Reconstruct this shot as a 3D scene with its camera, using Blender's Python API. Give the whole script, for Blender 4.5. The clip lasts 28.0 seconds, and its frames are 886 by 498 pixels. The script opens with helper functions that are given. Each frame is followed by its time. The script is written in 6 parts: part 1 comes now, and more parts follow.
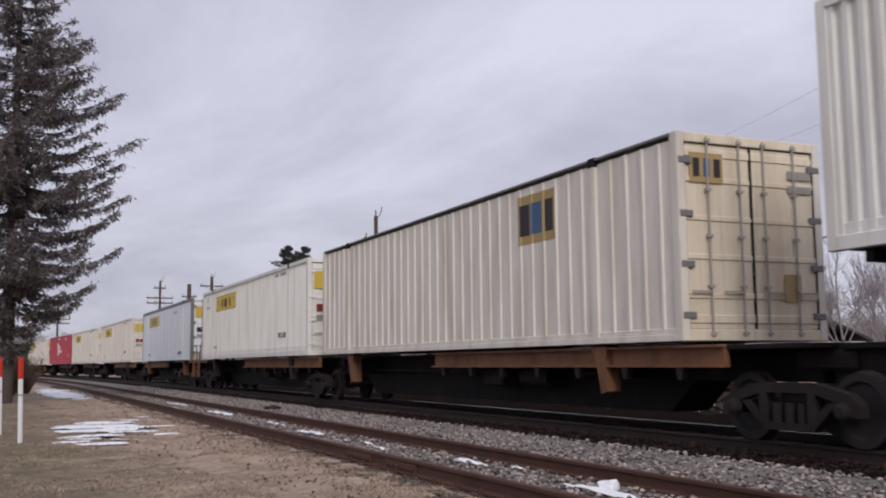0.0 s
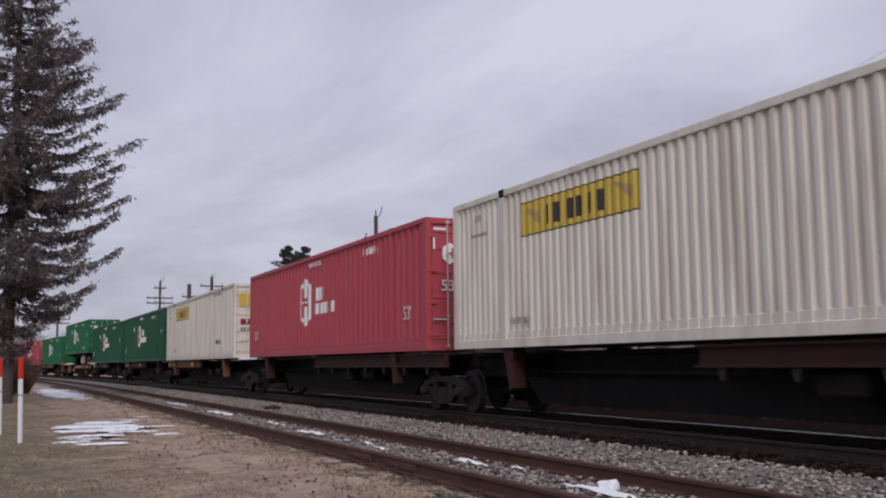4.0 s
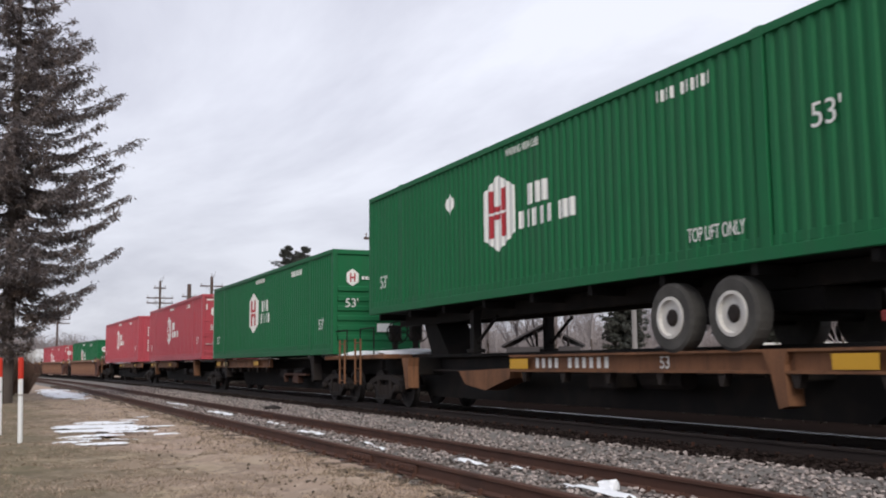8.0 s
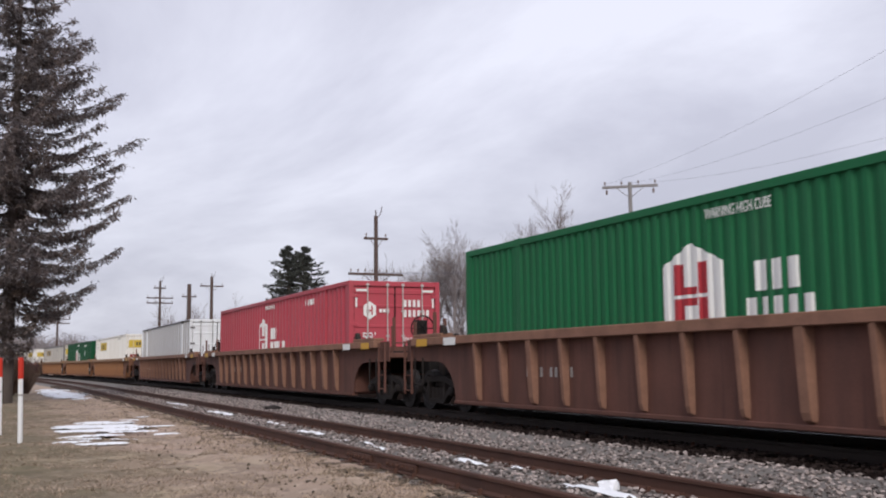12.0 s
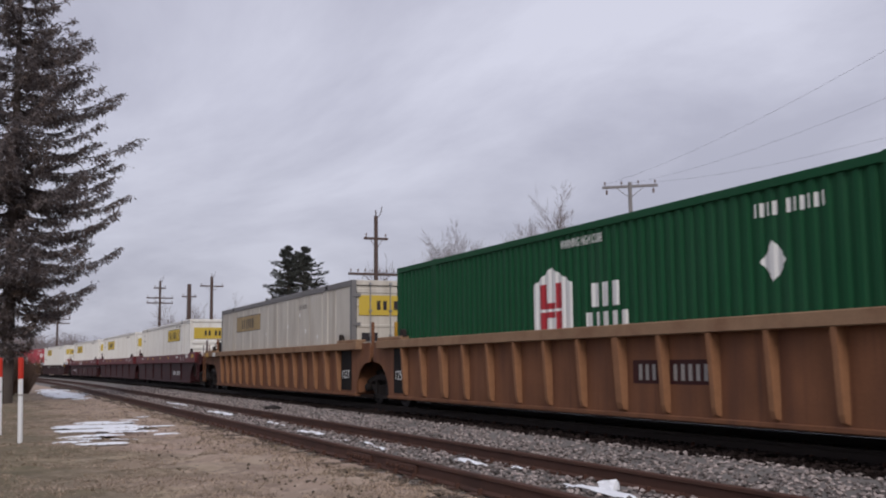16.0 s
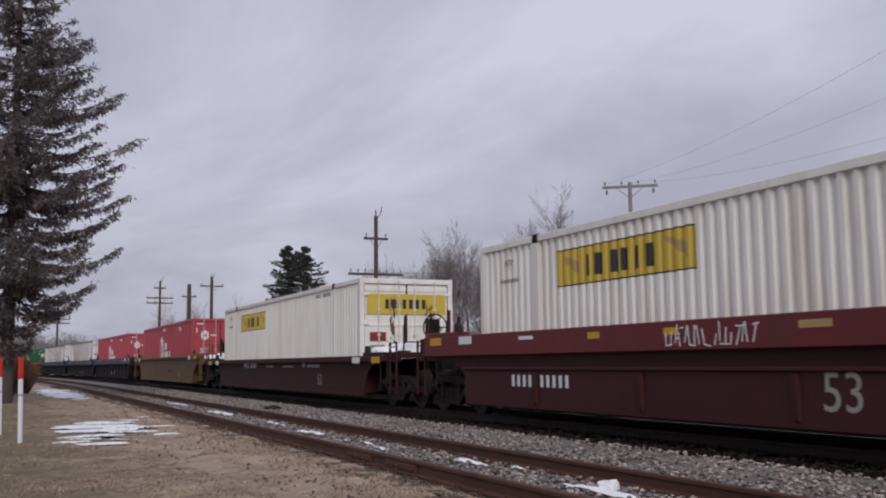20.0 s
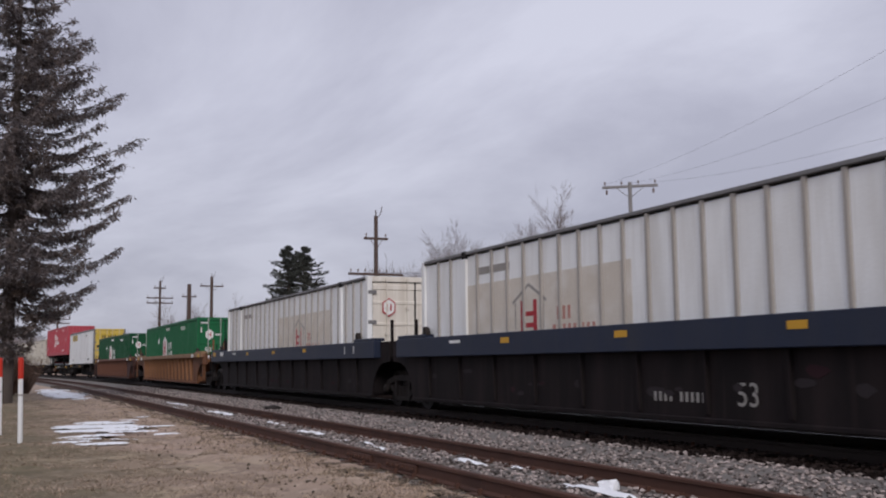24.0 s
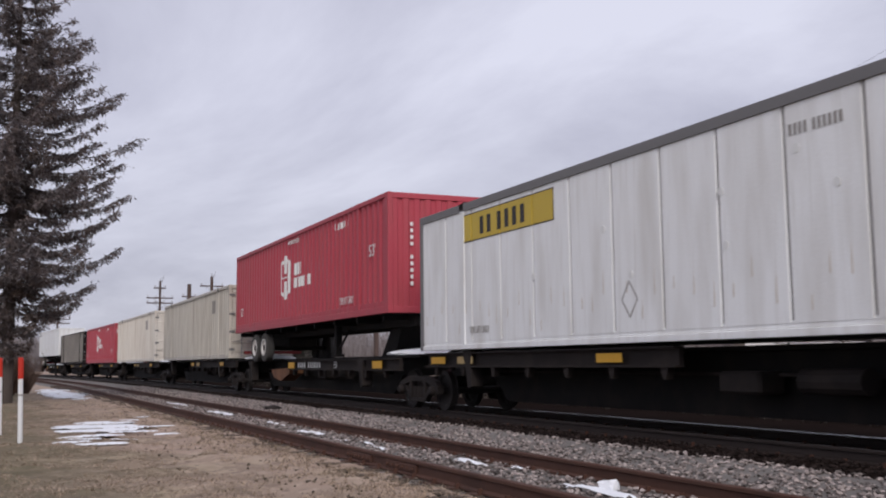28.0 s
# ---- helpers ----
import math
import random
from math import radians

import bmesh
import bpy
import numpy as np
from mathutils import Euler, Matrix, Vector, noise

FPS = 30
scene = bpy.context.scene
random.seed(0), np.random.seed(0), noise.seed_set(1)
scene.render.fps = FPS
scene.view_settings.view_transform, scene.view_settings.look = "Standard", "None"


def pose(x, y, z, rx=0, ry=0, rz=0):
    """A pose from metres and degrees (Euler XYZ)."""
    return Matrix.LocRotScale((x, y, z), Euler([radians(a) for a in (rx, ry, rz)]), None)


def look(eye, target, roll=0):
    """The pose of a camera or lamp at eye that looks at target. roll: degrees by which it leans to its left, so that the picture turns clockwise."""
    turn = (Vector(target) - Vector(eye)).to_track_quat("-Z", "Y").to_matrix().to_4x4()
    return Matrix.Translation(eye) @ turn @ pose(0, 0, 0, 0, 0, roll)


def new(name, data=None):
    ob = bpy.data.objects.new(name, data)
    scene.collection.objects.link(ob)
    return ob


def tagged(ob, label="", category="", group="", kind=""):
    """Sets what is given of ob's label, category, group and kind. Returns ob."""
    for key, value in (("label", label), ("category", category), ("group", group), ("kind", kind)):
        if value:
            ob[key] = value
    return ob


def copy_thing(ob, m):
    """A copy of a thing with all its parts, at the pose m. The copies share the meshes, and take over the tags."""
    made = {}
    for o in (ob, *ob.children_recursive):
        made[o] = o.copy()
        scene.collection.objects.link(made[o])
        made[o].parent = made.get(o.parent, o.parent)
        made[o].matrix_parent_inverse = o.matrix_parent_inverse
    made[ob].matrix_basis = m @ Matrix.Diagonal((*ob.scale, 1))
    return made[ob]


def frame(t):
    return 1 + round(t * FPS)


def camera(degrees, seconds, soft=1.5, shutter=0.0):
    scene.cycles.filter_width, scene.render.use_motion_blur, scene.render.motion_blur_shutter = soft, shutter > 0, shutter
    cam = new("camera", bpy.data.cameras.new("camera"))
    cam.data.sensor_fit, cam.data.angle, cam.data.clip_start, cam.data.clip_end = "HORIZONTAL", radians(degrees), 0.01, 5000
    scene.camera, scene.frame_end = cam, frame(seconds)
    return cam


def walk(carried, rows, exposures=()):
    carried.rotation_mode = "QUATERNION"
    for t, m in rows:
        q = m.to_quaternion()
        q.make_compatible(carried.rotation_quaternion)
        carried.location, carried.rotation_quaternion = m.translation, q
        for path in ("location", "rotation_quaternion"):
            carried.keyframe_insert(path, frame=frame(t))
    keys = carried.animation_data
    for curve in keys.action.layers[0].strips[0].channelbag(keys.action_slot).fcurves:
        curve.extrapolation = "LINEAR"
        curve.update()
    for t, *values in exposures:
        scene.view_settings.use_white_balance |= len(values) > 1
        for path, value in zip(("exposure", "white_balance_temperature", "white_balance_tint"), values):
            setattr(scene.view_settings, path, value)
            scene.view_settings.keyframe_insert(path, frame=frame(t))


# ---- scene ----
# One long straight shot beside a double-track line: x runs along the main track, y away from the camera, z up.
CAM_Z = 1.47          # eye height over the grass
RAIL_Z = 0.45         # top of the main track's rails
DECK_Z = 0.60         # datum of the car bodies
SIDE_Z = 0.39         # top of the siding's rails
YT = 9.805            # centre line of the main track
YS = 5.14             # centre line of the siding
SPEED = 21.305        # train speed, metres a second
CURVE_X, CURVE_R = -54.0, 893.0   # the line bends away beyond this point
CL, CW, CH = 16.15, 2.59, 2.90    # a 53-foot container

cam = camera(47.75, 28.0, soft=2.0, shutter=0.06)
yaw, pit = radians(155.7298), radians(6.4874)
eye = Vector((0, 0, CAM_Z))
aim = Vector((math.cos(pit) * math.cos(yaw), math.cos(pit) * math.sin(yaw), math.sin(pit)))
HELD = look(eye, eye + aim * 10, roll=-0.5886)
walk(cam, [(0.0, HELD), (28.0, HELD)],
     exposures=[(0.0, 0.1, 6480, 13), (1.0, 0.12, 6450, 12), (3.0, -0.08, 6400, 14), (6.0, 0.17, 6500, 10), (7.0, 0.3, 6600, 7), (8.0, 0.48, 6650, 7), (9.0, 0.53, 6650, 7), (10.0, 0.52, 6600, 9), (12.0, 0.4, 6550, 10), (15.0, 0.0, 6450, 12), (18.0, 0.04, 6450, 12), (20.0, -0.1, 6400, 13), (25.0, 0.02, 6430, 12), (28.0, 0.16, 6450, 12)])

# ---------------------------------------------------------------- light
world = bpy.data.worlds.new("overcast_sky")
scene.world = world
world.use_nodes = True
wn, wl = world.node_tree.nodes, world.node_tree.links
wn.clear()


def wnode(kind, **props):
    n = wn.new(kind)
    for k, v in props.items():
        n.inputs[k].default_value = v
    return n


sky = wn.new("ShaderNodeTexSky")
sky.sky_type, sky.sun_disc = "NISHITA", False
sky.sun_elevation, sky.sun_rotation = radians(35), radians(107)
coord = wn.new("ShaderNodeTexCoord")
sep = wn.new("ShaderNodeSeparateXYZ")
wl.new(coord.outputs["Generated"], sep.inputs[0])
lift = wn.new("ShaderNodeMath"); lift.operation = "MAXIMUM"; lift.inputs[1].default_value = 0.0
wl.new(sep.outputs["Z"], lift.inputs[0])
lift2 = wn.new("ShaderNodeMath"); lift2.operation = "ADD"; lift2.inputs[1].default_value = 0.16
wl.new(lift.outputs[0], lift2.inputs[0])
flat = []
for ax in ("X", "Y"):
    dv = wn.new("ShaderNodeMath"); dv.operation = "DIVIDE"
    wl.new(sep.outputs[ax], dv.inputs[0]); wl.new(lift2.outputs[0], dv.inputs[1])
    flat.append(dv)
comb = wn.new("ShaderNodeCombineXYZ")
wl.new(flat[0].outputs[0], comb.inputs[0]); wl.new(flat[1].outputs[0], comb.inputs[1])
drift = wn.new("ShaderNodeMapping")
drift.inputs["Location"].default_value, drift.inputs["Rotation"].default_value, drift.inputs["Scale"].default_value = (1.89, -0.67, 0.0), (0, 0, radians(-35)), (0.8, 1.25, 1.0)
wl.new(comb.outputs[0], drift.inputs[0])
cloud = wnode("ShaderNodeTexNoise", Scale=0.62, Detail=9.0, Roughness=0.58, Distortion=0.35)
wl.new(drift.outputs[0], cloud.inputs["Vector"])
ramp = wn.new("ShaderNodeValToRGB")
ramp.color_ramp.elements[0].position, ramp.color_ramp.elements[0].color = 0.37, (0.475, 0.482, 0.58, 1)
ramp.color_ramp.elements[1].position, ramp.color_ramp.elements[1].color = 0.57, (0.675, 0.688, 0.795, 1)
wl.new(cloud.outputs["Fac"], ramp.inputs[0])
blue = wn.new("ShaderNodeVectorMath"); blue.operation = "SCALE"; blue.inputs["Scale"].default_value = 0.08
wl.new(sky.outputs[0], blue.inputs[0])
veil = wn.new("ShaderNodeMix"); veil.data_type = "RGBA"; veil.inputs["Factor"].default_value = 0.94
wl.new(blue.outputs[0], veil.inputs["A"]); wl.new(ramp.outputs[0], veil.inputs["B"])
dim = wnode("ShaderNodeMapRange", **{"From Min": 0.03, "From Max": 0.25, "To Min": 0.78, "To Max": 1.0})
wl.new(sep.outputs["Z"], dim.inputs["Value"])
low = wn.new("ShaderNodeVectorMath"); low.operation = "SCALE"
wl.new(veil.outputs["Result"], low.inputs[0]); wl.new(dim.outputs[0], low.inputs["Scale"])
back = wnode("ShaderNodeBackground", Strength=1.0)
wl.new(low.outputs[0], back.inputs[0])
wout = wn.new("ShaderNodeOutputWorld")
wl.new(back.outputs[0], wout.inputs[0])

sun = new("sun", bpy.data.lights.new("sun", "SUN"))
sun.data.energy, sun.data.angle, sun.data.color = 1.6, radians(22), (1.0, 0.95, 0.90)
sun.matrix_world = look((27, -8.5, 19.5), (0, 0, 0))

# ---------------------------------------------------------------- materials


def mat(name, base, rough=0.6, metal=0.0, vary=0.25, scale=3.0, fine=30.0, bump=0.15, dirt=None, streak=0.0, island=0.0, spec=0.25):
    """A surface with large and fine variation, optional dirt colour with vertical streaks, and relief."""
    m = bpy.data.materials.new(name)
    m.use_nodes = True
    n, l = m.node_tree.nodes, m.node_tree.links
    b = n["Principled BSDF"]
    b.inputs["Roughness"].default_value, b.inputs["Metallic"].default_value = rough, metal
    b.inputs["Specular IOR Level"].default_value = spec
    tc = n.new("ShaderNodeTexCoord")

    def noisy(sc, detail, stretch=(1, 1, 1)):
        mp = n.new("ShaderNodeMapping"); mp.inputs["Scale"].default_value = stretch
        l.new(tc.outputs["Object"], mp.inputs[0])
        t = n.new("ShaderNodeTexNoise"); t.inputs["Scale"].default_value = sc; t.inputs["Detail"].default_value = detail
        l.new(mp.outputs[0], t.inputs["Vector"])
        return t

    big, small = noisy(scale * 0.35, 4), noisy(fine, 5)
    dark = tuple(c * (1 - vary) for c in base[:3]) + (1,)
    light = tuple(min(1, c * (1 + vary * 0.6)) for c in base[:3]) + (1,)
    mx = n.new("ShaderNodeMix"); mx.data_type = "RGBA"
    mx.inputs["A"].default_value, mx.inputs["B"].default_value = dark, light
    add = n.new("ShaderNodeMath"); add.operation = "MULTIPLY_ADD"
    add.inputs[1].default_value, add.inputs[2].default_value = 0.45, 0.0
    l.new(small.outputs["Fac"], add.inputs[0])
    add2 = n.new("ShaderNodeMath"); add2.operation = "MULTIPLY_ADD"; add2.inputs[1].default_value = 0.55
    l.new(big.outputs["Fac"], add2.inputs[0]); l.new(add.outputs[0], add2.inputs[2])
    l.new(add2.outputs[0], mx.inputs["Factor"])
    col = mx.outputs["Result"]
    if island:
        gi = n.new("ShaderNodeNewGeometry")
        mi = n.new("ShaderNodeMapRange"); mi.inputs["To Min"].default_value, mi.inputs["To Max"].default_value = 1 - island, 1 + island
        l.new(gi.outputs["Random Per Island"], mi.inputs["Value"])
        sc = n.new("ShaderNodeVectorMath"); sc.operation = "SCALE"
        l.new(col, sc.inputs[0]); l.new(mi.outputs[0], sc.inputs["Scale"])
        col = sc.outputs[0]
    if dirt:
        st = noisy(2.2, 6, (1, 1, 0.18) if streak else (1, 1, 1))
        rp = n.new("ShaderNodeValToRGB")
        rp.color_ramp.elements[0].position, rp.color_ramp.elements[1].position = 0.46, 0.78
        l.new(st.outputs["Fac"], rp.inputs[0])
        amt = n.new("ShaderNodeMath"); amt.operation = "MULTIPLY"; amt.inputs[1].default_value = streak or 0.6
        l.new(rp.outputs[0], amt.inputs[0])
        if streak:
            fs = noisy(11.0, 4, (1, 1, 0.05))
            fr = n.new("ShaderNodeMapRange"); fr.inputs["From Min"].default_value, fr.inputs["From Max"].default_value, fr.inputs["To Max"].default_value = 0.52, 0.78, streak * 0.75
            l.new(fs.outputs["Fac"], fr.inputs["Value"])
            mxx = n.new("ShaderNodeMath"); mxx.operation = "MAXIMUM"
            l.new(amt.outputs[0], mxx.inputs[0]); l.new(fr.outputs[0], mxx.inputs[1])
            amt = mxx
        md = n.new("ShaderNodeMix"); md.data_type = "RGBA"; md.inputs["B"].default_value = (*dirt, 1)
        l.new(amt.outputs[0], md.inputs["Factor"]); l.new(col, md.inputs["A"])
        col = md.outputs["Result"]
    l.new(col, b.inputs["Base Color"])
    if bump:
        bp = n.new("ShaderNodeBump"); bp.inputs["Strength"].default_value = bump; bp.inputs["Distance"].default_value = 0.02
        l.new(small.outputs["Fac"], bp.inputs["Height"]); l.new(bp.outputs[0], b.inputs["Normal"])
    return m


GRIME = (0.16, 0.12, 0.085)
M = {
    "white": mat("white_paint", (0.76, 0.745, 0.70), 0.5, dirt=(0.46, 0.39, 0.30), streak=0.5, vary=0.1),
    "cream": mat("cream_paint", (0.70, 0.655, 0.585), 0.5, dirt=(0.38, 0.30, 0.22), streak=0.6, vary=0.12),
    "pale": mat("pale_grey_panel", (0.73, 0.755, 0.775), 0.42, dirt=(0.42, 0.38, 0.33), streak=0.32, vary=0.08),
    "drab": mat("drab_panel", (0.57, 0.535, 0.47), 0.5, dirt=(0.27, 0.22, 0.165), streak=0.7, vary=0.14),
    "green": mat("green_paint", (0.012, 0.124, 0.048), 0.55, dirt=(0.028, 0.09, 0.05), streak=0.5, vary=0.2, spec=0.15),
    "bottle": mat("bottle_green_paint", (0.0065, 0.068, 0.026), 0.55, dirt=(0.022, 0.07, 0.04), streak=0.5, vary=0.2, spec=0.15),
    "clean": mat("clean_white_panel", (0.82, 0.825, 0.82), 0.45, dirt=(0.42, 0.38, 0.32), streak=0.45, vary=0.08),
    "dkgreen": mat("dark_green_paint", (0.016, 0.088, 0.048), 0.55, dirt=(0.03, 0.055, 0.04), streak=0.5, vary=0.2, spec=0.15),
    "red": mat("red_paint", (0.42, 0.061, 0.083), 0.5, dirt=(0.33, 0.085, 0.09), streak=0.6, vary=0.18),
    "buff": mat("stained_buff_door_paint", (0.72, 0.64, 0.50), 0.5, dirt=(0.38, 0.24, 0.12), streak=0.6, vary=0.12),
    "yellow": mat("yellow_door_paint", (0.62, 0.45, 0.10), 0.5, dirt=(0.4, 0.28, 0.1), streak=0.4, vary=0.12),
    "greyrail": mat("grey_top_rail", (0.17, 0.165, 0.165), 0.5, vary=0.2),
    "sign": mat("yellow_sign_film", (0.55, 0.395, 0.06), 0.45, vary=0.15, bump=0),
    "gold": mat("faded_gold_film", (0.38, 0.27, 0.12), 0.55, vary=0.25, bump=0),
    "ink": mat("dark_lettering", (0.03, 0.027, 0.03), 0.5, vary=0.2, bump=0),
    "inkblue": mat("blue_lettering", (0.06, 0.11, 0.2), 0.5, vary=0.2, bump=0),
    "letter": mat("white_lettering", (0.72, 0.72, 0.70), 0.5, vary=0.12, bump=0),
    "logored": mat("red_emblem_film", (0.38, 0.03, 0.04), 0.5, vary=0.15, bump=0),
    "fadedred": mat("faded_red_lettering", (0.46, 0.22, 0.18), 0.6, vary=0.25, bump=0),
    "faint": mat("faded_grey_lettering", (0.30, 0.28, 0.26), 0.6, vary=0.2, bump=0),
    "steel": mat("galvanised_steel", (0.30, 0.30, 0.30), 0.45, 0.6, vary=0.2),
    "rodwhite": mat("painted_lock_rod", (0.45, 0.44, 0.42), 0.5, vary=0.2),
    "black": mat("greasy_black_steel", (0.011, 0.010, 0.010), 0.75, vary=0.35, dirt=(0.028, 0.021, 0.017), spec=0.15),
    "truck": mat("dusty_cast_steel", (0.021, 0.0165, 0.0155), 0.8, vary=0.4, dirt=(0.042, 0.032, 0.027), spec=0.2),
    "wheel": mat("dull_wheel_steel", (0.03, 0.026, 0.025), 0.65, 0.2, vary=0.3, spec=0.2),
    "tan": mat("weathered_tan_steel", (0.20, 0.092, 0.047), 0.75, vary=0.55, dirt=(0.045, 0.024, 0.017), scale=9, streak=0.75),
    "rustbrown": mat("rust_brown_steel", (0.135, 0.06, 0.045), 0.75, vary=0.5, dirt=(0.06, 0.03, 0.025), streak=0.9, scale=7),
    "darkrust": mat("dark_rust_steel", (0.078, 0.031, 0.023), 0.75, vary=0.5, dirt=(0.045, 0.022, 0.018), streak=0.9, scale=7),
    "darktop": mat("dark_rust_chord", (0.15, 0.065, 0.042), 0.75, vary=0.5, dirt=(0.07, 0.035, 0.025), scale=7),
    "orange": mat("faded_orange_steel", (0.205, 0.088, 0.043), 0.75, vary=0.5, dirt=(0.095, 0.042, 0.028), streak=0.95, scale=7),
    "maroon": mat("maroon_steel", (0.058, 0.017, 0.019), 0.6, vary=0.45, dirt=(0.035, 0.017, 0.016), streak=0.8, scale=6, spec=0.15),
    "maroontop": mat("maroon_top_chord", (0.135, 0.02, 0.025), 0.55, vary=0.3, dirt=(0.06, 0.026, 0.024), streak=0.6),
    "chordtan": mat("worn_tan_chord", (0.30, 0.185, 0.11), 0.75, vary=0.45, dirt=(0.15, 0.065, 0.035), scale=10),
    "ribtan": mat("worn_lit_tan_rib", (0.29, 0.14, 0.07), 0.75, vary=0.4, dirt=(0.17, 0.075, 0.04), scale=9),
    "ribrust": mat("worn_lit_rust_rib", (0.25, 0.13, 0.088), 0.75, vary=0.45, dirt=(0.09, 0.045, 0.035), scale=9),
    "soot": mat("brown_soot", (0.13, 0.085, 0.06), 0.9, vary=0.4, bump=0),
    "blotch": mat("grey_paint_blotch", (0.037, 0.031, 0.033), 0.8, vary=0.5, bump=0, spec=0.1),
    "blotchred": mat("dull_red_paint_blotch", (0.038, 0.018, 0.022), 0.8, vary=0.5, bump=0, spec=0.1),
    "umber": mat("dark_umber_steel", (0.05, 0.017, 0.0165), 0.65, vary=0.4, dirt=(0.03, 0.016, 0.015), streak=0.7, spec=0.15),
    "olive": mat("brown_ochre_steel", (0.16, 0.085, 0.04), 0.65, vary=0.3, dirt=(0.08, 0.05, 0.03), streak=0.6),
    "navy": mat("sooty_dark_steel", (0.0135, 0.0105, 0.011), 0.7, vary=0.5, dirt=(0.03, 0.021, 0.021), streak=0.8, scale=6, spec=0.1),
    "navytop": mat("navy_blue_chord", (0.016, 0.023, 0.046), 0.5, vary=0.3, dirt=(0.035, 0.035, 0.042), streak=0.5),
    "caution": mat("yellow_marker_film", (0.55, 0.30, 0.03), 0.5, vary=0.15, bump=0),
    "rust": mat("rusty_rail_steel", (0.085, 0.040, 0.028), 0.75, vary=0.4, dirt=(0.04, 0.022, 0.018), scale=8),
    "darkrail": mat("dark_rail_steel", (0.03, 0.021, 0.018), 0.7, vary=0.4, scale=8),
    "shine": mat("polished_rail_head", (0.62, 0.62, 0.64), 0.22, 1.0, vary=0.1, bump=0),
    "tie": mat("weathered_tie_wood", (0.075, 0.056, 0.045), 0.9, vary=0.4, fine=60, bump=0.5),
    "ballast": mat("ballast_bed", (0.17, 0.155, 0.145), 0.95, vary=0.5, fine=18, bump=0.9),
    # Oily ballast, darkened further for the shade under the train.
    "oilshadebed": mat("oily_shaded_ballast_bed", (0.019, 0.0135, 0.012), 1.0, vary=0.5, fine=18, bump=0.9, spec=0.0),
    "stone": mat("ballast_stone", (0.255, 0.215, 0.20), 0.9, vary=0.35, fine=40, bump=0.3, island=0.75),
    "oilshadestone": mat("oily_shaded_ballast_stone", (0.023, 0.016, 0.0142), 0.95, vary=0.3, fine=40, bump=0.3, island=0.5, spec=0.1),
    "snow": mat("old_snow", (0.78, 0.79, 0.82), 0.6, vary=0.08, fine=25, bump=0.4),
    "stakewhite": mat("white_plastic_stake", (0.70, 0.70, 0.70), 0.45, vary=0.1),
    "stakered": mat("red_plastic_cap", (0.50, 0.035, 0.02), 0.45, vary=0.15),
    "bark": mat("grey_brown_bark", (0.085, 0.068, 0.06), 0.95, vary=0.4, fine=25, bump=0.8),
    "paletwig": mat("pale_bare_twigs", (0.25, 0.222, 0.222), 0.95, vary=0.3, bump=0),
    "warnred": mat("dark_red_label_film", (0.22, 0.03, 0.03), 0.5, vary=0.2, bump=0),
    "needle": mat("dull_spruce_needles", (0.135, 0.117, 0.12), 0.9, vary=0.45, scale=1.6, island=0.55, dirt=(0.19, 0.125, 0.085)),
    "pineneedle": mat("dark_green_needles", (0.062, 0.066, 0.058), 0.9, vary=0.4, island=0.45),
    "pole": mat("creosoted_pole_wood", (0.10, 0.07, 0.062), 0.9, vary=0.35, fine=20, bump=0.5),
    "palepole": mat("grey_weathered_pole", (0.24, 0.23, 0.23), 0.9, vary=0.25, fine=20, bump=0.5),
    "wire": mat("dark_cable", (0.16, 0.16, 0.19), 0.6, vary=0.1, bump=0),
    "glass_ins": mat("ceramic_insulator", (0.20, 0.17, 0.17), 0.3, vary=0.15),
    "tyre": mat("dusty_tyre_rubber", (0.06, 0.057, 0.054), 0.9, vary=0.5, dirt=(0.12, 0.112, 0.105), scale=6),
    "rim": mat("dull_white_rim", (0.62, 0.60, 0.57), 0.5, vary=0.3, dirt=(0.25, 0.2, 0.16)),
    "stain": mat("beige_road_grime", (0.63, 0.57, 0.49), 0.7, vary=0.25, bump=0, dirt=(0.75, 0.73, 0.69)),
    "shrub": mat("brown_shrub_twigs", (0.12, 0.075, 0.055), 0.95, vary=0.4, island=0.4),
    "gapblades": mat("dark_gap_blades", (0.035, 0.028, 0.024), 0.95, vary=0.4, island=0.4),
    "clod": mat("dark_earth_clod", (0.11, 0.085, 0.065), 0.95, vary=0.35, island=0.5),
    "postgrey": mat("grey_post_metal", (0.36, 0.33, 0.30), 0.55, vary=0.25),
    "house": mat("white_siding", (0.62, 0.62, 0.62), 0.7, vary=0.1),
    "roof": mat("dark_shingles", (0.07, 0.065, 0.068), 0.9, vary=0.3),
    "pane": mat("dark_window_glass", (0.03, 0.035, 0.04), 0.1, vary=0.1, bump=0),
    "dustred": mat("red_trailer_frame", (0.20, 0.03, 0.03), 0.6, vary=0.3, dirt=(0.08, 0.04, 0.03)),
}


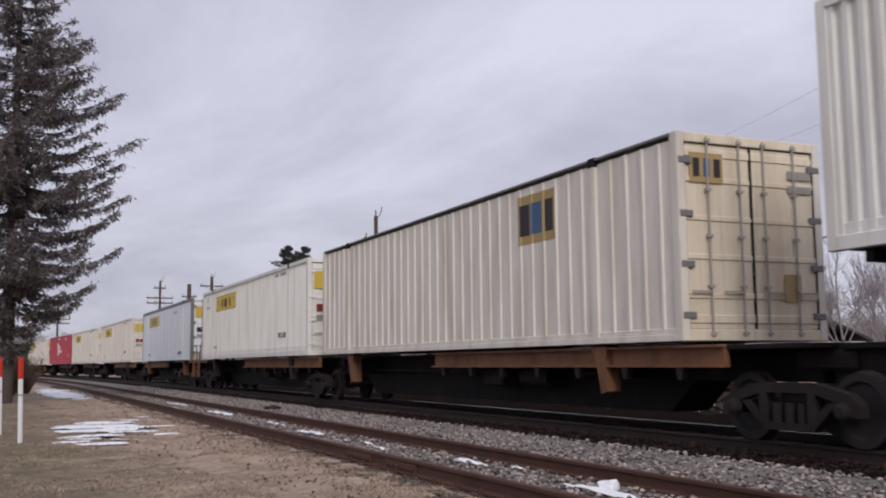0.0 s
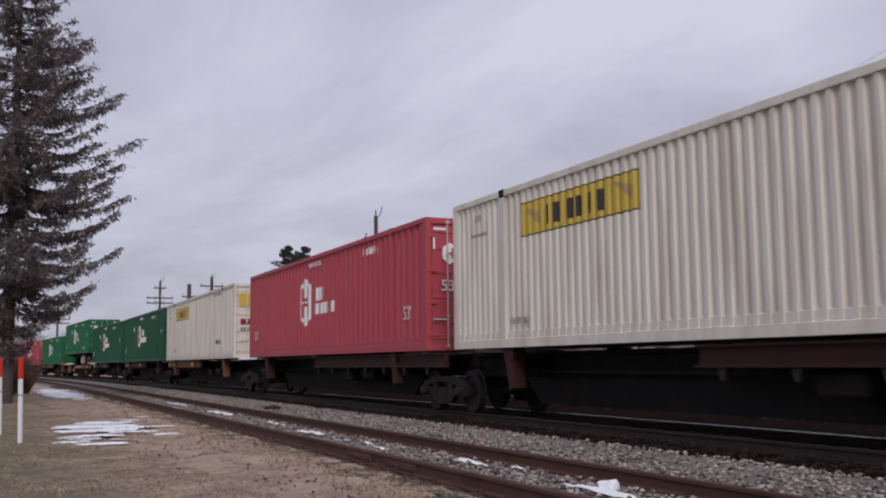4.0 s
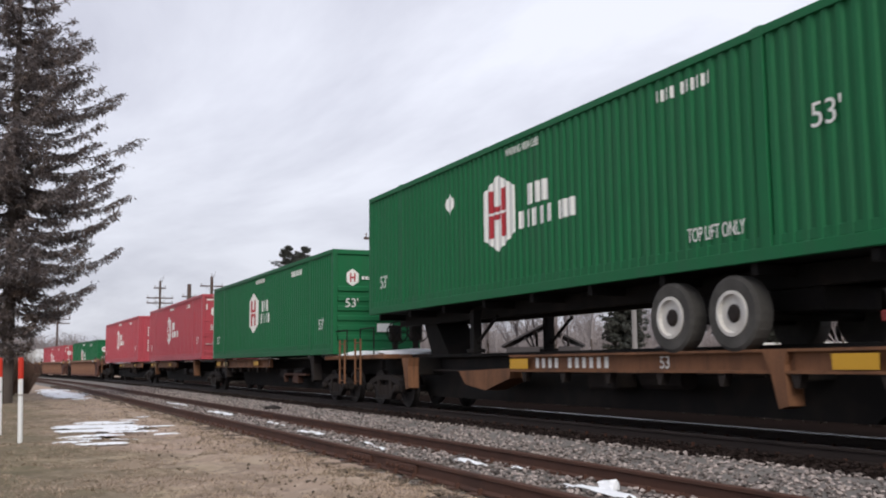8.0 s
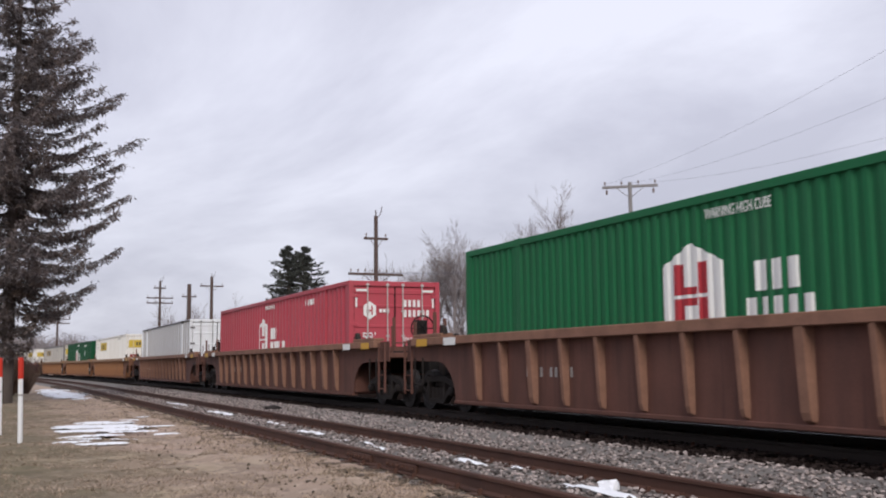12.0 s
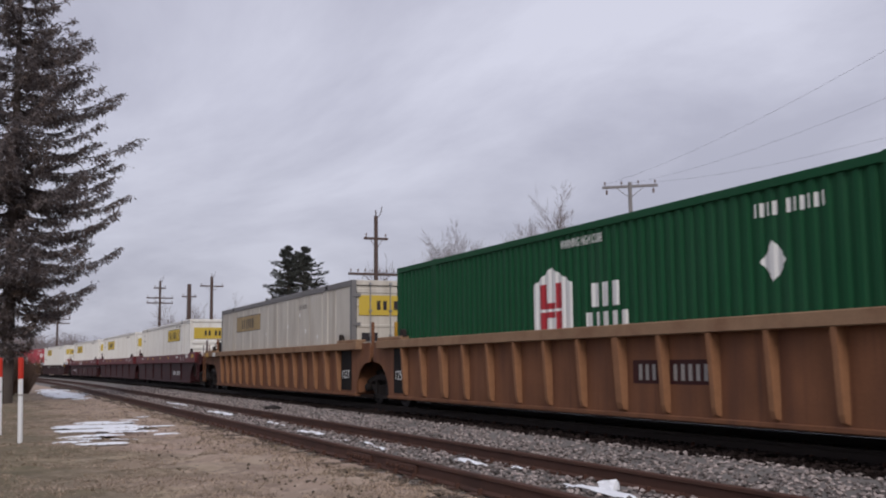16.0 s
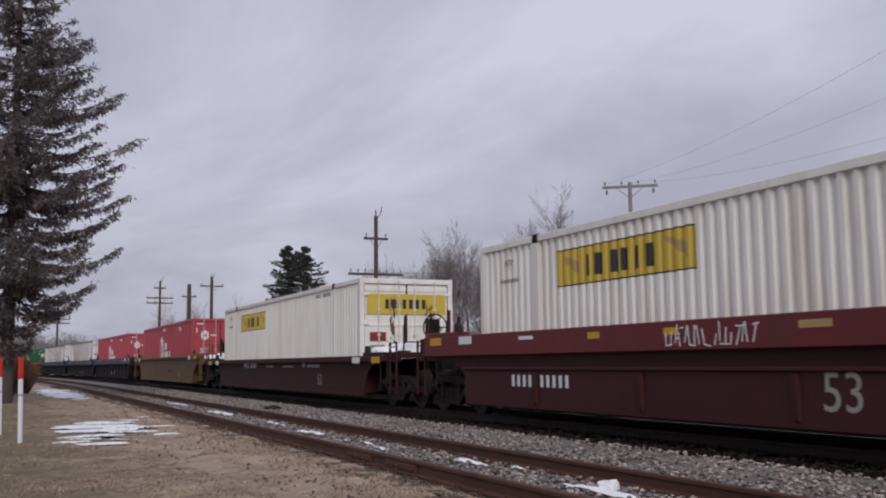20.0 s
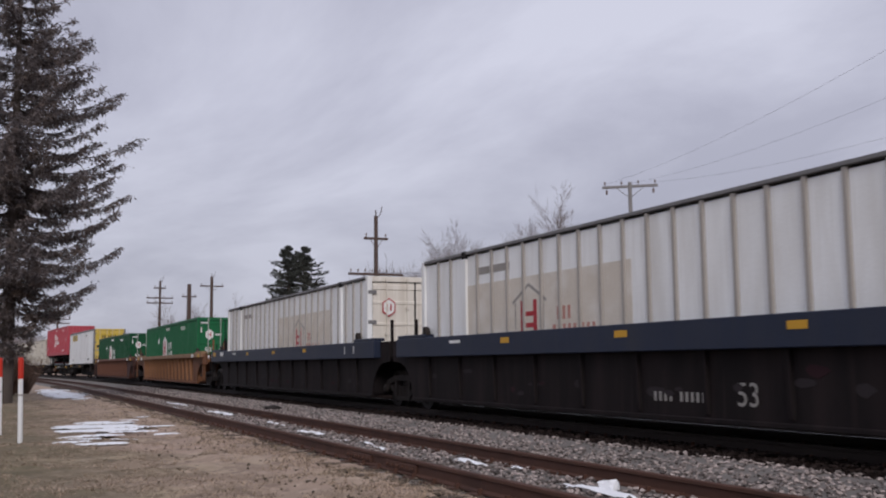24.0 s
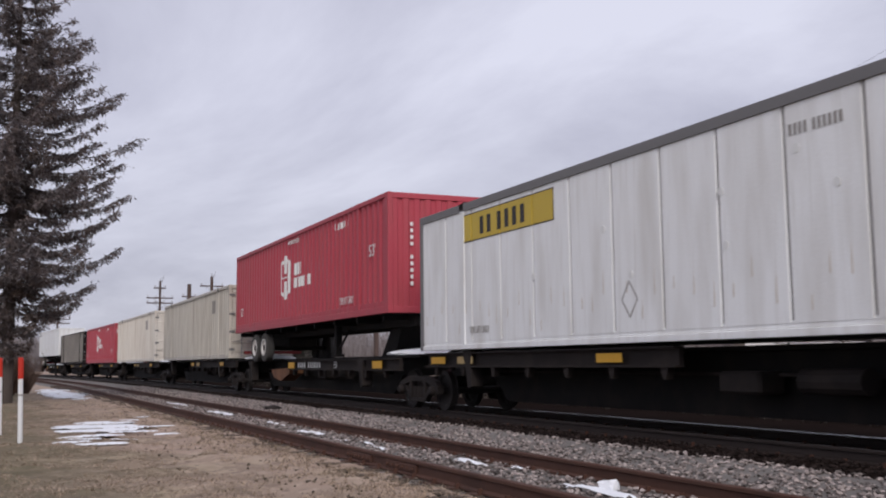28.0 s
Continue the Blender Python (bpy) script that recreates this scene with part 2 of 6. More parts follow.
def ground_mat():
    """Dry winter turf: tan straw, bare brown earth and a little faded green."""
    m = mat("dry_winter_turf", (0.34, 0.25, 0.197), 0.95, vary=0.5, scale=1.2, fine=34, bump=1.0)
    n, l = m.node_tree.nodes, m.node_tree.links
    b = n["Principled BSDF"]
    old = b.inputs["Base Color"].links[0].from_socket
    tc = n.new("ShaderNodeTexCoord")
    for sc, lo, hi, colour, amount in ((0.55, 0.47, 0.64, (0.18, 0.135, 0.10, 1), 0.85), (0.16, 0.50, 0.62, (0.19, 0.15, 0.09, 1), 0.45), (0.95, 0.53, 0.68, (0.43, 0.345, 0.245, 1), 0.8), (4.5, 0.53, 0.66, (0.47, 0.37, 0.285, 1), 0.7), (2.2, 0.55, 0.66, (0.12, 0.085, 0.062, 1), 0.75), (7.0, 0.58, 0.66, (0.085, 0.062, 0.047, 1), 0.85)):
        t = n.new("ShaderNodeTexNoise"); t.inputs["Scale"].default_value, t.inputs["Detail"].default_value = sc, 6
        l.new(tc.outputs["Object"], t.inputs["Vector"])
        r = n.new("ShaderNodeMapRange"); r.inputs["From Min"].default_value, r.inputs["From Max"].default_value, r.inputs["To Max"].default_value = lo, hi, amount
        l.new(t.outputs["Fac"], r.inputs["Value"])
        x = n.new("ShaderNodeMix"); x.data_type = "RGBA"; x.inputs["B"].default_value = colour
        l.new(r.outputs[0], x.inputs["Factor"]); l.new(old, x.inputs["A"])
        old = x.outputs["Result"]
    # greener sward away from the line, pale bare earth beside it
    sy = n.new("ShaderNodeSeparateXYZ"); l.new(tc.outputs["Object"], sy.inputs[0])
    wob = n.new("ShaderNodeTexNoise"); wob.inputs["Scale"].default_value, wob.inputs["Detail"].default_value = 0.6, 5
    l.new(tc.outputs["Object"], wob.inputs["Vector"])
    yy = n.new("ShaderNodeMath"); yy.operation = "MULTIPLY_ADD"; yy.inputs[1].default_value = 3.2
    l.new(wob.outputs["Fac"], yy.inputs[0]); l.new(sy.outputs["Y"], yy.inputs[2])
    for a, z, colour, amount in ((3.9, 2.0, (0.12, 0.10, 0.058, 1), 0.78), (3.2, 5.4, (0.40, 0.30, 0.24, 1), 0.5)):
        r = n.new("ShaderNodeMapRange"); r.inputs["From Min"].default_value, r.inputs["From Max"].default_value, r.inputs["To Max"].default_value = a, z, amount
        l.new(yy.outputs[0], r.inputs["Value"])
        x = n.new("ShaderNodeMix"); x.data_type = "RGBA"; x.inputs["B"].default_value = colour
        l.new(r.outputs[0], x.inputs["Factor"]); l.new(old, x.inputs["A"])
        old = x.outputs["Result"]
    l.new(old, b.inputs["Base Color"])
    return m


M["turf"] = ground_mat()
M["straw"] = mat("dry_straw_grass", (0.34, 0.26, 0.195), 0.95, vary=0.4, scale=1.0, island=0.7, bump=0, dirt=(0.15, 0.125, 0.07))

# ---------------------------------------------------------------- mesh tools


class Shape:
    """Collects vertices and faces of one mesh."""

    def __init__(self):
        self.v, self.f = [], []

    def add(self, verts, faces):
        k = len(self.v)
        self.v += [tuple(p) for p in verts]
        self.f += [tuple(k + i for i in f) for f in faces]
        return self

    def box(self, x0, x1, y0, y1, z0, z1, c=0.0):
        if c <= 0:
            v = [(x, y, z) for x in (x0, x1) for y in (y0, y1) for z in (z0, z1)]
            return self.add(v, [(0, 1, 3, 2), (4, 6, 7, 5), (0, 4, 5, 1), (2, 3, 7, 6), (0, 2, 6, 4), (1, 5, 7, 3)])
        bm = bmesh.new()
        bmesh.ops.create_cube(bm, size=1)
        bmesh.ops.scale(bm, vec=(x1 - x0, y1 - y0, z1 - z0), verts=bm.verts)
        bmesh.ops.translate(bm, vec=((x0 + x1) / 2, (y0 + y1) / 2, (z0 + z1) / 2), verts=bm.verts)
        bmesh.ops.bevel(bm, geom=bm.edges[:], offset=c, segments=1, affect="EDGES")
        return self.take(bm)

    def take(self, bm):
        bm.verts.index_update()
        self.add([v.co for v in bm.verts], [[v.index for v in f.verts] for f in bm.faces])
        bm.free()
        return self

    def prism(self, poly, a0, a1, axis="z"):
        """poly: outline in the other two axes (xy for z, xz for y, yz for x), pushed from a0 to a1."""
        n = len(poly)
        put = {"z": lambda p, a: (p[0], p[1], a), "y": lambda p, a: (p[0], a, p[1]), "x": lambda p, a: (a, p[0], p[1])}[axis]
        v = [put(p, a0) for p in poly] + [put(p, a1) for p in poly]
        return self.add(v, [tuple(range(n)), tuple(range(2 * n - 1, n - 1, -1))] + [(i, (i + 1) % n, n + (i + 1) % n, n + i) for i in range(n)])

    def tube(self, a, b, r0, r1=None, seg=8, caps=True):
        a, b = Vector(a), Vector(b)
        r1 = r0 if r1 is None else r1
        d = b - a
        q = d.to_track_quat("Z", "Y")
        v = []
        for p, r in ((a, r0), (b, r1)):
            for i in range(seg):
                t = 2 * math.pi * i / seg
                v.append(p + q @ Vector((r * math.cos(t), r * math.sin(t), 0)))
        f = [(i, (i + 1) % seg, seg + (i + 1) % seg, seg + i) for i in range(seg)]
        if caps:
            f += [tuple(range(seg - 1, -1, -1)), tuple(range(seg, 2 * seg))]
        return self.add(v, f)

    def lathe(self, rings, centre=(0, 0, 0), seg=20):
        """rings: (radius, y) turned round the y axis."""
        v, f = [], []
        for r, y in rings:
            for i in range(seg):
                t = 2 * math.pi * i / seg
                v.append((centre[0] + r * math.cos(t), centre[1] + y, centre[2] + r * math.sin(t)))
        for k in range(len(rings) - 1):
            for i in range(seg):
                f.append((k * seg + i, k * seg + (i + 1) % seg, (k + 1) * seg + (i + 1) % seg, (k + 1) * seg + i))
        f += [tuple(range(seg)), tuple(range(len(rings) * seg - 1, (len(rings) - 1) * seg - 1, -1))]
        return self.add(v, f)

    def mesh(self, name, material):
        me = bpy.data.meshes.new(name)
        me.from_pydata(self.v, [], self.f)
        bm = bmesh.new(); bm.from_mesh(me)
        bmesh.ops.recalc_face_normals(bm, faces=bm.faces[:])
        bm.to_mesh(me); bm.free()
        me.materials.append(material)
        return me

    def fast(self, name, material):
        me = bpy.data.meshes.new(name)
        me.from_pydata(self.v, [], self.f)
        me.materials.append(material)
        return me


kept = {}


def part(name, shape, material, parent, label="", at=None, key=None):
    """One mesh object under a thing or part. key: meshes with the same key are shared."""
    if key is not None:
        key = (name, key, material)
        if key not in kept:
            kept[key] = (shape() if callable(shape) else shape).mesh(name, M[material])
        me = kept[key]
    else:
        me = (shape() if callable(shape) else shape).mesh(name, M[material])
    ob = new(name, me)
    ob.parent = parent
    if at is not None:
        ob.matrix_basis = at if isinstance(at, Matrix) else Matrix.Translation(at)
    if label:
        ob["label"] = label
    return ob


def thing(name, label, category, group="", kind="", at=None):
    ob = new(name)
    ob.empty_display_size = 0.3
    if at is not None:
        ob.matrix_basis = at
    return tagged(ob, label, category, group, kind)


def on_track(s, off=0.0):
    """x, y and heading (degrees) at the distance s along the main track, off metres beyond its centre line."""
    if s >= CURVE_X:
        return s, YT + off, 0.0
    a = (CURVE_X - s) / CURVE_R
    return CURVE_X - (CURVE_R + off) * math.sin(a), YT - CURVE_R + (CURVE_R + off) * math.cos(a), math.degrees(a)


TRAIN = []  # (thing, distance along the line at the start, height)


def rides(ob, s, z):
    x, y, a = on_track(s)
    ob.matrix_basis = pose(x, y, z, 0, 0, a)
    TRAIN.append((ob, s, z))
    return ob


def motions():
    """The whole train rolls along the line at one speed."""
    for ob, s, z in TRAIN:
        rows = []
        for k in range(29):
            x, y, a = on_track(s + SPEED * k)
            rows.append((float(k), pose(x, y, z, 0, 0, a)))
        walk(ob, rows)


def sweep(profile, s_list, closed=False):
    """A profile of (off, z) carried along the line."""
    sh = Shape()
    n = len(profile)
    for s in s_list:
        for o, z in profile:
            x, y, _ = on_track(s, o)
            sh.v.append((x, y, z))
    for k in range(len(s_list) - 1):
        for i in range(n if closed else n - 1):
            j = (i + 1) % n
            sh.f.append((k * n + i, k * n + j, (k + 1) * n + j, (k + 1) * n + i))
    return sh


def steps(a, b, d):
    n = max(1, round((b - a) / d))
    return [a + (b - a) * i / n for i in range(n + 1)]


FAR_STEPS = steps(-760, -160, 20)[:-1] + steps(-160, -45, 2.5)[:-1] + steps(-45, 20, 0.5)[:-1] + steps(20, 720, 50)

# ---------------------------------------------------------------- ground and tracks


def turf_z(x, y):
    """Height of the turf: gentle lumps, banked earth over the siding's tie ends, low under the tracks."""
    z = 0.16 + 0.07 * noise.noise((x * 0.35, y * 0.5, 0)) + 0.05 * noise.noise((x * 1.1, y * 1.4, 4)) + 0.03 * noise.noise((x * 2.9, y * 3.3, 8))
    if 3.1 < y <= 4.25 and -60 < x < 12:
        z += (0.205 + 0.05 * noise.noise((x * 2.6, y * 3, 1)) - z) * min(1.0, (y - 3.1) / 0.5)
    elif 3.3 < y < 18 and x > -400:
        z = min(z, 0.11 + 0.03 * noise.noise((x * 3, y * 3, 1)))
    return z


def build_ground():
    """One sheet of turf to the horizon, gently uneven near the line."""
    def ladder(lo, hi, near_lo, near_hi, d):
        out = steps(near_lo, near_hi, d)
        g, x = d, near_hi
        while x < hi:
            g *= 1.35; x += g; out.append(min(x, hi))
        g, x = d, near_lo
        while x > lo:
            g *= 1.35; x -= g; out.insert(0, max(x, lo))
        return out
    xs, ys = ladder(-4500, 4500, -46, 2, 0.22), ladder(-4500, 4500, -3, 12, 0.2)
    sh = Shape()
    for y in ys:
        for x in xs:
            z = turf_z(x, y)
            if y > 40 and abs(x) < 900:
                z += min(1.0, (y - 40) * 0.01)
            sh.v.append((x, y, z))
    w = len(xs)
    for j in range(len(ys) - 1):
        for i in range(w - 1):
            sh.f.append((j * w + i, j * w + i + 1, (j + 1) * w + i + 1, (j + 1) * w + i))
    me = sh.fast("ground", M["turf"])
    me.polygons.foreach_set("use_smooth", [True] * len(me.polygons))
    return tagged(new("ground", me), "dry tan winter turf with bare brown earth", "ground", kind="structure")


build_ground()

OFF_S = YS - YT   # the siding lies this far from the main track


def bed(name, profile, material, label, seed):
    sh = sweep(profile, FAR_STEPS)
    n = len(profile)
    for i, (x, y, z) in enumerate(sh.v):
        if 0 < i % n < n - 1:
            sh.v[i] = (x, y, z + 0.02 * noise.noise((x * 2.3, y * 2.3, seed)))
    return tagged(new(name, sh.fast(name, M[material])), label, "ballast", kind="structure")


bed("ballast_siding", [(OFF_S - 1.6, 0.02), (OFF_S - 1.25, 0.12), (OFF_S - 0.95, 0.19), (OFF_S - 0.5, 0.21), (OFF_S, 0.21), (OFF_S + 0.5, 0.21), (OFF_S + 1.0, 0.22), (OFF_S + 1.5, 0.25), (OFF_S + 2.0, 0.285), (OFF_S + 2.42, 0.352), (OFF_S + 2.7, 0.02)],
    "ballast", "grey crushed-stone ballast under the siding", 1)
# Colour also holds the train's shade; wide far shoulder added to darken underneath.
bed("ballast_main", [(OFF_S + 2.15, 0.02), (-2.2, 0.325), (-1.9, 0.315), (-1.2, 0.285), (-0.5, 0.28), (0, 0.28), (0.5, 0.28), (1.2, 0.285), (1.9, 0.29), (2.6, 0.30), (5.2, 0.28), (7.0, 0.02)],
    "oilshadebed", "oil-darkened ballast under the main track", 2)

RAIL = [(-0.07, 0), (0.07, 0), (0.07, 0.02), (0.012, 0.035), (0.012, 0.125), (0.036, 0.135), (0.036, 0.165), (0.028, 0.172), (-0.028, 0.172), (-0.036, 0.165), (-0.036, 0.135), (-0.012, 0.125), (-0.012, 0.035), (-0.07, 0.02)]


def build_track(name, centre, top, label, shiny):
    tr = thing(name, label, "track", kind="structure")
    for side in (-1, 1):
        o = centre + side * 0.7535
        # The main rails are darker than the siding's.
        part("rail", sweep([(o + a, top - 0.172 + b) for a, b in RAIL], FAR_STEPS, True), "darkrail" if shiny else "rust", tr, "rusty steel rail")
        if shiny:
            head = [(-0.004, -0.001), (-0.002, 0.0012), (0.004, 0.0012), (0.006, -0.001)] if side < 0 else [(-0.0378, -0.014), (-0.0375, -0.007), (-0.035, -0.0015), (-0.030, 0.0012), (-0.028, -0.001)]
            part("rail_head", sweep([(o + a, top + b) for a, b in head], FAR_STEPS, True), "shine", tr, "polished running surface")
    rng = random.Random(5)
    tie = Shape().box(-0.11, 0.11, -1.28, 1.28, -0.17, 0.0, 0.012)
    for k in range(-130, 14):
        s = k * 0.55 + rng.uniform(-0.03, 0.03)
        x, y, a = on_track(s, centre)
        t = part("tie", tie, "tie", tr, "", pose(x, y, top - 0.176 + rng.uniform(-0.012, 0.004), 0, 0, a + rng.uniform(-1.5, 1.5)), key="tie")
        if k > -45:
            for side in (-1, 1):
                part("tie_plate", lambda: Shape().box(-0.09, 0.09, -0.16, 0.16, 0, 0.012), "rust", t, "", (0, side * 0.7535, 0.001), key="tp")
                part("spike", lambda: Shape().box(-0.012, 0.012, -0.014, 0.03, 0.0, 0.05), "rust", t, "", (0.05, side * 0.7535 - 0.085, 0.01), key="sp")
    return tr


side_track = build_track("siding_track", OFF_S, SIDE_Z, "rusty little-used siding rails on old ties", False)
main_track = build_track("main_track", 0.0, RAIL_Z, "main running rails with polished heads", True)


def joint_bars():
    """Bolted joint bars on the siding's rails."""
    def bar():
        sh = Shape().box(-0.46, 0.46, -0.03, 0.0, 0.035, 0.12, 0.006)
        for k in range(6):
            sh.tube((-0.38 + k * 0.152, -0.03, 0.078), (-0.38 + k * 0.152, -0.06, 0.078), 0.018, seg=6)
        return sh
    for s, off in ((-12.35, OFF_S - 0.7535), (-10.9, OFF_S - 0.7535), (-23.0, OFF_S + 0.7535), (-36.6, OFF_S - 0.7535)):
        x, y, a = on_track(s, off)
        part("joint_bar", bar, "rust", side_track, "bolted joint bar", pose(x, y - 0.012, SIDE_Z - 0.172, 0, 0, a), key="jb")


joint_bars()


def stones(name, label, material, count, where, size, seed):
    """Loose crushed stone: many small angular pieces, one object."""
    rng = np.random.default_rng(seed)
    base = np.array([(1, 0, 0), (-1, 0, 0), (0, 1, 0), (0, -1, 0), (0, 0, 1), (0, 0, -1), (0.6, 0.6, 0.6), (-0.6, -0.6, 0.6)])
    faces = [(0, 6, 4), (0, 2, 6), (2, 4, 6), (1, 7, 4), (1, 3, 7), (3, 4, 7), (2, 1, 4), (3, 0, 4), (2, 0, 5), (1, 2, 5), (3, 1, 5), (0, 3, 5)]
    sh = Shape()
    for k in range(count):
        s, off, z = where(rng)
        x, y, _ = on_track(s, off)
        r = size * rng.uniform(0.55, 1.35)
        pts = base * rng.uniform(0.6, 1.25, (8, 3)) * r * np.array((1.15, 1.0, 0.75))
        a = rng.uniform(0, 6.283); c, d = math.cos(a), math.sin(a)
        px, py = pts[:, 0] * c - pts[:, 1] * d, pts[:, 0] * d + pts[:, 1] * c
        k0 = len(sh.v)
        sh.v += list(zip((px + x).tolist(), (py + y).tolist(), (pts[:, 2] + z).tolist()))
        sh.f += [(k0 + p, k0 + q, k0 + w) for p, q, w in faces]
    return tagged(new(name, sh.fast(name, M[material])), label, "gravel", kind="stuff")


def near_s(rng, lo=-58, hi=5):
    """More stones towards the near end."""
    u = rng.random()
    return hi - (hi - lo) * u ** 1.7


def between(rng):
    off = OFF_S + 0.82 + 1.78 * rng.random() + 0.08 * rng.normal() * (rng.random() < 0.3)
    z = float(np.interp(off - OFF_S, (0.8, 2.0, 2.465, 2.765, 3.4), (0.22, 0.285, 0.345, 0.325, 0.29)))
    return near_s(rng), max(off, OFF_S + 0.82), z + rng.uniform(-0.02, 0.025)


def inside(rng):
    return near_s(rng), rng.uniform(OFF_S - 0.68, OFF_S + 0.68), 0.225 + rng.uniform(-0.025, 0.025)


def outside(rng):
    return near_s(rng), rng.uniform(OFF_S - 1.35, OFF_S - 0.82), 0.205 + rng.uniform(-0.03, 0.02)


def dark_edge(rng):
    off = rng.uniform(-2.2, -0.8)
    return near_s(rng), off, float(np.interp(off, (-2.2, -1.9, -0.8), (0.33, 0.32, 0.285))) + rng.uniform(-0.02, 0.03)


stones("gravel_between", "pale grey crushed stone between the two tracks", "stone", 32000, between, 0.0255, 11)
stones("gravel_inside", "pale grey crushed stone between the siding's rails", "stone", 13000, inside, 0.025, 12)
stones("gravel_outside", "dark dirt crumbs along the siding's edge", "clod", 2600, outside, 0.026, 13)
# These stones carry the same painted shade beside the rail.
stones("gravel_dark", "oil-darkened crushed stone beside the main rail", "oilshadestone", 12000, dark_edge, 0.026, 14)


def build_grass():
    """Short dry grass over the near turf and longer tufts along the siding."""
    rng = np.random.default_rng(3)
    sh = Shape()

    def blade(x, y, z, h, w, lean):
        a = rng.uniform(0, 6.283)
        dx, dy = math.cos(a), math.sin(a)
        b = rng.uniform(0, 6.283)
        k = len(sh.v)
        tx, ty = x + math.cos(b) * lean * h, y + math.sin(b) * lean * h
        sh.v += [(x - dx * w, y - dy * w, z), (x + dx * w, y + dy * w, z), (tx, ty, z + h)]
        sh.f.append((k, k + 1, k + 2))

    for _ in range(90000):
        x = -7.5 - 36 * rng.random() ** 1.9
        y = rng.uniform(-1.5, 4.2)
        if noise.noise((x * 0.7, y * 0.9, 7)) + 0.35 * noise.noise((x * 3, y * 3, 2)) < -0.12:
            continue
        blade(x, y, turf_z(x, y) - 0.006, rng.uniform(0.012, 0.05), rng.uniform(0.003, 0.007), rng.uniform(0.6, 2.4))
    for _ in range(230):
        x = -7.5 - 24 * rng.random() ** 1.5
        y = OFF_S + YT - 1.0 - abs(rng.normal(0, 0.45)) - 0.1
        for _ in range(26):
            blade(x + rng.normal(0, 0.06), y + rng.normal(0, 0.06), turf_z(x, min(4.2, y)) - 0.01, rng.uniform(0.03, 0.12), rng.uniform(0.002, 0.005), rng.uniform(0.4, 1.5))
    return tagged(new("dry_grass", sh.fast("dry_grass", M["straw"])), "short dry straw-coloured grass and tufts", "grass", kind="stuff")


build_grass()


def snow_patch(cx, cy, rx, ry, z, seed, cut=0.0, cell=0.06, turn=0.0, thick=0.03, label="thin melting patch of old snow on the turf", across=False):
    """An uneven thin crust of snow with a ragged outline and holes."""
    sh = Shape()
    nx, ny = int(2 * rx / cell), int(2 * ry / cell)
    hgt = {}
    for j in range(ny + 1):
        for i in range(nx + 1):
            u, w = -1 + 2 * i / nx, -1 + 2 * j / ny
            e = 1 - u * u - w * w
            fx, fy = (4.5, 0.9) if across else (0.8, 5.5)
            h = e * 0.9 + 0.95 * noise.noise((u * rx * fx, w * ry * fy, seed)) + 0.5 * noise.noise((u * rx * 4, w * ry * 6, seed + 3)) - 0.45 - cut
            if h > 0 and e > 0:
                hgt[i, j] = min(1.0, h * 2.5)
    c, d = math.cos(turn), math.sin(turn)
    idx = {}
    for (i, j), h in hgt.items():
        x, y = -rx + i * cell, -ry + j * cell
        idx[i, j] = len(sh.v)
        sh.v.append((cx + x * c - y * d, cy + x * d + y * c, z + thick * (0.15 + h * 0.85)))
    for (i, j) in hgt:
        q = [(i, j), (i + 1, j), (i + 1, j + 1), (i, j + 1)]
        if all(p in idx for p in q):
            sh.f.append(tuple(idx[p] for p in q))
        elif all(p in idx for p in q[:3]):
            sh.f.append(tuple(idx[p] for p in q[:3]))
    if not sh.f:
        return None
    me = sh.fast("snow_patch", M["snow"])
    me.polygons.foreach_set("use_smooth", [True] * len(me.polygons))
    return tagged(new("snow_patch", me), label, "snow", group="snow patches", kind="stuff")


for sx, sy_, ra_, rb_, cut_ in ((-22.6, 2.2, 0.75, 1.05, -0.34), (-21.2, 2.05, 0.5, 0.95, -0.22), (-23.8, 2.5, 0.5, 0.7, -0.16), (-19.6, 1.75, 0.35, 0.75, 0.02), (-20.4, 2.5, 0.25, 0.6, 0.05), (-18.9, 1.55, 0.2, 0.5, 0.05), (-22.0, 3.3, 0.25, 0.45, 0.1), (-24.8, 3.0, 0.3, 0.3, 0.05), (-24.2, 2.2, 0.5, 0.6, -0.1), (-22.9, 1.6, 0.4, 0.45, -0.2), (-21.9, 2.9, 0.3, 0.6, -0.12), (-18.1, 1.35, 0.3, 0.42, -0.12), (-17.5, 1.75, 0.22, 0.5, -0.02), (-18.4, 2.2, 0.2, 0.5, 0.0), (-19.4, 2.9, 0.16, 0.5, -0.02), (-26.2, 3.5, 0.5, 0.35, 0.0), (-20.9, 1.5, 0.3, 0.3, -0.05)):
    snow_patch(sx, sy_, ra_, rb_, 0.19, sx, cut_, cell=0.035, across=True, turn=0.08)
snow_patch(-52.0, 3.3, 12, 1.3, 0.185, 9.0, -0.3, cell=0.12)
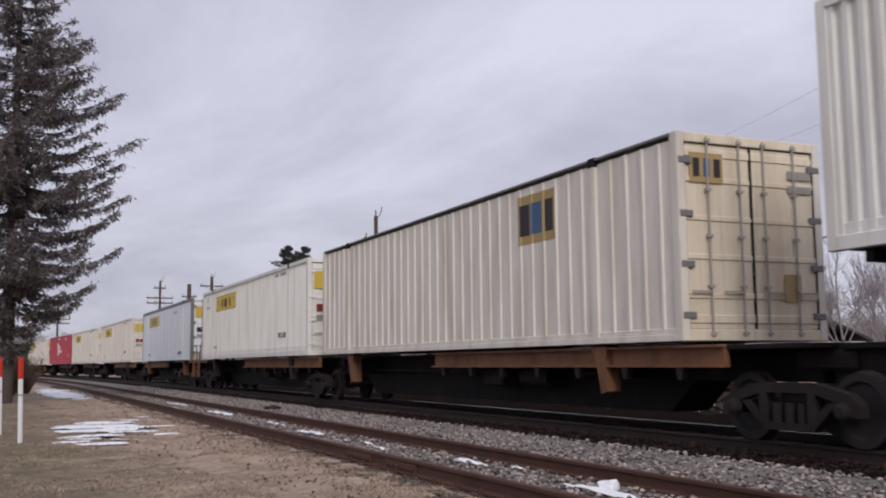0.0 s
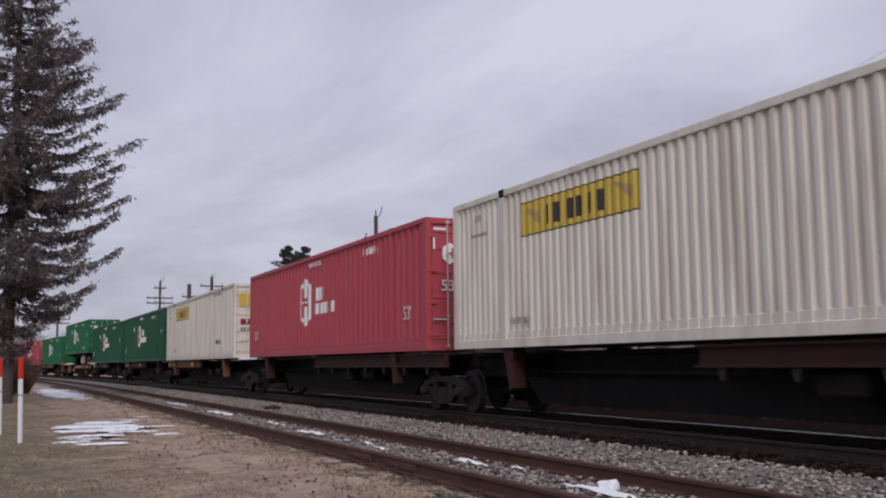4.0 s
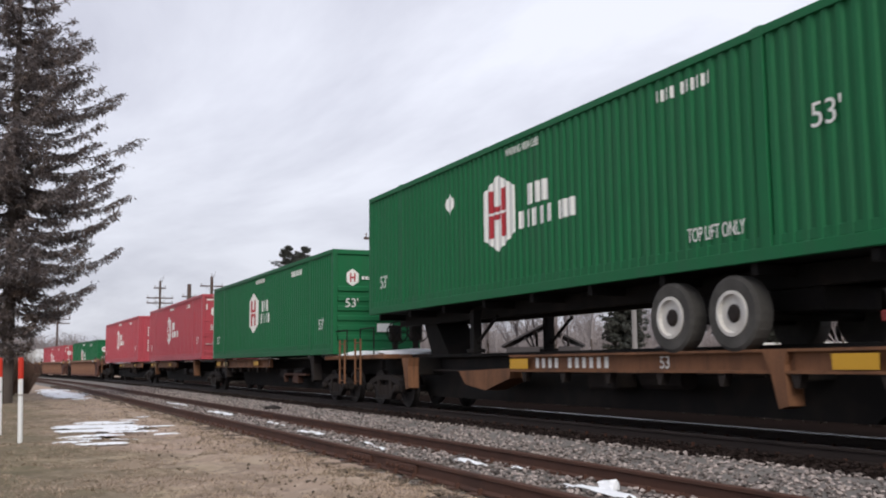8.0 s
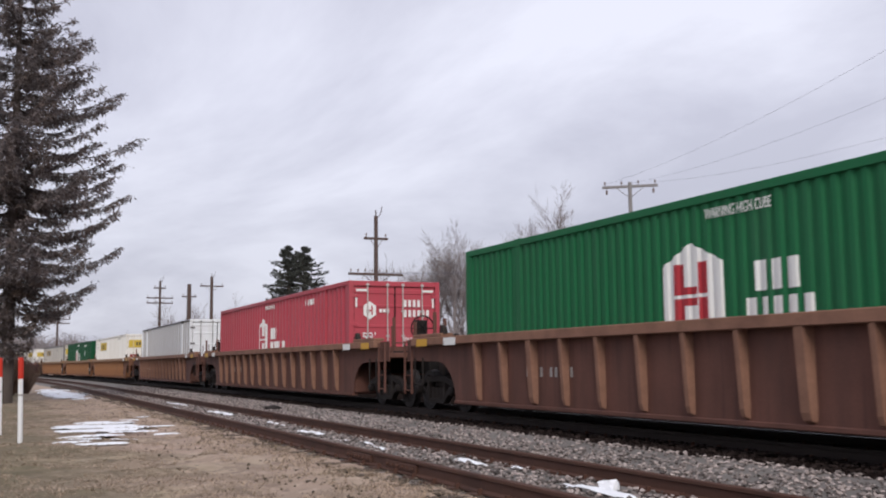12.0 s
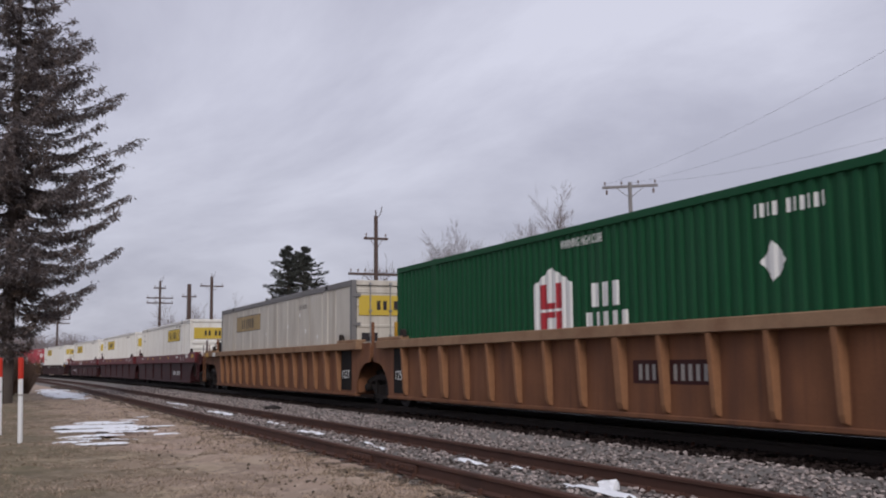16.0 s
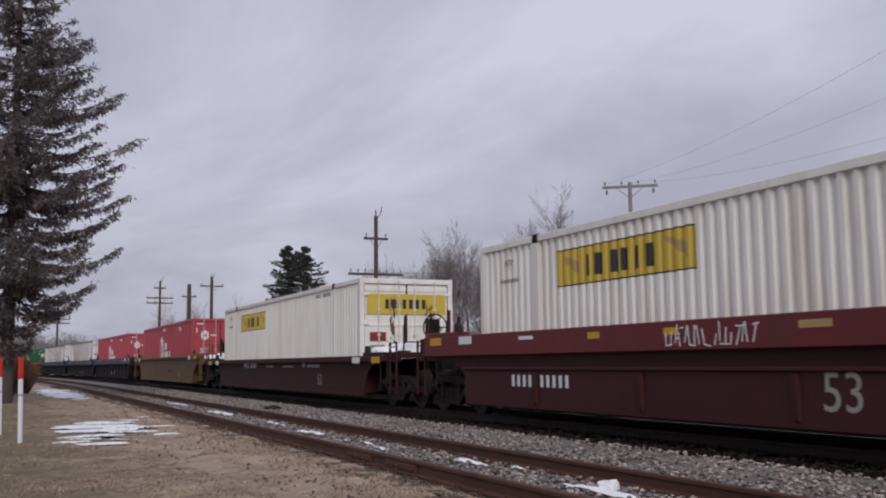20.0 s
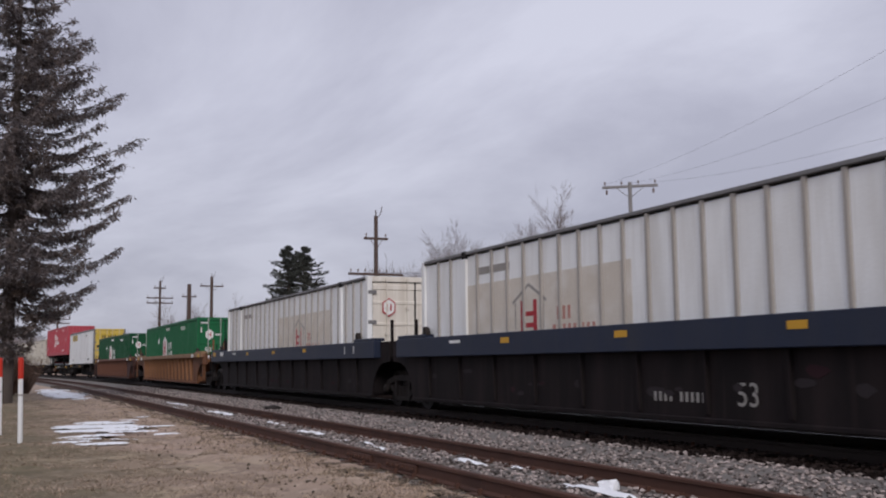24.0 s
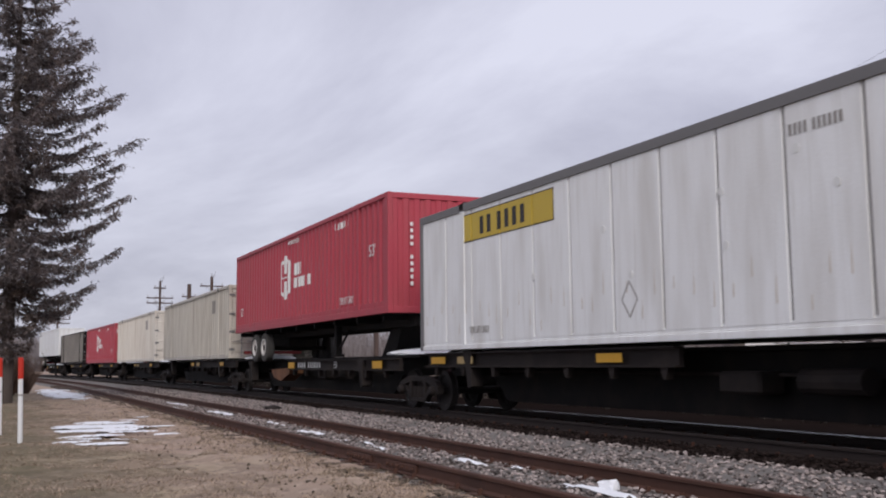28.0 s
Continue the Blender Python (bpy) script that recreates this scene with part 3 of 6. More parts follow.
for s, ln, o, cut in ((-8.6, 1.2, 0.1, 0.0), (-11.6, 1.0, 0.25, 0.2), (-15.2, 1.4, 0.2, 0.05), (-17.2, 1.4, 0.15, 0.1), (-20.8, 1.8, 0.25, 0.12), (-25.5, 2.6, 0.3, 0.1), (-33, 3.5, 0.3, 0.1), (-9.8, 0.8, -0.45, 0.1), (-10.6, 0.5, 0.45, 0.12), (-12.9, 0.9, -0.42, 0.05), (-13.8, 0.7, 0.1, 0.16), (-16.3, 0.9, -0.4, 0.0), (-18.8, 1.1, -0.42, 0.0), (-22.6, 1.3, -0.4, 0.02), (-7.4, 0.6, -0.3, 0.12), (-29.0, 2.0, -0.35, 0.05)):
    snow_patch(s, YS + o, ln, 0.2, 0.235, s, cut + 0.22, cell=0.04, thick=0.05, label="melting snow lying between the siding's rails")


def snow_lump():
    bm = bmesh.new()
    bmesh.ops.create_icosphere(bm, subdivisions=2, radius=1)
    for v in bm.verts:
        n = 1 + 0.45 * noise.noise(v.co * 1.6)
        v.co = Vector((max(-0.75, v.co.x) * 0.12 * n, max(-0.7, min(0.8, v.co.y)) * 0.085 * n, max(-0.3, min(0.7, v.co.z)) * 0.115 * n))
    sh = Shape().take(bm)
    ob = tagged(new("snow_lump", sh.mesh("snow_lump", M["snow"])), "small white lump of packed snow on the ballast", "snow")
    ob.matrix_basis = pose(-8.15, 6.0 - 0.62, 0.27, 0, 0, 20)


snow_lump()


def stake(x, y, h):
    st = thing("marker_stake", "white plastic marker stake with a red cap band", "marker", group="marker stakes", at=pose(x, y, 0.14, 1.2, -0.8, 12))
    part("post", lambda: Shape().tube((0, 0, 0), (0, 0, h * 0.755), 0.043, seg=12), "stakewhite", st)
    part("cap", lambda: Shape().tube((0, 0, h * 0.75), (0, 0, h - 0.02), 0.047, seg=12).tube((0, 0, h - 0.02), (0, 0, h), 0.047, 0.03, seg=12), "stakered", st, "red reflective cap band")
    part("ring", lambda: Shape().tube((0, 0, h * 0.55), (0, 0, h * 0.57), 0.046, seg=12), "faint", st)
    return st


stake(-19.35, 0.53, 1.50)
stake(-21.8, 0.215, 1.52)

# ---------------------------------------------------------------- trees, poles and distance


def limb(sh, a, b, r0, r1, seg=6):
    sh.tube(a, b, r0, r1, seg=seg, caps=False)


def bare_tree(x, y, h, seed, spread=0.42, label="bare winter tree with fine grey twigs", name="bare_tree", levels=5):
    """A leafless tree: tapered trunk, forking limbs and fine twigs."""
    rng = random.Random(seed)
    tr = thing(name, label, "tree", group="bare trees", at=pose(x, y, 0.12))
    trunk, crown = Shape(), Shape()

    def grow(p, d, ln, r, lev):
        q = p + d * ln
        if lev >= 5:
            w = d.cross(Vector((rng.gauss(0, 1), rng.gauss(0, 1), rng.gauss(0, 1)))).normalized() * 0.010
            crown.add([p - w, p + w, q], [(0, 1, 2)])
            if lev >= levels:
                return
        else:
            (trunk if lev == 0 else crown).tube(p, q, r, r * 0.7, seg=6 if lev < 2 else 3, caps=False)
        for k in range(5 if lev == 0 else 4 if lev in (1, 4, 5, 6) else 3):
            side = spread * (1.0 if k else 0.45)
            e = (d + Vector((rng.gauss(0, side), rng.gauss(0, side), rng.gauss(0.1, side * 0.4)))).normalized()
            f = 1.0 if k == 0 else rng.uniform(0.45, 0.98)
            grow(p + d * ln * f, e, ln * (rng.uniform(0.72, 0.84) if k == 0 else rng.uniform(0.58, 0.8)), max(0.009, r * (0.7 if k == 0 else rng.uniform(0.4, 0.6))), lev + 1)

    grow(Vector((0, 0, 0)), Vector((rng.gauss(0, 0.04), rng.gauss(0, 0.04), 1)).normalized(), h * 0.285, h * 0.012, 0)
    part("trunk", trunk, "bark", tr)
    part("crown", crown, "paletwig", tr, "fine bare twigs")
    return tr


def spruce(x, y, h, radius, seed, needle, label, tiers, twigs, shape, name="spruce_tree", spray=0.24, base=2.0, sprays=7):
    """A conifer: straight trunk, whorls of limbs, side twigs along each limb, small sprays of needles along each twig.
    shape: reach of the limbs by height."""
    rng = random.Random(seed)
    tr = thing(name, label, "tree", group="conifers", at=pose(x, y, 0.12))
    trunk = Shape().tube((0, 0, 0), (0, 0, h * 0.6), radius * 0.045, radius * 0.03, seg=10).tube((0, 0, h * 0.6), (0, 0, h), radius * 0.035, 0.02, seg=8)
    crown = Shape()
    for k in range(tiers):
        z = base + (h - base) * (k + rng.random()) / tiers
        for m in range(rng.choice((3, 4, 5))):
            a = rng.uniform(0, 6.283)
            ln = max(0.15, float(np.interp(z, *zip(*shape))) * rng.uniform(0.45, 1.0))
            p = Vector((0, 0, z))
            d = Vector((math.cos(a), math.sin(a), rng.uniform(-0.35, 0.3)))
            nseg = 5
            for i in range(nseg):
                q = p + d.normalized() * (ln / nseg)
                trunk.tube(p, q, 0.010 + 0.03 * (1 - i / nseg) * ln / radius, 0.008 + 0.022 * (1 - (i + 1) / nseg) * ln / radius, seg=4, caps=False)
                for _ in range(max(1, round(twigs * (0.3 + 0.7 * (i + 1) / nseg)))):
                    c = p.lerp(q, rng.random())
                    side = Vector((-d.y, d.x, 0)).normalized() * rng.choice((-1, 1))
                    g = (side * rng.uniform(0.3, 1.0) + d * rng.uniform(0.2, 0.9) + Vector((0, 0, rng.uniform(-0.75, 0.35)))).normalized()
                    tl = rng.uniform(0.25, 0.75) * (0.4 + 0.6 * ln / radius) * radius * 0.18
                    e = c + g * tl
                    for n in range(sprays):
                        b = c.lerp(e, (n + rng.random()) / sprays)
                        f = (g * rng.uniform(0.2, 0.9) + Vector((rng.gauss(0, 0.6), rng.gauss(0, 0.6), rng.gauss(-0.2, 0.5)))).normalized()
                        sl = spray * rng.uniform(0.5, 1.2)
                        w = f.cross(Vector((rng.gauss(0, 1), rng.gauss(0, 1), rng.gauss(0, 1)))).normalized() * sl * rng.uniform(0.1, 0.2)
                        mid = b + f * sl * 0.45
                        crown.add([b, mid + w, b + f * sl, mid - w], [(0, 1, 2, 3)])
                p, d = q, d + Vector((0, 0, rng.uniform(-0.08, 0.32 if i > 1 else 0.06)))
    part("trunk", trunk, "bark", tr)
    part("crown", crown, needle, tr, "hanging sprays of dull needles")
    return tr


def old_spruce(x, y, h, seed, reach):
    """An old spruce: level limbs that sag and turn up at the tip, bare near the trunk, with hanging twigs of needles.
    reach: length of the limbs by height."""
    rng = random.Random(seed)
    tr = thing("spruce_tree", "tall old spruce with dull thinning grey-brown needles", "tree", group="conifers", at=pose(x, y, 0.12))
    wood, crown = Shape(), Shape()
    wood.tube((0, 0, 0), (0.1, 0, h * 0.5), 0.24, 0.15, seg=10).tube((0.1, 0, h * 0.5), (0, 0, h), 0.15, 0.02, seg=8)
    zs, rs = zip(*reach)
    k, z = 0, 1.9
    while z < h - 0.3:
        k += 1
        full = float(np.interp(z, zs, rs))
        for m in range(rng.choice((5, 5, 6, 6))):
            a = k * 2.4 + m * 1.2566 + rng.gauss(0, 0.35)
            ln = max(0.2, full * rng.uniform(0.62, 1.08))
            out, side = Vector((math.cos(a), math.sin(a), 0)), Vector((-math.sin(a), math.cos(a), 0))
            sag, tip = (0.44, 0.48) if z < 6 else (0.32, 0.42) if z < 10 else (0.16, 0.36)
            bend = rng.gauss(0, 0.08)

            def at(t):
                return Vector((0, 0, z + rng_z)) + out * (ln * t) + side * (ln * bend * t * t) + Vector((0, 0, ln * (-sag * t + tip * t ** 2.6)))
            rng_z = rng.uniform(-0.15, 0.15)
            pts = [at(i / 6) for i in range(7)]
            for i in range(6):
                wood.tube(pts[i], pts[i + 1], 0.012 + 0.032 * (1 - i / 6) * ln / 4, 0.008 + 0.028 * (1 - (i + 1) / 6) * ln / 4, seg=4, caps=False)
            n = max(4, round(ln * 7))
            dense = rng.uniform(0.6, 1.0) if z < 7 else rng.uniform(0.5, 0.92)
            for i in range(n):
                t = 0.1 + 0.9 * ((i + rng.random()) / n) ** 0.8
                c, fwd = at(t), (at(min(1.0, t + 0.04)) - at(t - 0.04)).normalized()
                for sd in (-1, 1, 0) if t > 0.85 else (-1, 1):
                    if rng.random() > dense:
                        continue
                    g = (fwd * rng.uniform(0.5, 1.0) + side * sd * rng.uniform(0.5, 1.1) + Vector((0, 0, rng.uniform(-0.45, 0.1)))).normalized()
                    bl = (0.22 + 0.6 * (1.05 - t)) * rng.uniform(0.6, 1.15) * (0.5 + 0.5 * ln / 4)
                    e = c + g * bl
                    wood.tube(c, e, 0.008, 0.004, seg=3, caps=False)
                    for q in range(max(3, round(bl * 22))):
                        b = c.lerp(e, rng.random())
                        d = (g * rng.uniform(0.1, 0.9) + Vector((rng.gauss(0, 0.35), rng.gauss(0, 0.35), rng.uniform(-0.95, 0.15)))).normalized()
                        tl = rng.uniform(0.1, 0.3)
                        for r in range(3):
                            f = (d + Vector((rng.gauss(0, 0.45), rng.gauss(0, 0.45), rng.gauss(0, 0.45)))).normalized()
                            o = b + d * (tl * r / 3)
                            sl = rng.uniform(0.07, 0.16)
                            w = f.cross(Vector((rng.gauss(0, 1), rng.gauss(0, 1), rng.gauss(0, 1)))).normalized() * sl * rng.uniform(0.13, 0.23)
                            mid = o + f * sl * 0.5
                            crown.add([o, mid + w, o + f * sl, mid - w], [(0, 1, 2, 3)])
        z += rng.uniform(0.26, 0.44)
    part("trunk", wood, "bark", tr)
    part("crown", crown, "needle", tr, "hanging sprays of dull needles")
    return tr


old_spruce(-39.6, 0.55, 18.8, 21, ((1.8, 0.7), (2.7, 1.2), (3.6, 2.2), (4.4, 2.9), (5.0, 3.6), (6.0, 4.0), (7.6, 4.1), (9.7, 4.1), (11.1, 3.6), (12.6, 2.75), (14.6, 1.75), (16.2, 1.0), (18.8, 0.1)))


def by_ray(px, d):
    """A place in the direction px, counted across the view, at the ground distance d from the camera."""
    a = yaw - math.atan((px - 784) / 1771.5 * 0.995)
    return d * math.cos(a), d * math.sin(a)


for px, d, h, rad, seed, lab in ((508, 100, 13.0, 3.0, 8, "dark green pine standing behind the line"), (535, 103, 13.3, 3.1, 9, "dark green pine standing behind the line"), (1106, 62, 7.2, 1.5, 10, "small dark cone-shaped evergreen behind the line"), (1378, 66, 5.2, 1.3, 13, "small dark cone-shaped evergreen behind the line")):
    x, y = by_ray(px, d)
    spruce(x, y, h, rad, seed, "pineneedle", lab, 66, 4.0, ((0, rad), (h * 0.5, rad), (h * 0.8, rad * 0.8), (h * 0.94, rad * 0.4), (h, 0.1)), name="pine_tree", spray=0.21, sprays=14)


def pole(x, y, h, arms, label, lean=0.0, r=0.14, material="pole", turn=0.0):
    """A wooden line pole with cross-arms (height below the top, half length) and insulators."""
    po = thing("utility_pole", label, "pole", group="line poles", at=pose(x, y, 0.1, 0, lean, turn))
    part("shaft", Shape().tube((0, 0, 0), (0, 0, h), r, r * 0.68, seg=10), material, po)
    for down, half in arms:
        z = h - down
        arm = part("crossarm", Shape().box(-0.05, 0.05, -half, half, z - 0.06, z + 0.06, 0.008), material, po)
        n = 2 if half < 1.2 else 4 if half < 1.4 else 8
        for k in range(n):
            yy = -half + 0.12 + (2 * half - 0.24) * k / (n - 1)
            part("insulator", lambda: Shape().tube((0, 0, 0), (0, 0, 0.08), 0.018, seg=6).tube((0, 0, 0.08), (0, 0, 0.2), 0.055, 0.03, seg=8), "glass_ins", arm, "ceramic insulator", (0, yy, z + 0.06), key="ins")
        for sd in (-1, 1):
            part("brace", Shape().tube((0.07, sd * half * 0.5, z - 0.05), (0.07, 0, z - 0.55), 0.015, seg=5), material, po)
    if material == "pole" and r < 0.25:
        part("top_pin", Shape().tube((0, 0, h), (0, 0, h + 0.3), 0.03, seg=6).tube((0, 0.25, h + 0.12), (0, 0.33, h + 0.5), 0.022, seg=6).tube((0, 0, h - 0.15), (0, 0.25, h + 0.12), 0.022, seg=6), "pole", po, "bent iron top pin")
    elif material == "palepole":
        for yy in (-half + 0.2, half - 0.2):
            part("hanging_insulator", lambda: Shape().tube((0, 0, -0.06), (0, 0, -0.16), 0.02, seg=6).tube((0, 0, -0.16), (0, 0, -0.34), 0.06, 0.045, seg=8), "glass_ins", po, "ceramic insulator", (0.02, yy, z), key="hins")
        part("transformer", Shape().tube((0.24, 0, h - 3.0), (0.24, 0, h - 2.5), 0.16, seg=12), "steel", po, "small grey pole transformer")
    return po


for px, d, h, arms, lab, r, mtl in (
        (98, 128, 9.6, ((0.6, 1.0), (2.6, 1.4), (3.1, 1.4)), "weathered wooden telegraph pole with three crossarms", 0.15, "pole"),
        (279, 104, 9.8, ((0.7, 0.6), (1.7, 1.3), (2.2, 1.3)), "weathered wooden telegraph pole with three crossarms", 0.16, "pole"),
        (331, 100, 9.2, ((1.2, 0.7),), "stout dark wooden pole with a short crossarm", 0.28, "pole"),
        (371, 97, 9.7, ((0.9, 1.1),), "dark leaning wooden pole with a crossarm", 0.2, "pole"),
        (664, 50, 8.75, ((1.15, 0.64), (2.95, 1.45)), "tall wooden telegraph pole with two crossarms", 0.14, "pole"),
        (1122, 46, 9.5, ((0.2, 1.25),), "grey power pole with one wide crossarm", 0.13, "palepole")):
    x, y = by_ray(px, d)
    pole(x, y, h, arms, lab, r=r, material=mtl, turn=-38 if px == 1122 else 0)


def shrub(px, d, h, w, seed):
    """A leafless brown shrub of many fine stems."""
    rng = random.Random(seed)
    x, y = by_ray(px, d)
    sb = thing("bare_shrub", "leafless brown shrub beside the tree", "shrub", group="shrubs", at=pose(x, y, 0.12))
    sh = Shape()
    for _ in range(260):
        a, q = rng.uniform(0, 6.28), rng.random() ** 0.6
        p = Vector((0.25 * w * math.cos(a) * q, 0.25 * w * math.sin(a) * q, 0))
        e = Vector((w * math.cos(a) * q, w * math.sin(a) * q, h * rng.uniform(0.5, 1.0)))
        sh.tube(p, e, 0.014, 0.006, seg=3, caps=False)
        for _k in range(5):
            c = p.lerp(e, rng.uniform(0.35, 1))
            sh.tube(c, c + Vector((rng.gauss(0, 0.14), rng.gauss(0, 0.14), rng.uniform(0, 0.25))), 0.007, 0.004, seg=3, caps=False)
    part("stem_mass", sh, "shrub", sb, "fine brown stems")["kind"] = "stuff"
    return sb


shrub(10, 50, 2.3, 1.2, 4)
shrub(40, 54, 2.0, 1.0, 6)
shrub(-22, 52, 2.6, 1.4, 5)


def wire(a, b, sag, r=0.012, label="dark overhead line wire"):
    sh = Shape()
    a, b = Vector(a), Vector(b)
    side = (b - a).cross(Vector((0, 0, 1))).normalized() * r
    for k in range(25):
        t = k / 24
        p = a.lerp(b, t) - Vector((0, 0, sag * 4 * t * (1 - t)))
        sh.v += [tuple(p + side), tuple(p + Vector((0, 0, r))), tuple(p - side), tuple(p - Vector((0, 0, r)))]
        if k:
            n = 4 * k
            sh.f += [(n - 4 + i, n - 4 + (i + 1) % 4, n + (i + 1) % 4, n + i) for i in range(4)]
    return tagged(new("overhead_wire", sh.fast("overhead_wire", M["wire"])), label, "cable", group="overhead wires")


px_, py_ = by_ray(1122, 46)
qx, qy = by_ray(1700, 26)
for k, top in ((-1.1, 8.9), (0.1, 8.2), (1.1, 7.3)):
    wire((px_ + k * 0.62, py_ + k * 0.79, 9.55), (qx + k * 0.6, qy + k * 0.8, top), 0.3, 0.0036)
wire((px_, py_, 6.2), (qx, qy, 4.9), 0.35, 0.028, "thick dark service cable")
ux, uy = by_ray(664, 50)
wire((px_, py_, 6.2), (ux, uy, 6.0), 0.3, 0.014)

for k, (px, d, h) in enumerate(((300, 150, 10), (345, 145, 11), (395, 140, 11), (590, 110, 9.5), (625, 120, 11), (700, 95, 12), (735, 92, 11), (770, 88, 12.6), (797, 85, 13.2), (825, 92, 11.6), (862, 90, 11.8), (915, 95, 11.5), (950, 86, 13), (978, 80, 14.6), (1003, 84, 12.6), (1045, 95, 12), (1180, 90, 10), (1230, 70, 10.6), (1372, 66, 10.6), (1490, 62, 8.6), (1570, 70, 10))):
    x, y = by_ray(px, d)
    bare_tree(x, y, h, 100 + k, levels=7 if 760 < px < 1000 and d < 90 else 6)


def thicket():
    """A far hedge of bare brush along the edge of the fields."""
    rng = random.Random(77)
    sh = Shape()
    for _ in range(9000):
        px = rng.uniform(-80, 1750)
        d = rng.uniform(105, 190) if px > 560 else rng.uniform(150, 215)
        x, y = by_ray(px, d)
        h = 2.6 + 3.6 * abs(noise.noise((px * 0.012, 0, 3))) + rng.uniform(0, 2.4)
        sh.tube((x, y, 0.8), (x + rng.gauss(0, 0.5), y + rng.gauss(0, 0.5), 0.8 + h), 0.09, 0.02, seg=3, caps=False)
        for _ in range(4):
            z = 0.8 + h * rng.uniform(0.3, 0.95)
            sh.tube((x, y, z), (x + rng.gauss(0, 1.0), y + rng.gauss(0, 1.0), z + rng.uniform(0.2, 1.2)), 0.035, 0.012, seg=3, caps=False)
    return tagged(new("far_brush", sh.fast("far_brush", M["paletwig"])), "far belt of bare grey-brown brush", "brush", kind="stuff")


thicket()


def dark_gap_belt():
    """A low dark belt beyond the line, added to darken gaps under the cars."""
    rng = random.Random(51)
    sh = Shape()
    for _ in range(9000):
        s = 22 - 130 * rng.random() ** 1.4
        x, y, _a = on_track(s, rng.uniform(4.2, 8.5))
        h = rng.uniform(0.3, 0.95)
        w = rng.uniform(0.01, 0.04)
        a = rng.uniform(0, 6.28)
        tx, ty = x + rng.gauss(0, 0.25), y + rng.gauss(0, 0.25)
        sh.add([(x - w * math.cos(a), y - w * math.sin(a), 0.05), (x + w * math.cos(a), y + w * math.sin(a), 0.05), (tx, ty, 0.1 + h)], [(0, 1, 2)])
        for _k in range(2):
            t = rng.uniform(0.3, 0.9)
            bx, by, bz = x + (tx - x) * t, y + (ty - y) * t, 0.1 + h * t
            sh.add([(bx, by, bz), (bx + rng.gauss(0, 0.16), by + rng.gauss(0, 0.16), bz + rng.uniform(0, 0.2)), (bx + rng.gauss(0, 0.1), by + rng.gauss(0, 0.1), bz + 0.12)], [(0, 1, 2)])
    return tagged(new("dark_gap_belt", sh.fast("dark_gap_belt", M["gapblades"])), "low dark dead weeds along the far side of the line", "weeds", kind="stuff")


dark_gap_belt()


def scrap():
    bm = bmesh.new()
    bmesh.ops.create_icosphere(bm, subdivisions=2, radius=1)
    for v in bm.verts:
        k = 1 + 0.5 * noise.noise(v.co * 2.1)
        v.co = Vector((v.co.x * 0.3 * k, v.co.y * 0.16 * k, v.co.z * 0.07 * k))
    ob = tagged(new("scrap_plate", Shape().take(bm).mesh("scrap_plate", M["truck"])), "dark rusty scrap plate lying on the ballast", "debris")
    ob.matrix_basis = pose(-26.6, 6.95, 0.32, 4, 3, 25)


scrap()


def clods(rng):
    return -7.5 - 30 * rng.random() ** 1.6 - 0.0, OFF_S - 1.0 - abs(rng.normal(0, 0.9)), 0.2


stones("earth_clods", "dark clods and bits of dirt on the turf", "clod", 420, clods, 0.019, 15)
x, y = by_ray(1005, 95)
snow_patch(x, y, 20, 6, 0.8, 37.0, -0.5, cell=0.6, thick=0.05, label="broad sheet of snow on the far field")


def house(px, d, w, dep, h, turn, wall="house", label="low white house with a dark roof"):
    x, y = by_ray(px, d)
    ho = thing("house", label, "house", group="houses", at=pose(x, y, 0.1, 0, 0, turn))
    part("wall_shell", Shape().box(-w / 2, w / 2, -dep / 2, dep / 2, 0, h), wall, ho)
    rf = Shape().prism([(-dep / 2 - 0.4, h - 0.02), (0, h + dep * 0.28), (dep / 2 + 0.4, h - 0.02), (dep / 2 + 0.4, h + 0.12), (0, h + dep * 0.28 + 0.16), (-dep / 2 - 0.4, h + 0.12)], -w / 2 - 0.3, w / 2 + 0.3, "x")
    part("roof", rf, "roof", ho, "dark shingled roof")
    for k in range(3):
        win = part("window", Shape().box(-0.6, 0.6, -0.06, 0.0, 0, 1.2), "house", ho, "", (-w * 0.32 + k * w * 0.32, -dep / 2, 0.9))
        part("pane", lambda: Shape().box(-0.5, 0.5, -0.08, -0.061, 0.1, 1.1), "pane", win, "dark glass pane", key="hp")
    return ho


house(1400, 70, 10, 7, 2.4, -35)
house(1250, 78, 8, 6, 2.3, -30)
house(960, 88, 12, 6, 2.6, -30, "roof", "low dark shed with a pitched roof")

# ---------------------------------------------------------------- containers
HX = CL / 2


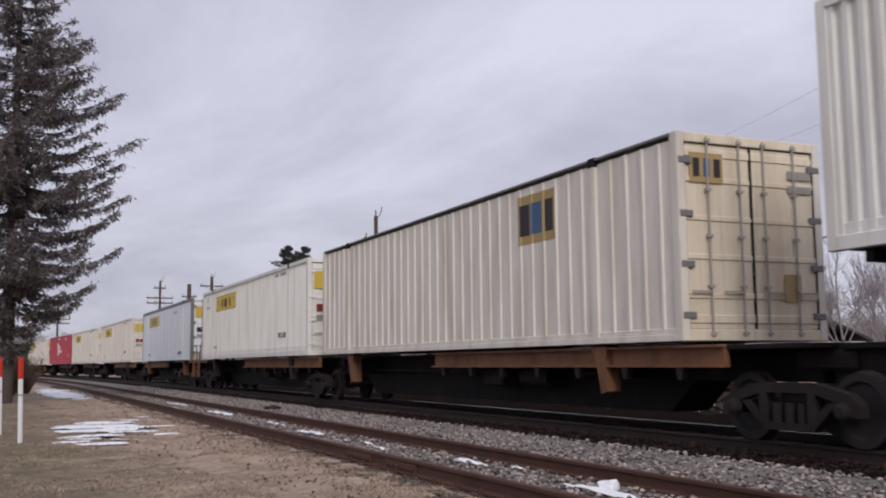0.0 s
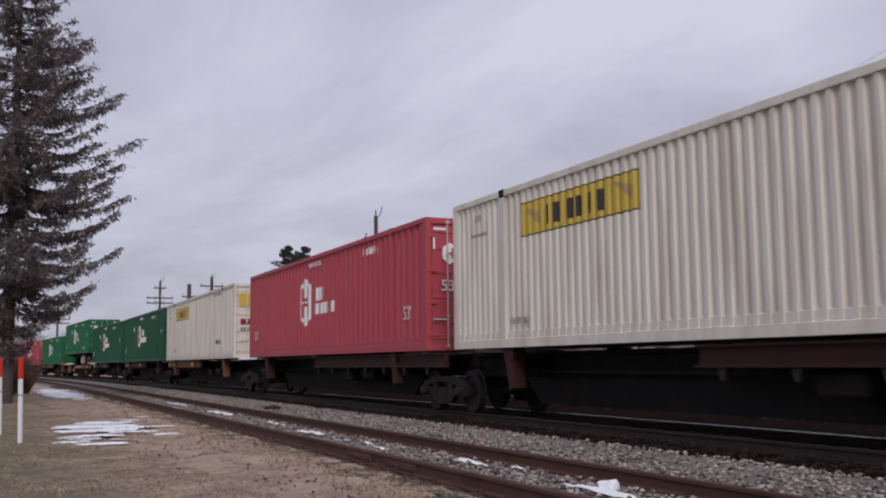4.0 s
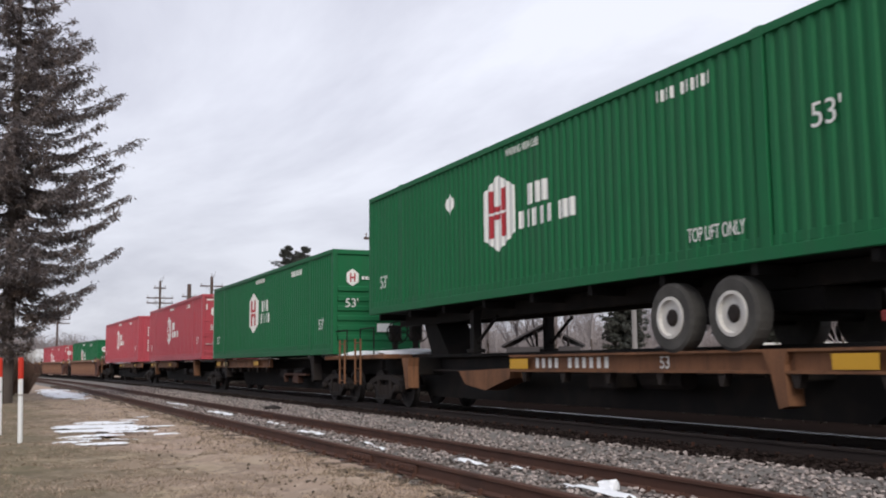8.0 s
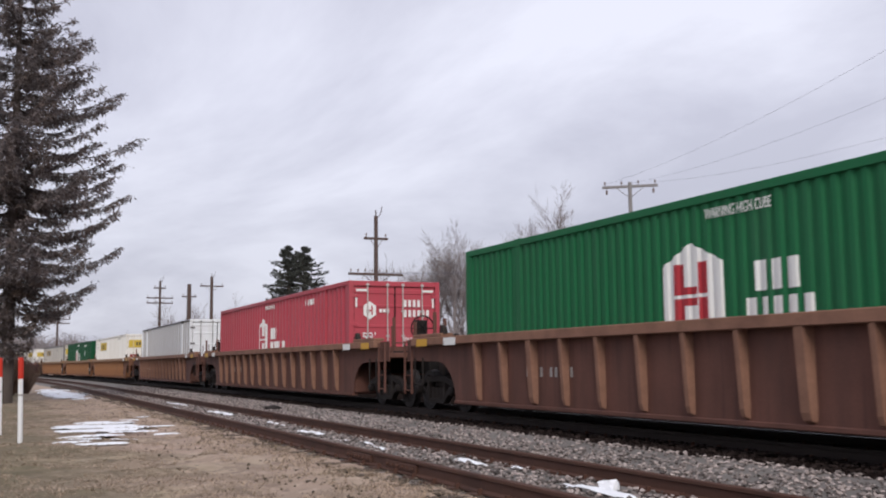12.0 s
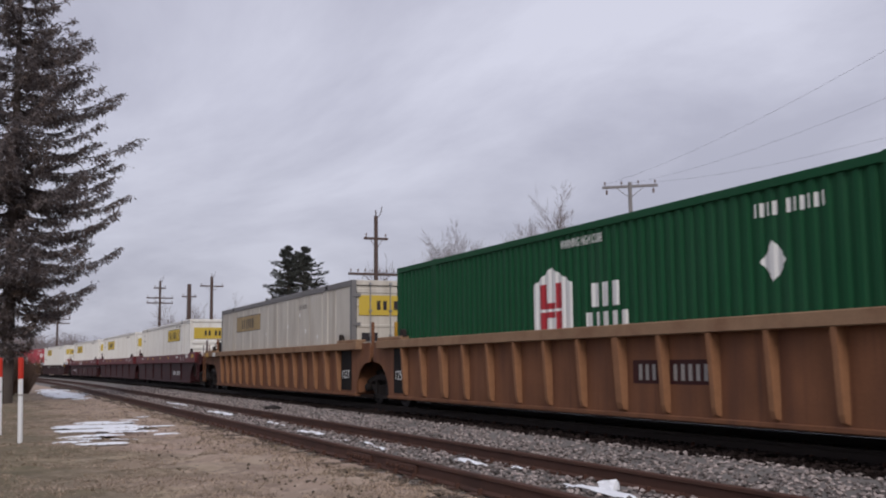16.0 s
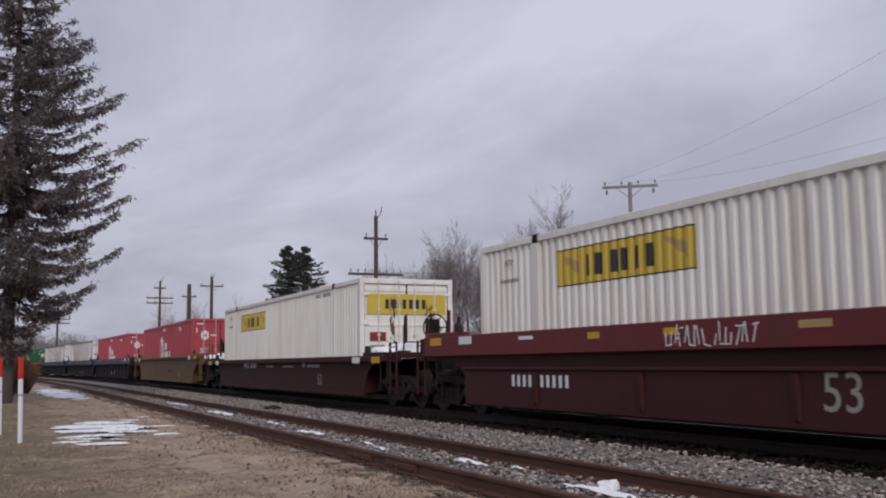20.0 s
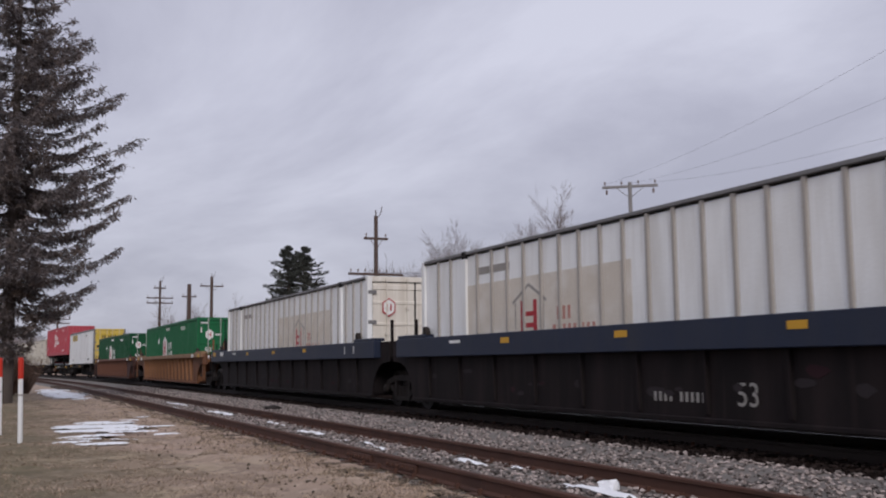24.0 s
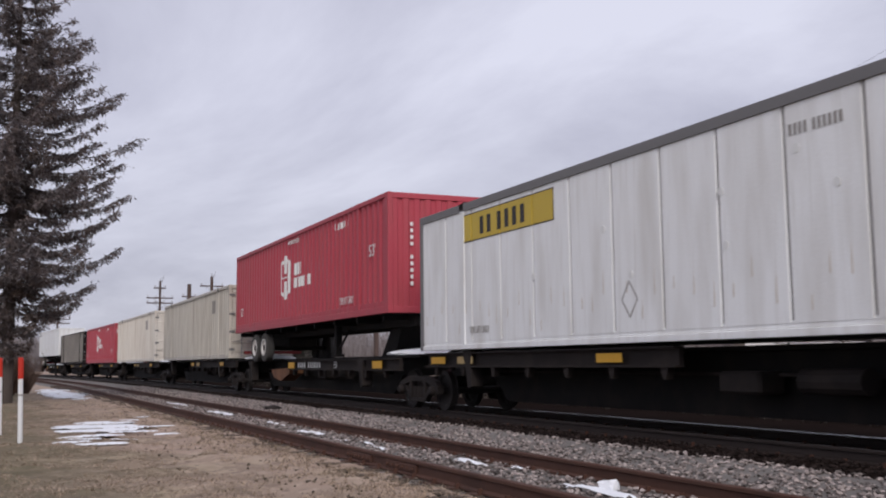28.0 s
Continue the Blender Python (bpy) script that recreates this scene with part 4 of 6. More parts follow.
def outline(kind):
    """Side-wall section as (x, depth below the outermost face), from the rear post to the front post."""
    x0, x1 = -HX + 0.16, HX - 0.16
    pts = []
    if kind in ("corr", "wave", "fine"):
        p, deep = {"corr": (0.225, 0.052), "wave": (0.372, 0.06), "fine": (0.222, 0.034)}[kind]
        q = p / 0.284
        x = x0
        while x + p < x1:
            pts += [(x, 0.0), (x + 0.10 * q, 0.0), (x + 0.142 * q, deep), (x + 0.242 * q, deep)]
            x += p
        pts += [(x, 0.0), (x1, 0.0)]
    elif kind == "rib":
        x = x0
        while x + 0.41 < x1:
            pts += [(x, 0.03), (x + 0.33, 0.03), (x + 0.345, 0.0), (x + 0.395, 0.0)]
            x += 0.41
        pts += [(x, 0.03), (x1, 0.03)]
    elif kind == "post":
        x = x0 + 0.13
        pts += [(x0, 0.03)]
        while x + 0.615 < x1:
            pts += [(x, 0.03)]
            x += 0.615
        pts += [(x, 0.03), (x1, 0.03)]
    else:
        x = x0
        while x + 1.22 < x1:
            pts += [(x, 0.004), (x + 1.15, 0.004), (x + 1.162, 0.045), (x + 1.2, 0.045)]
            x += 1.22
        pts += [(x, 0.004), (x1, 0.004)]
    return pts


OUT = {k: outline(k) for k in ("corr", "wave", "fine", "rib", "post", "panel")}
FACE = -CW / 2 + 0.012   # outermost plane of the near side wall


def depth_at(kind, x):
    pts = OUT[kind]
    for (a, da), (b, db) in zip(pts, pts[1:]):
        if a <= x <= b:
            return da + (db - da) * (x - a) / max(1e-6, b - a)
    return 0.02


def decal(kind, x0, x1, zb, zt, proud=0.004):
    """A painted mark that follows the wall's section between x0 and x1. zb and zt: heights, or functions of x."""
    fb = zb if callable(zb) else (lambda x: zb)
    ft = zt if callable(zt) else (lambda x: zt)
    xs = sorted({x0, x1, *(p[0] for p in OUT[kind] if x0 < p[0] < x1), (x0 + x1) / 2, *((x0 + (x1 - x0) * k / 8 for k in range(1, 8)) if callable(zt) else ())})
    sh = Shape()
    for x in xs:
        y = FACE + depth_at(kind, x) - proud
        sh.v += [(x, y, fb(x)), (x, y, ft(x)), (x, y + 0.003, fb(x)), (x, y + 0.003, ft(x))]
    for k in range(len(xs) - 1):
        a, b = 4 * k, 4 * k + 4
        sh.f += [(a, b, b + 1, a + 1), (a + 1, b + 1, b + 3, a + 3), (a, a + 2, b + 2, b)]
    n = 4 * (len(xs) - 1)
    sh.f += [(0, 1, 3, 2), (n, n + 2, n + 3, n + 1)]
    return sh


def join(*shapes):
    out = Shape()
    for s in shapes:
        out.add(s.v, s.f)
    return out


def bars(parent, name, material, kind, x, zb, h, widths, gap=0.05, proud=0.007, label="plain lettering bar"):
    """A word as plain bars, one a letter, each a part of its own; a width below zero is a space."""
    for w in widths:
        if w > 0:
            part(name, lambda: decal(kind, x, x + w, zb, zb + h, proud), material, parent, label, key=(kind, name, round(x, 3), zb, h))
            x += w + gap
        else:
            x -= w


def strip(parent, material, kind, x0, x1, zb, h, label="small marks shown as a bar"):
    part("id_mark", lambda: decal(kind, x0, x1, zb, zb + h, 0.006), material, parent, label, key=(kind, x0, x1, zb))


def words(text, size, material, parent, at, label="", squeeze=1.0):
    """Lettering in the built-in font as a flat mesh."""
    cu = bpy.data.curves.new("lettering", "FONT")
    cu.body, cu.size, cu.extrude = text, size, 0.002
    ob = new("lettering", cu)
    me = bpy.data.meshes.new_from_object(ob.evaluated_get(bpy.context.evaluated_depsgraph_get()))
    bpy.data.objects.remove(ob)
    me.transform(Matrix.Diagonal((squeeze, 1, 1, 1)))
    me.materials.clear(); me.materials.append(M[material])
    o = new("lettering", me)
    o.parent, o.matrix_basis = parent, at
    o["label"] = label or "painted lettering"
    return o


text_kept = {}


def side_text(text, size, material, parent, x, z, y=FACE - 0.004):
    key = (text, size, material)
    if key in text_kept:
        o = new("lettering", text_kept[key])
        o.parent, o.matrix_basis = parent, pose(x, y, z, 90, 0, 0)
        o["label"] = "painted lettering"
        return o
    o = words(text, size, material, parent, pose(x, y, z, 90, 0, 0), squeeze=0.6 if len(text) > 4 else 1.0)
    text_kept[key] = o.data
    return o


def end_text(text, size, material, parent, y, z, x=HX + 0.012):
    o = words(text, size, material, parent, pose(x, y, z, 90, 0, 90))
    return o


def hexagon(cx, cz, w, h):
    top = lambda x: cz + h / 2 - abs(x - cx) / (w / 2) * h * 0.2
    bot = lambda x: cz - h / 2 + abs(x - cx) / (w / 2) * h * 0.2
    return cx - w / 2, cx + w / 2, bot, top


def ring_box(x0, x1, y0, y1, z0, z1):
    return Shape().box(x0, x1, y0, y1, z0, z1, 0.008)


def container(kind, colour, end, label, topmat=None, endmat=None, logo=None, turned=False, shift=0.0, low=False, dia=(4.8, 2.06)):
    """A 53-foot container, origin at the middle of its floor, x towards its leading end; the near side faces -y."""
    co = thing("container", label, "container", group="freight containers")
    topmat, endmat = topmat or colour, endmat or colour
    pts = OUT[kind]

    def wall(sign):
        y = -CW / 2 + 0.012
        poly = [(x, sign * -(y + d)) for x, d in pts] + [(pts[-1][0], sign * -(y + 0.085)), (pts[0][0], sign * -(y + 0.085))]
        return Shape().prism(poly, 0.16, CH - 0.1, "z")
    part("side_wall", lambda: wall(-1), colour, co, "", key=(kind, -1))
    part("side_wall", lambda: wall(1), colour, co, "", key=(kind, 1))
    if kind == "post":
        k, x = 0, -HX + 0.16 + 0.13 + 0.56
        while x < HX - 0.2:
            for sg in (-1, 1):
                # Post grey also carries the shade along each post.
                part("post", lambda: Shape().prism([(-0.042, 0), (0.042, 0), (0.03, 0.036), (-0.03, 0.036)], 0.17, CH - 0.07, "z"), "postgrey", co, "", pose(x, sg * (CW / 2 - 0.043), 0, 0, 0, 0 if sg > 0 else 180), key="vpost")
            x += 0.615
    if kind == "panel":
        x = -HX + 0.16
        while x + 1.22 < HX - 0.16:
            part("seam", lambda: Shape().box(-0.011, 0.011, -0.004, 0.004, 0.2, CH - 0.17), "faint", co, "dark riveted seam", (x + 1.181, FACE + 0.036, 0), key="seam")
            for k in range(3):
                part("scuff", lambda: Shape().prism([(-0.012, 0), (0.014, 0.02), (0.006, 0.2 + 0.1 * k), (-0.01, 0.16)], -0.001, 0.001, "y"), "stain", co, "narrow grime run below a seam", (x + 0.25 + 0.36 * k + 0.07 * math.sin(x * 9 + k), FACE + 0.0025, 0.25 + 0.5 * abs(math.sin(x * 3.1 + k * 2))), key=("scuff", k))
            x += 1.22
    rail_low = 0.30 if kind in ("corr", "wave", "fine") else 0.18
    for sg in (-1, 1):
        ya, yb = sorted((sg * (CW / 2 - 0.005), sg * (CW / 2 - 0.09)))
        yc, yd = sorted((sg * (CW / 2 + 0.008), sg * (CW / 2 - 0.09)))
        part("top_rail", lambda: ring_box(-HX + 0.16, HX - 0.16, yc, yd, CH - (0.16 if kind == "panel" else 0.06 if kind == "post" else 0.045 if kind == "rib" and topmat == "greyrail" else 0.12), CH - 0.003), topmat, co, "", key=(kind, sg, "tr", topmat))
        part("bottom_rail", lambda: join(ring_box(-HX + 0.16, HX - 0.16, yc, yd, 0.0, rail_low * 0.55), ring_box(-HX + 0.16, HX - 0.16, *sorted((sg * (CW / 2 - 0.022), sg * (CW / 2 - 0.09))), rail_low * 0.56, rail_low)), colour, co, "", key=(kind, sg, "br", rail_low))
        for ex in (-1, 1):
            xa, xb = sorted((ex * HX, ex * (HX - 0.16)))
            part("corner_post", lambda: ring_box(xa, xb, *sorted((sg * CW / 2, sg * (CW / 2 - 0.13))), 0.0, CH), topmat if kind == "panel" and topmat == "greyrail" else colour, co, "", key=(sg, ex, "cp"))
            lx = ex * (HX - 2.15)
            post = part("lift_post", lambda: ring_box(lx - 0.09, lx + 0.09, *sorted((sg * (CW / 2 + 0.006), sg * (CW / 2 - 0.06))), 0.0, CH - 0.02), colour, co, "", key=(sg, ex, "lp", kind))
            part("lift_casting", lambda: Shape().box(lx - 0.1, lx + 0.1, *sorted((sg * (CW / 2 + 0.012), sg * (CW / 2 - 0.1))), CH - 0.14, CH + 0.012, 0.01), "black" if colour in ("white", "cream", "pale", "drab", "clean") else colour, post, "lifting corner casting", key=(sg, ex, "lc"))
    part("roof", lambda: Shape().box(-HX + 0.02, HX - 0.02, -CW / 2 + 0.04, CW / 2 - 0.04, CH - 0.03, CH - 0.006), colour, co, key="roof")
    part("floor", lambda: Shape().box(-HX + 0.05, HX - 0.05, -CW / 2 + 0.05, CW / 2 - 0.05, 0.02, 0.15), "black", co, key="floor")
    part("rear_wall", lambda: Shape().box(-HX + 0.03, -HX + 0.08, -CW / 2 + 0.13, CW / 2 - 0.13, 0.05, CH - 0.04), colour, co, key="rear")
    part("header", lambda: Shape().box(HX - 0.12, HX - 0.005, -CW / 2 + 0.13, CW / 2 - 0.13, CH - 0.14, CH - 0.004, 0.01), endmat, co, key="header")
    part("sill", lambda: Shape().box(HX - 0.12, HX - 0.005, -CW / 2 + 0.13, CW / 2 - 0.13, 0.0, 0.16, 0.01), endmat, co, key="sill")
    if end == "door":
        for sg in (-1, 1):
            def leaf():
                out = [(HX - 0.09, 0.165), (HX - 0.042, 0.165)]
                for z, hh in ((0.3, 0.05), (0.62, 0.03), (1.16, 0.03), (1.7, 0.03), (2.24, 0.03), (2.62, 0.05)):
                    out += [(HX - 0.042, z - hh - 0.012), (HX - 0.022, z - hh), (HX - 0.022, z + hh), (HX - 0.042, z + hh + 0.012)]
                out += [(HX - 0.042, CH - 0.145), (HX - 0.09, CH - 0.145)]
                return Shape().prism(out, *sorted((sg * 0.012, sg * (CW / 2 - 0.135))), "y")
            d = part("door", leaf, endmat, co, "", key=(sg, "door"))
            for yy in (0.22, 0.78):
                def rod():
                    sh = Shape().tube((HX, sg * yy, 0.06), (HX, sg * yy, CH - 0.05), 0.017, seg=6)
                    for z in (0.1, 0.75, 1.45, 2.1, CH - 0.1):
                        sh.box(HX - 0.03, HX + 0.028, sg * yy - 0.042, sg * yy + 0.042, z - 0.022, z + 0.022)
                    sh.box(HX, HX + 0.03, sg * yy, sg * yy + sg * 0.34, 0.66, 0.69)
                    return sh
                part("lock_rod", rod, "rodwhite" if colour in ("green", "red", "dkgreen", "bottle") else {"yellow": "drab", "buff": "postgrey", "white": "cream", "cream": "cream"}.get(endmat, "steel"), d, "steel lock rod with handle", key=(sg, yy, "rod"))
            def seal():
                ya, yb = sg * 0.004, sg * (CW / 2 - 0.128)
                sh = Shape()
                for a, b, za, zb in ((ya, ya + sg * 0.014, 0.15, CH - 0.14), (yb - sg * 0.014, yb, 0.15, CH - 0.14), (ya, yb, CH - 0.152, CH - 0.136), (ya, yb, 0.15, 0.166)):
                    sh.box(HX - 0.08, HX - 0.0195, *sorted((a, b)), za, zb)
                return sh
            part("door_seal", seal, "black", d, "dark rubber door seal", key=(sg, "seal"))
            for z in (0.35, 1.05, 1.75, 2.5):
                part("hinge", lambda: Shape().box(HX - 0.03, HX + 0.012, *sorted((sg * (CW / 2 - 0.02), sg * (CW / 2 - 0.24))), z - 0.045, z + 0.045, 0.006), "greyrail" if kind in ("rib", "post", "panel") else endmat, d, "door hinge", key=(sg, z, "hinge"))
    elif end == "ribs":
        def face():
            sh = Shape().box(HX - 0.08, HX - 0.05, -CW / 2 + 0.13, CW / 2 - 0.13, 0.16, CH - 0.14)
            return sh
        ew = part("end_wall", face, endmat, co, "ribbed end wall", key="ribs")
        for z in (0.45, 0.72, 0.99, 1.26, 1.53, 1.80):
            part("end_rib", lambda: Shape().prism([(HX - 0.05, -0.09), (HX - 0.005, -0.05), (HX - 0.005, 0.05), (HX - 0.05, 0.09)], -CW / 2 + 0.15, CW / 2 - 0.15, "y"), endmat, ew, "", (0, 0, z), key="endrib")
    else:
        def face():
            out, y = [], -CW / 2 + 0.14
            while y < CW / 2 - 0.3:
                out += [(HX - 0.02, y), (HX - 0.02, y + 0.11), (HX - 0.06, y + 0.15), (HX - 0.06, y + 0.25)]
                y += 0.29
            out += [(HX - 0.02, CW / 2 - 0.14), (HX - 0.1, CW / 2 - 0.14), (HX - 0.1, -CW / 2 + 0.14)]
            return Shape().prism(out, 0.16, CH - 0.14, "z")
        part("end_wall", face, endmat, co, "corrugated end wall", key="corrend")
    R0 = -HX
    JB = [0.15, 0.15, -0.12, 0.15, 0.15, 0.15, 0.15]

    def end_sign():
        es = part("end_sign", lambda: Shape().box(HX - 0.018, HX - 0.012, -CW / 2 + 0.2, CW / 2 - 0.2, 1.98, 2.5), "sign", co, "yellow sign panel on the end", key="ysend")
        for y in (-0.6, -0.42, -0.12, 0.06, 0.24, 0.42):
            part("sign_bar", lambda: Shape().box(HX - 0.011, HX - 0.006, y, y + 0.1, 2.12, 2.36), "ink", es, "", key=("yse", y))
    if logo in ("yellow", "yellow_high") and end == "door":
        part("door_label", lambda: Shape().box(HX - 0.02, HX - 0.012, -1.02, -0.58, 1.3, 1.52), "ink" if kind == "panel" else "warnred", co, "dark printed label", key=("dl1", kind == "panel"))
        part("door_label", lambda: Shape().box(HX - 0.02, HX - 0.012, -1.02, -0.62, 1.04, 1.2), "faint", co, "grey printed label", key="dl2")
        part("door_label", lambda: Shape().box(HX - 0.02, HX - 0.012, 0.68, 0.95, 0.55, 0.75), "gold", co, "small gold sticker", key="dl3")
        part("id_mark", lambda: Shape().box(HX - 0.02, HX - 0.012, 0.62, 1.0, 1.55, 1.66), "faint", co, "grey marks shown as a bar", key="dl4")
    if "sooty doors" in label:
        rng = random.Random(4)
        for cy in (-0.38, 0.62):
            for k in range(46):
                zz, ww = rng.uniform(0.35, 2.25), rng.uniform(0.015, 0.06)
                yy, hh = cy + rng.gauss(0, 0.075), rng.uniform(0.06, 0.3)
                part("soot_smear", Shape().prism([(yy - ww * 0.4, zz), (yy + ww * 0.3, zz + hh * 0.2), (yy + ww * 0.5, zz + hh * 0.7), (yy, zz + hh), (yy - ww * 0.5, zz + hh * 0.5)], HX - 0.0185 + 0.0001 * k, HX - 0.0105 + 0.0001 * k, "x"), "soot", co, "brown soot smear")
    if logo == "yellow":
        Q0 = R0 + (6.87 if turned else 0.0)
        lo = part("side_sign", lambda: decal(kind, Q0 + 2.83, Q0 + 6.45, 1.94, 2.55), "sign", co, "yellow sign panel", key=(kind, turned, "ysign"))
        for zb in (1.94, 2.525):
            part("sign_border", lambda: decal(kind, Q0 + 2.83, Q0 + 6.45, zb, zb + 0.022, 0.006), "ink", lo, "thin dark border", key=(kind, turned, "yf", zb))
        for xx in (2.83, 6.425):
            part("sign_border", lambda: decal(kind, Q0 + xx, Q0 + xx + 0.025, 1.963, 2.524, 0.006), "ink", lo, "thin dark border", key=(kind, turned, "yg", xx))
        bars(lo, "sign_bar", "ink", kind, Q0 + 3.68, 2.06, 0.34, JB, 0.15)
        for xx in (3.0, 5.78):
            part("sign_scroll", lambda: decal(kind, Q0 + xx, Q0 + xx + 0.5, lambda x: 2.40 - (x - Q0 - xx) * 0.62, lambda x: 2.46 - (x - Q0 - xx) * 0.3, 0.006), "gold", lo, "", key=(kind, turned, "ysc", xx))
        if end in ("door", "ribs"):
            end_sign()
        if not turned:
            side_text("TOP LIFT ONLY", 0.24, "ink", co, R0 + 12.72, 0.60)
        side_text("MTP", 0.17, "faint", co, R0 + 1.0, 2.45)
        strip(co, "faint", kind, R0 + 12.2, R0 + 12.8, 2.6, 0.1)
        strip(co, "faint", kind, R0 + 12.95, R0 + 13.7, 2.6, 0.1)
        strip(co, "faint", kind, R0 + 0.8, R0 + 1.5, 2.15, 0.07)
        side_text("TOP LIFT ONLY", 0.17, "faint", co, R0 + 2.4, 0.42)
    elif logo == "yellow_high":
        dz, P0 = (0.16, R0 + 0.35) if low else (0.0, R0 - 0.3)
        lo = part("side_sign", lambda: decal(kind, P0 + 2.38, P0 + 6.04, 2.1 - dz, 2.66 - dz), "gold" if colour == "drab" else "sign", co, "yellow sign panel", key=(kind, low, "hsign"))
        for zb in (2.1, 2.64):
            part("sign_border", lambda: decal(kind, P0 + 2.38, P0 + 6.04, zb - dz, zb - dz + 0.02, 0.006), "ink", lo, "thin dark border", key=(kind, low, "hf", zb))
        for xx in (2.38, 6.02):
            part("sign_border", lambda: decal(kind, P0 + xx, P0 + xx + 0.02, 2.121 - dz, 2.639 - dz, 0.006), "ink", lo, "thin dark border", key=(kind, low, "hg", xx))
        bars(lo, "sign_bar", "ink", kind, P0 + 3.25, 2.2 - dz, 0.34, JB, 0.15)
        end_sign()
        side_text("TOP LIFT ONLY", 0.24, "ink", co, R0 + 12.65, 0.28)
        side_text("TOP LIFT ONLY", 0.2, "faint", co, R0 + 2.45, 0.3)
        bars(co, "id_bar", "faint", kind, R0 + 11.2, 2.36, 0.14, [0.045] * 4 + [-0.06] + [0.045] * 6, 0.035)
        for x, z in ((5.0, 1.2), (7.2, 1.75), (7.9, 1.0), (10.0, 1.2), (11.9, 1.7), (12.6, 1.1), (9.95, 1.9), (11.3, 2.2), (13.1, 1.5)):
            part("patch", lambda: Shape().prism([(R0 + x + 0.06 * math.cos(t * 0.785), z + 0.06 * math.sin(t * 0.785)) for t in range(8)], FACE - 0.004, FACE + 0.01, "y"), "letter", co, "round repair patch", key=("patch", x))
        for up in (0, 1) if not low else ():
            part("diamond_mark", lambda: decal(kind, R0 + 7.65, R0 + 8.05, (lambda x: 0.64 + (0.26 - abs(x - R0 - 7.85) * 1.3) * (1 if up else -1) - 0.02), (lambda x: 0.64 + (0.26 - abs(x - R0 - 7.85) * 1.3) * (1 if up else -1) + 0.02), 0.004), "faint", co, "thin grey diamond outline", key=(kind, "dm", up))
    elif logo in ("hub", "hubred"):
        ink = "logored" if logo == "hub" else "red"
        lo = part("emblem", lambda: decal(kind, *hexagon(R0 + 6.95, 1.57, 1.28, 1.44)), "letter", co, "white six-sided emblem", key=(kind, "hex"))
        for xa, xb, za, zb in ((6.6, 6.78, 1.60, 2.02), (6.6, 6.78, 1.12, 1.55), (7.12, 7.3, 1.60, 2.02), (7.12, 7.3, 1.12, 1.55), (6.81, 7.09, 1.60, 1.70), (6.81, 7.09, 1.45, 1.55)):
            part("emblem_bar", lambda: decal(kind, R0 + xa, R0 + xb, za, zb, 0.008), ink, lo, "", key=(kind, "hexb", xa, za))
        long_name = colour in ("red", "dkgreen") or "chassis" in label
        bars(co, "name_bar", "letter", kind, R0 + (8.05 if long_name else 8.2), 1.56, 0.37, [0.2, 0.18, 0.19], 0.075)
        bars(co, "name_bar", "letter", kind, R0 + (7.78 if long_name else 8.02), 1.17, 0.31, [0.19, 0.12, 0.17, 0.17, 0.17] + ([-0.16, 0.06, 0.15, 0.14] if long_name else []), 0.075)
        side_text("WARNING HIGH CUBE", 0.2, "letter", co, R0 + 7.3, 2.56)
        bars(co, "id_bar", "letter", kind, R0 + 11.9, 2.45, 0.17, [0.05, 0.05, 0.05, 0.05, -0.12, 0.05, 0.05, 0.05, 0.05, 0.05, 0.05], 0.06)
        if colour != "red" and dia:
            part("diamond", lambda: decal(kind, R0 + dia[0] - 0.22, R0 + dia[0] + 0.22, lambda x: dia[1] - 0.25 + abs(x - R0 - dia[0]) * 1.13, lambda x: dia[1] + 0.25 - abs(x - R0 - dia[0]) * 1.13), "letter", co, "pale diamond mark", key=(kind, "dia", dia))
        side_text("53'", 0.42, "letter", co, R0 + 0.75, 0.6)
        side_text("53'", 0.32 if kind == "rib" else 0.42, "letter", co, R0 + (15.1 if kind == "rib" else 14.8), 1.5 if kind == "rib" else 1.45 if "chassis" in label else 0.72)
        if "chassis" in label:
            side_text("TOP LIFT ONLY", 0.27, "letter", co, R0 + 12.5, 0.38)
        if end != "wall" or kind == "rib":
            em = part("end_emblem", lambda: Shape().prism([(-0.72 + 0.2 * math.sin(t * 1.0472), 2.12 + 0.24 * math.cos(t * 1.0472)) for t in range(6)], HX - 0.018, HX - 0.004, "x"), "letter", co, "white six-sided emblem", key="eh")
            for ya, yb, za, zb in ((-0.8, -0.76, 2.0, 2.24), (-0.68, -0.64, 2.0, 2.24), (-0.76, -0.68, 2.09, 2.14)):
                part("emblem_bar", lambda: Shape().box(HX - 0.003, HX + 0.001, ya, yb, za, zb), ink, em, "", key=("ehb", ya, za))
            for row, ys_ in ((2.22, (0.25, 0.38, 0.51, 0.64)), (1.95, (0.25, 0.38, 0.51, 0.64, 0.77, 0.9)), (2.07, (-0.45, -0.35, -0.25))):
                for y in ys_:
                    part("end_bar", lambda: Shape().box(HX - 0.012, HX - 0.006, y, y + 0.075, row, row + (0.19 if y > 0 else 0.09)), "letter", co, "plain lettering bar", key=("eb", row, y))
        if end == "door":
            for ya, yb, za, zb in ((-1.1, -0.8, 2.62, 2.68), (0.8, 1.1, 2.62, 2.68), (-1.12, -1.07, 2.2, 2.55), (1.07, 1.12, 2.2, 2.55)):
                part("reflector", lambda: Shape().box(HX - 0.012, HX - 0.006, ya, yb, za, zb), "letter", co, "white reflective strip", key=("refl", ya, za))
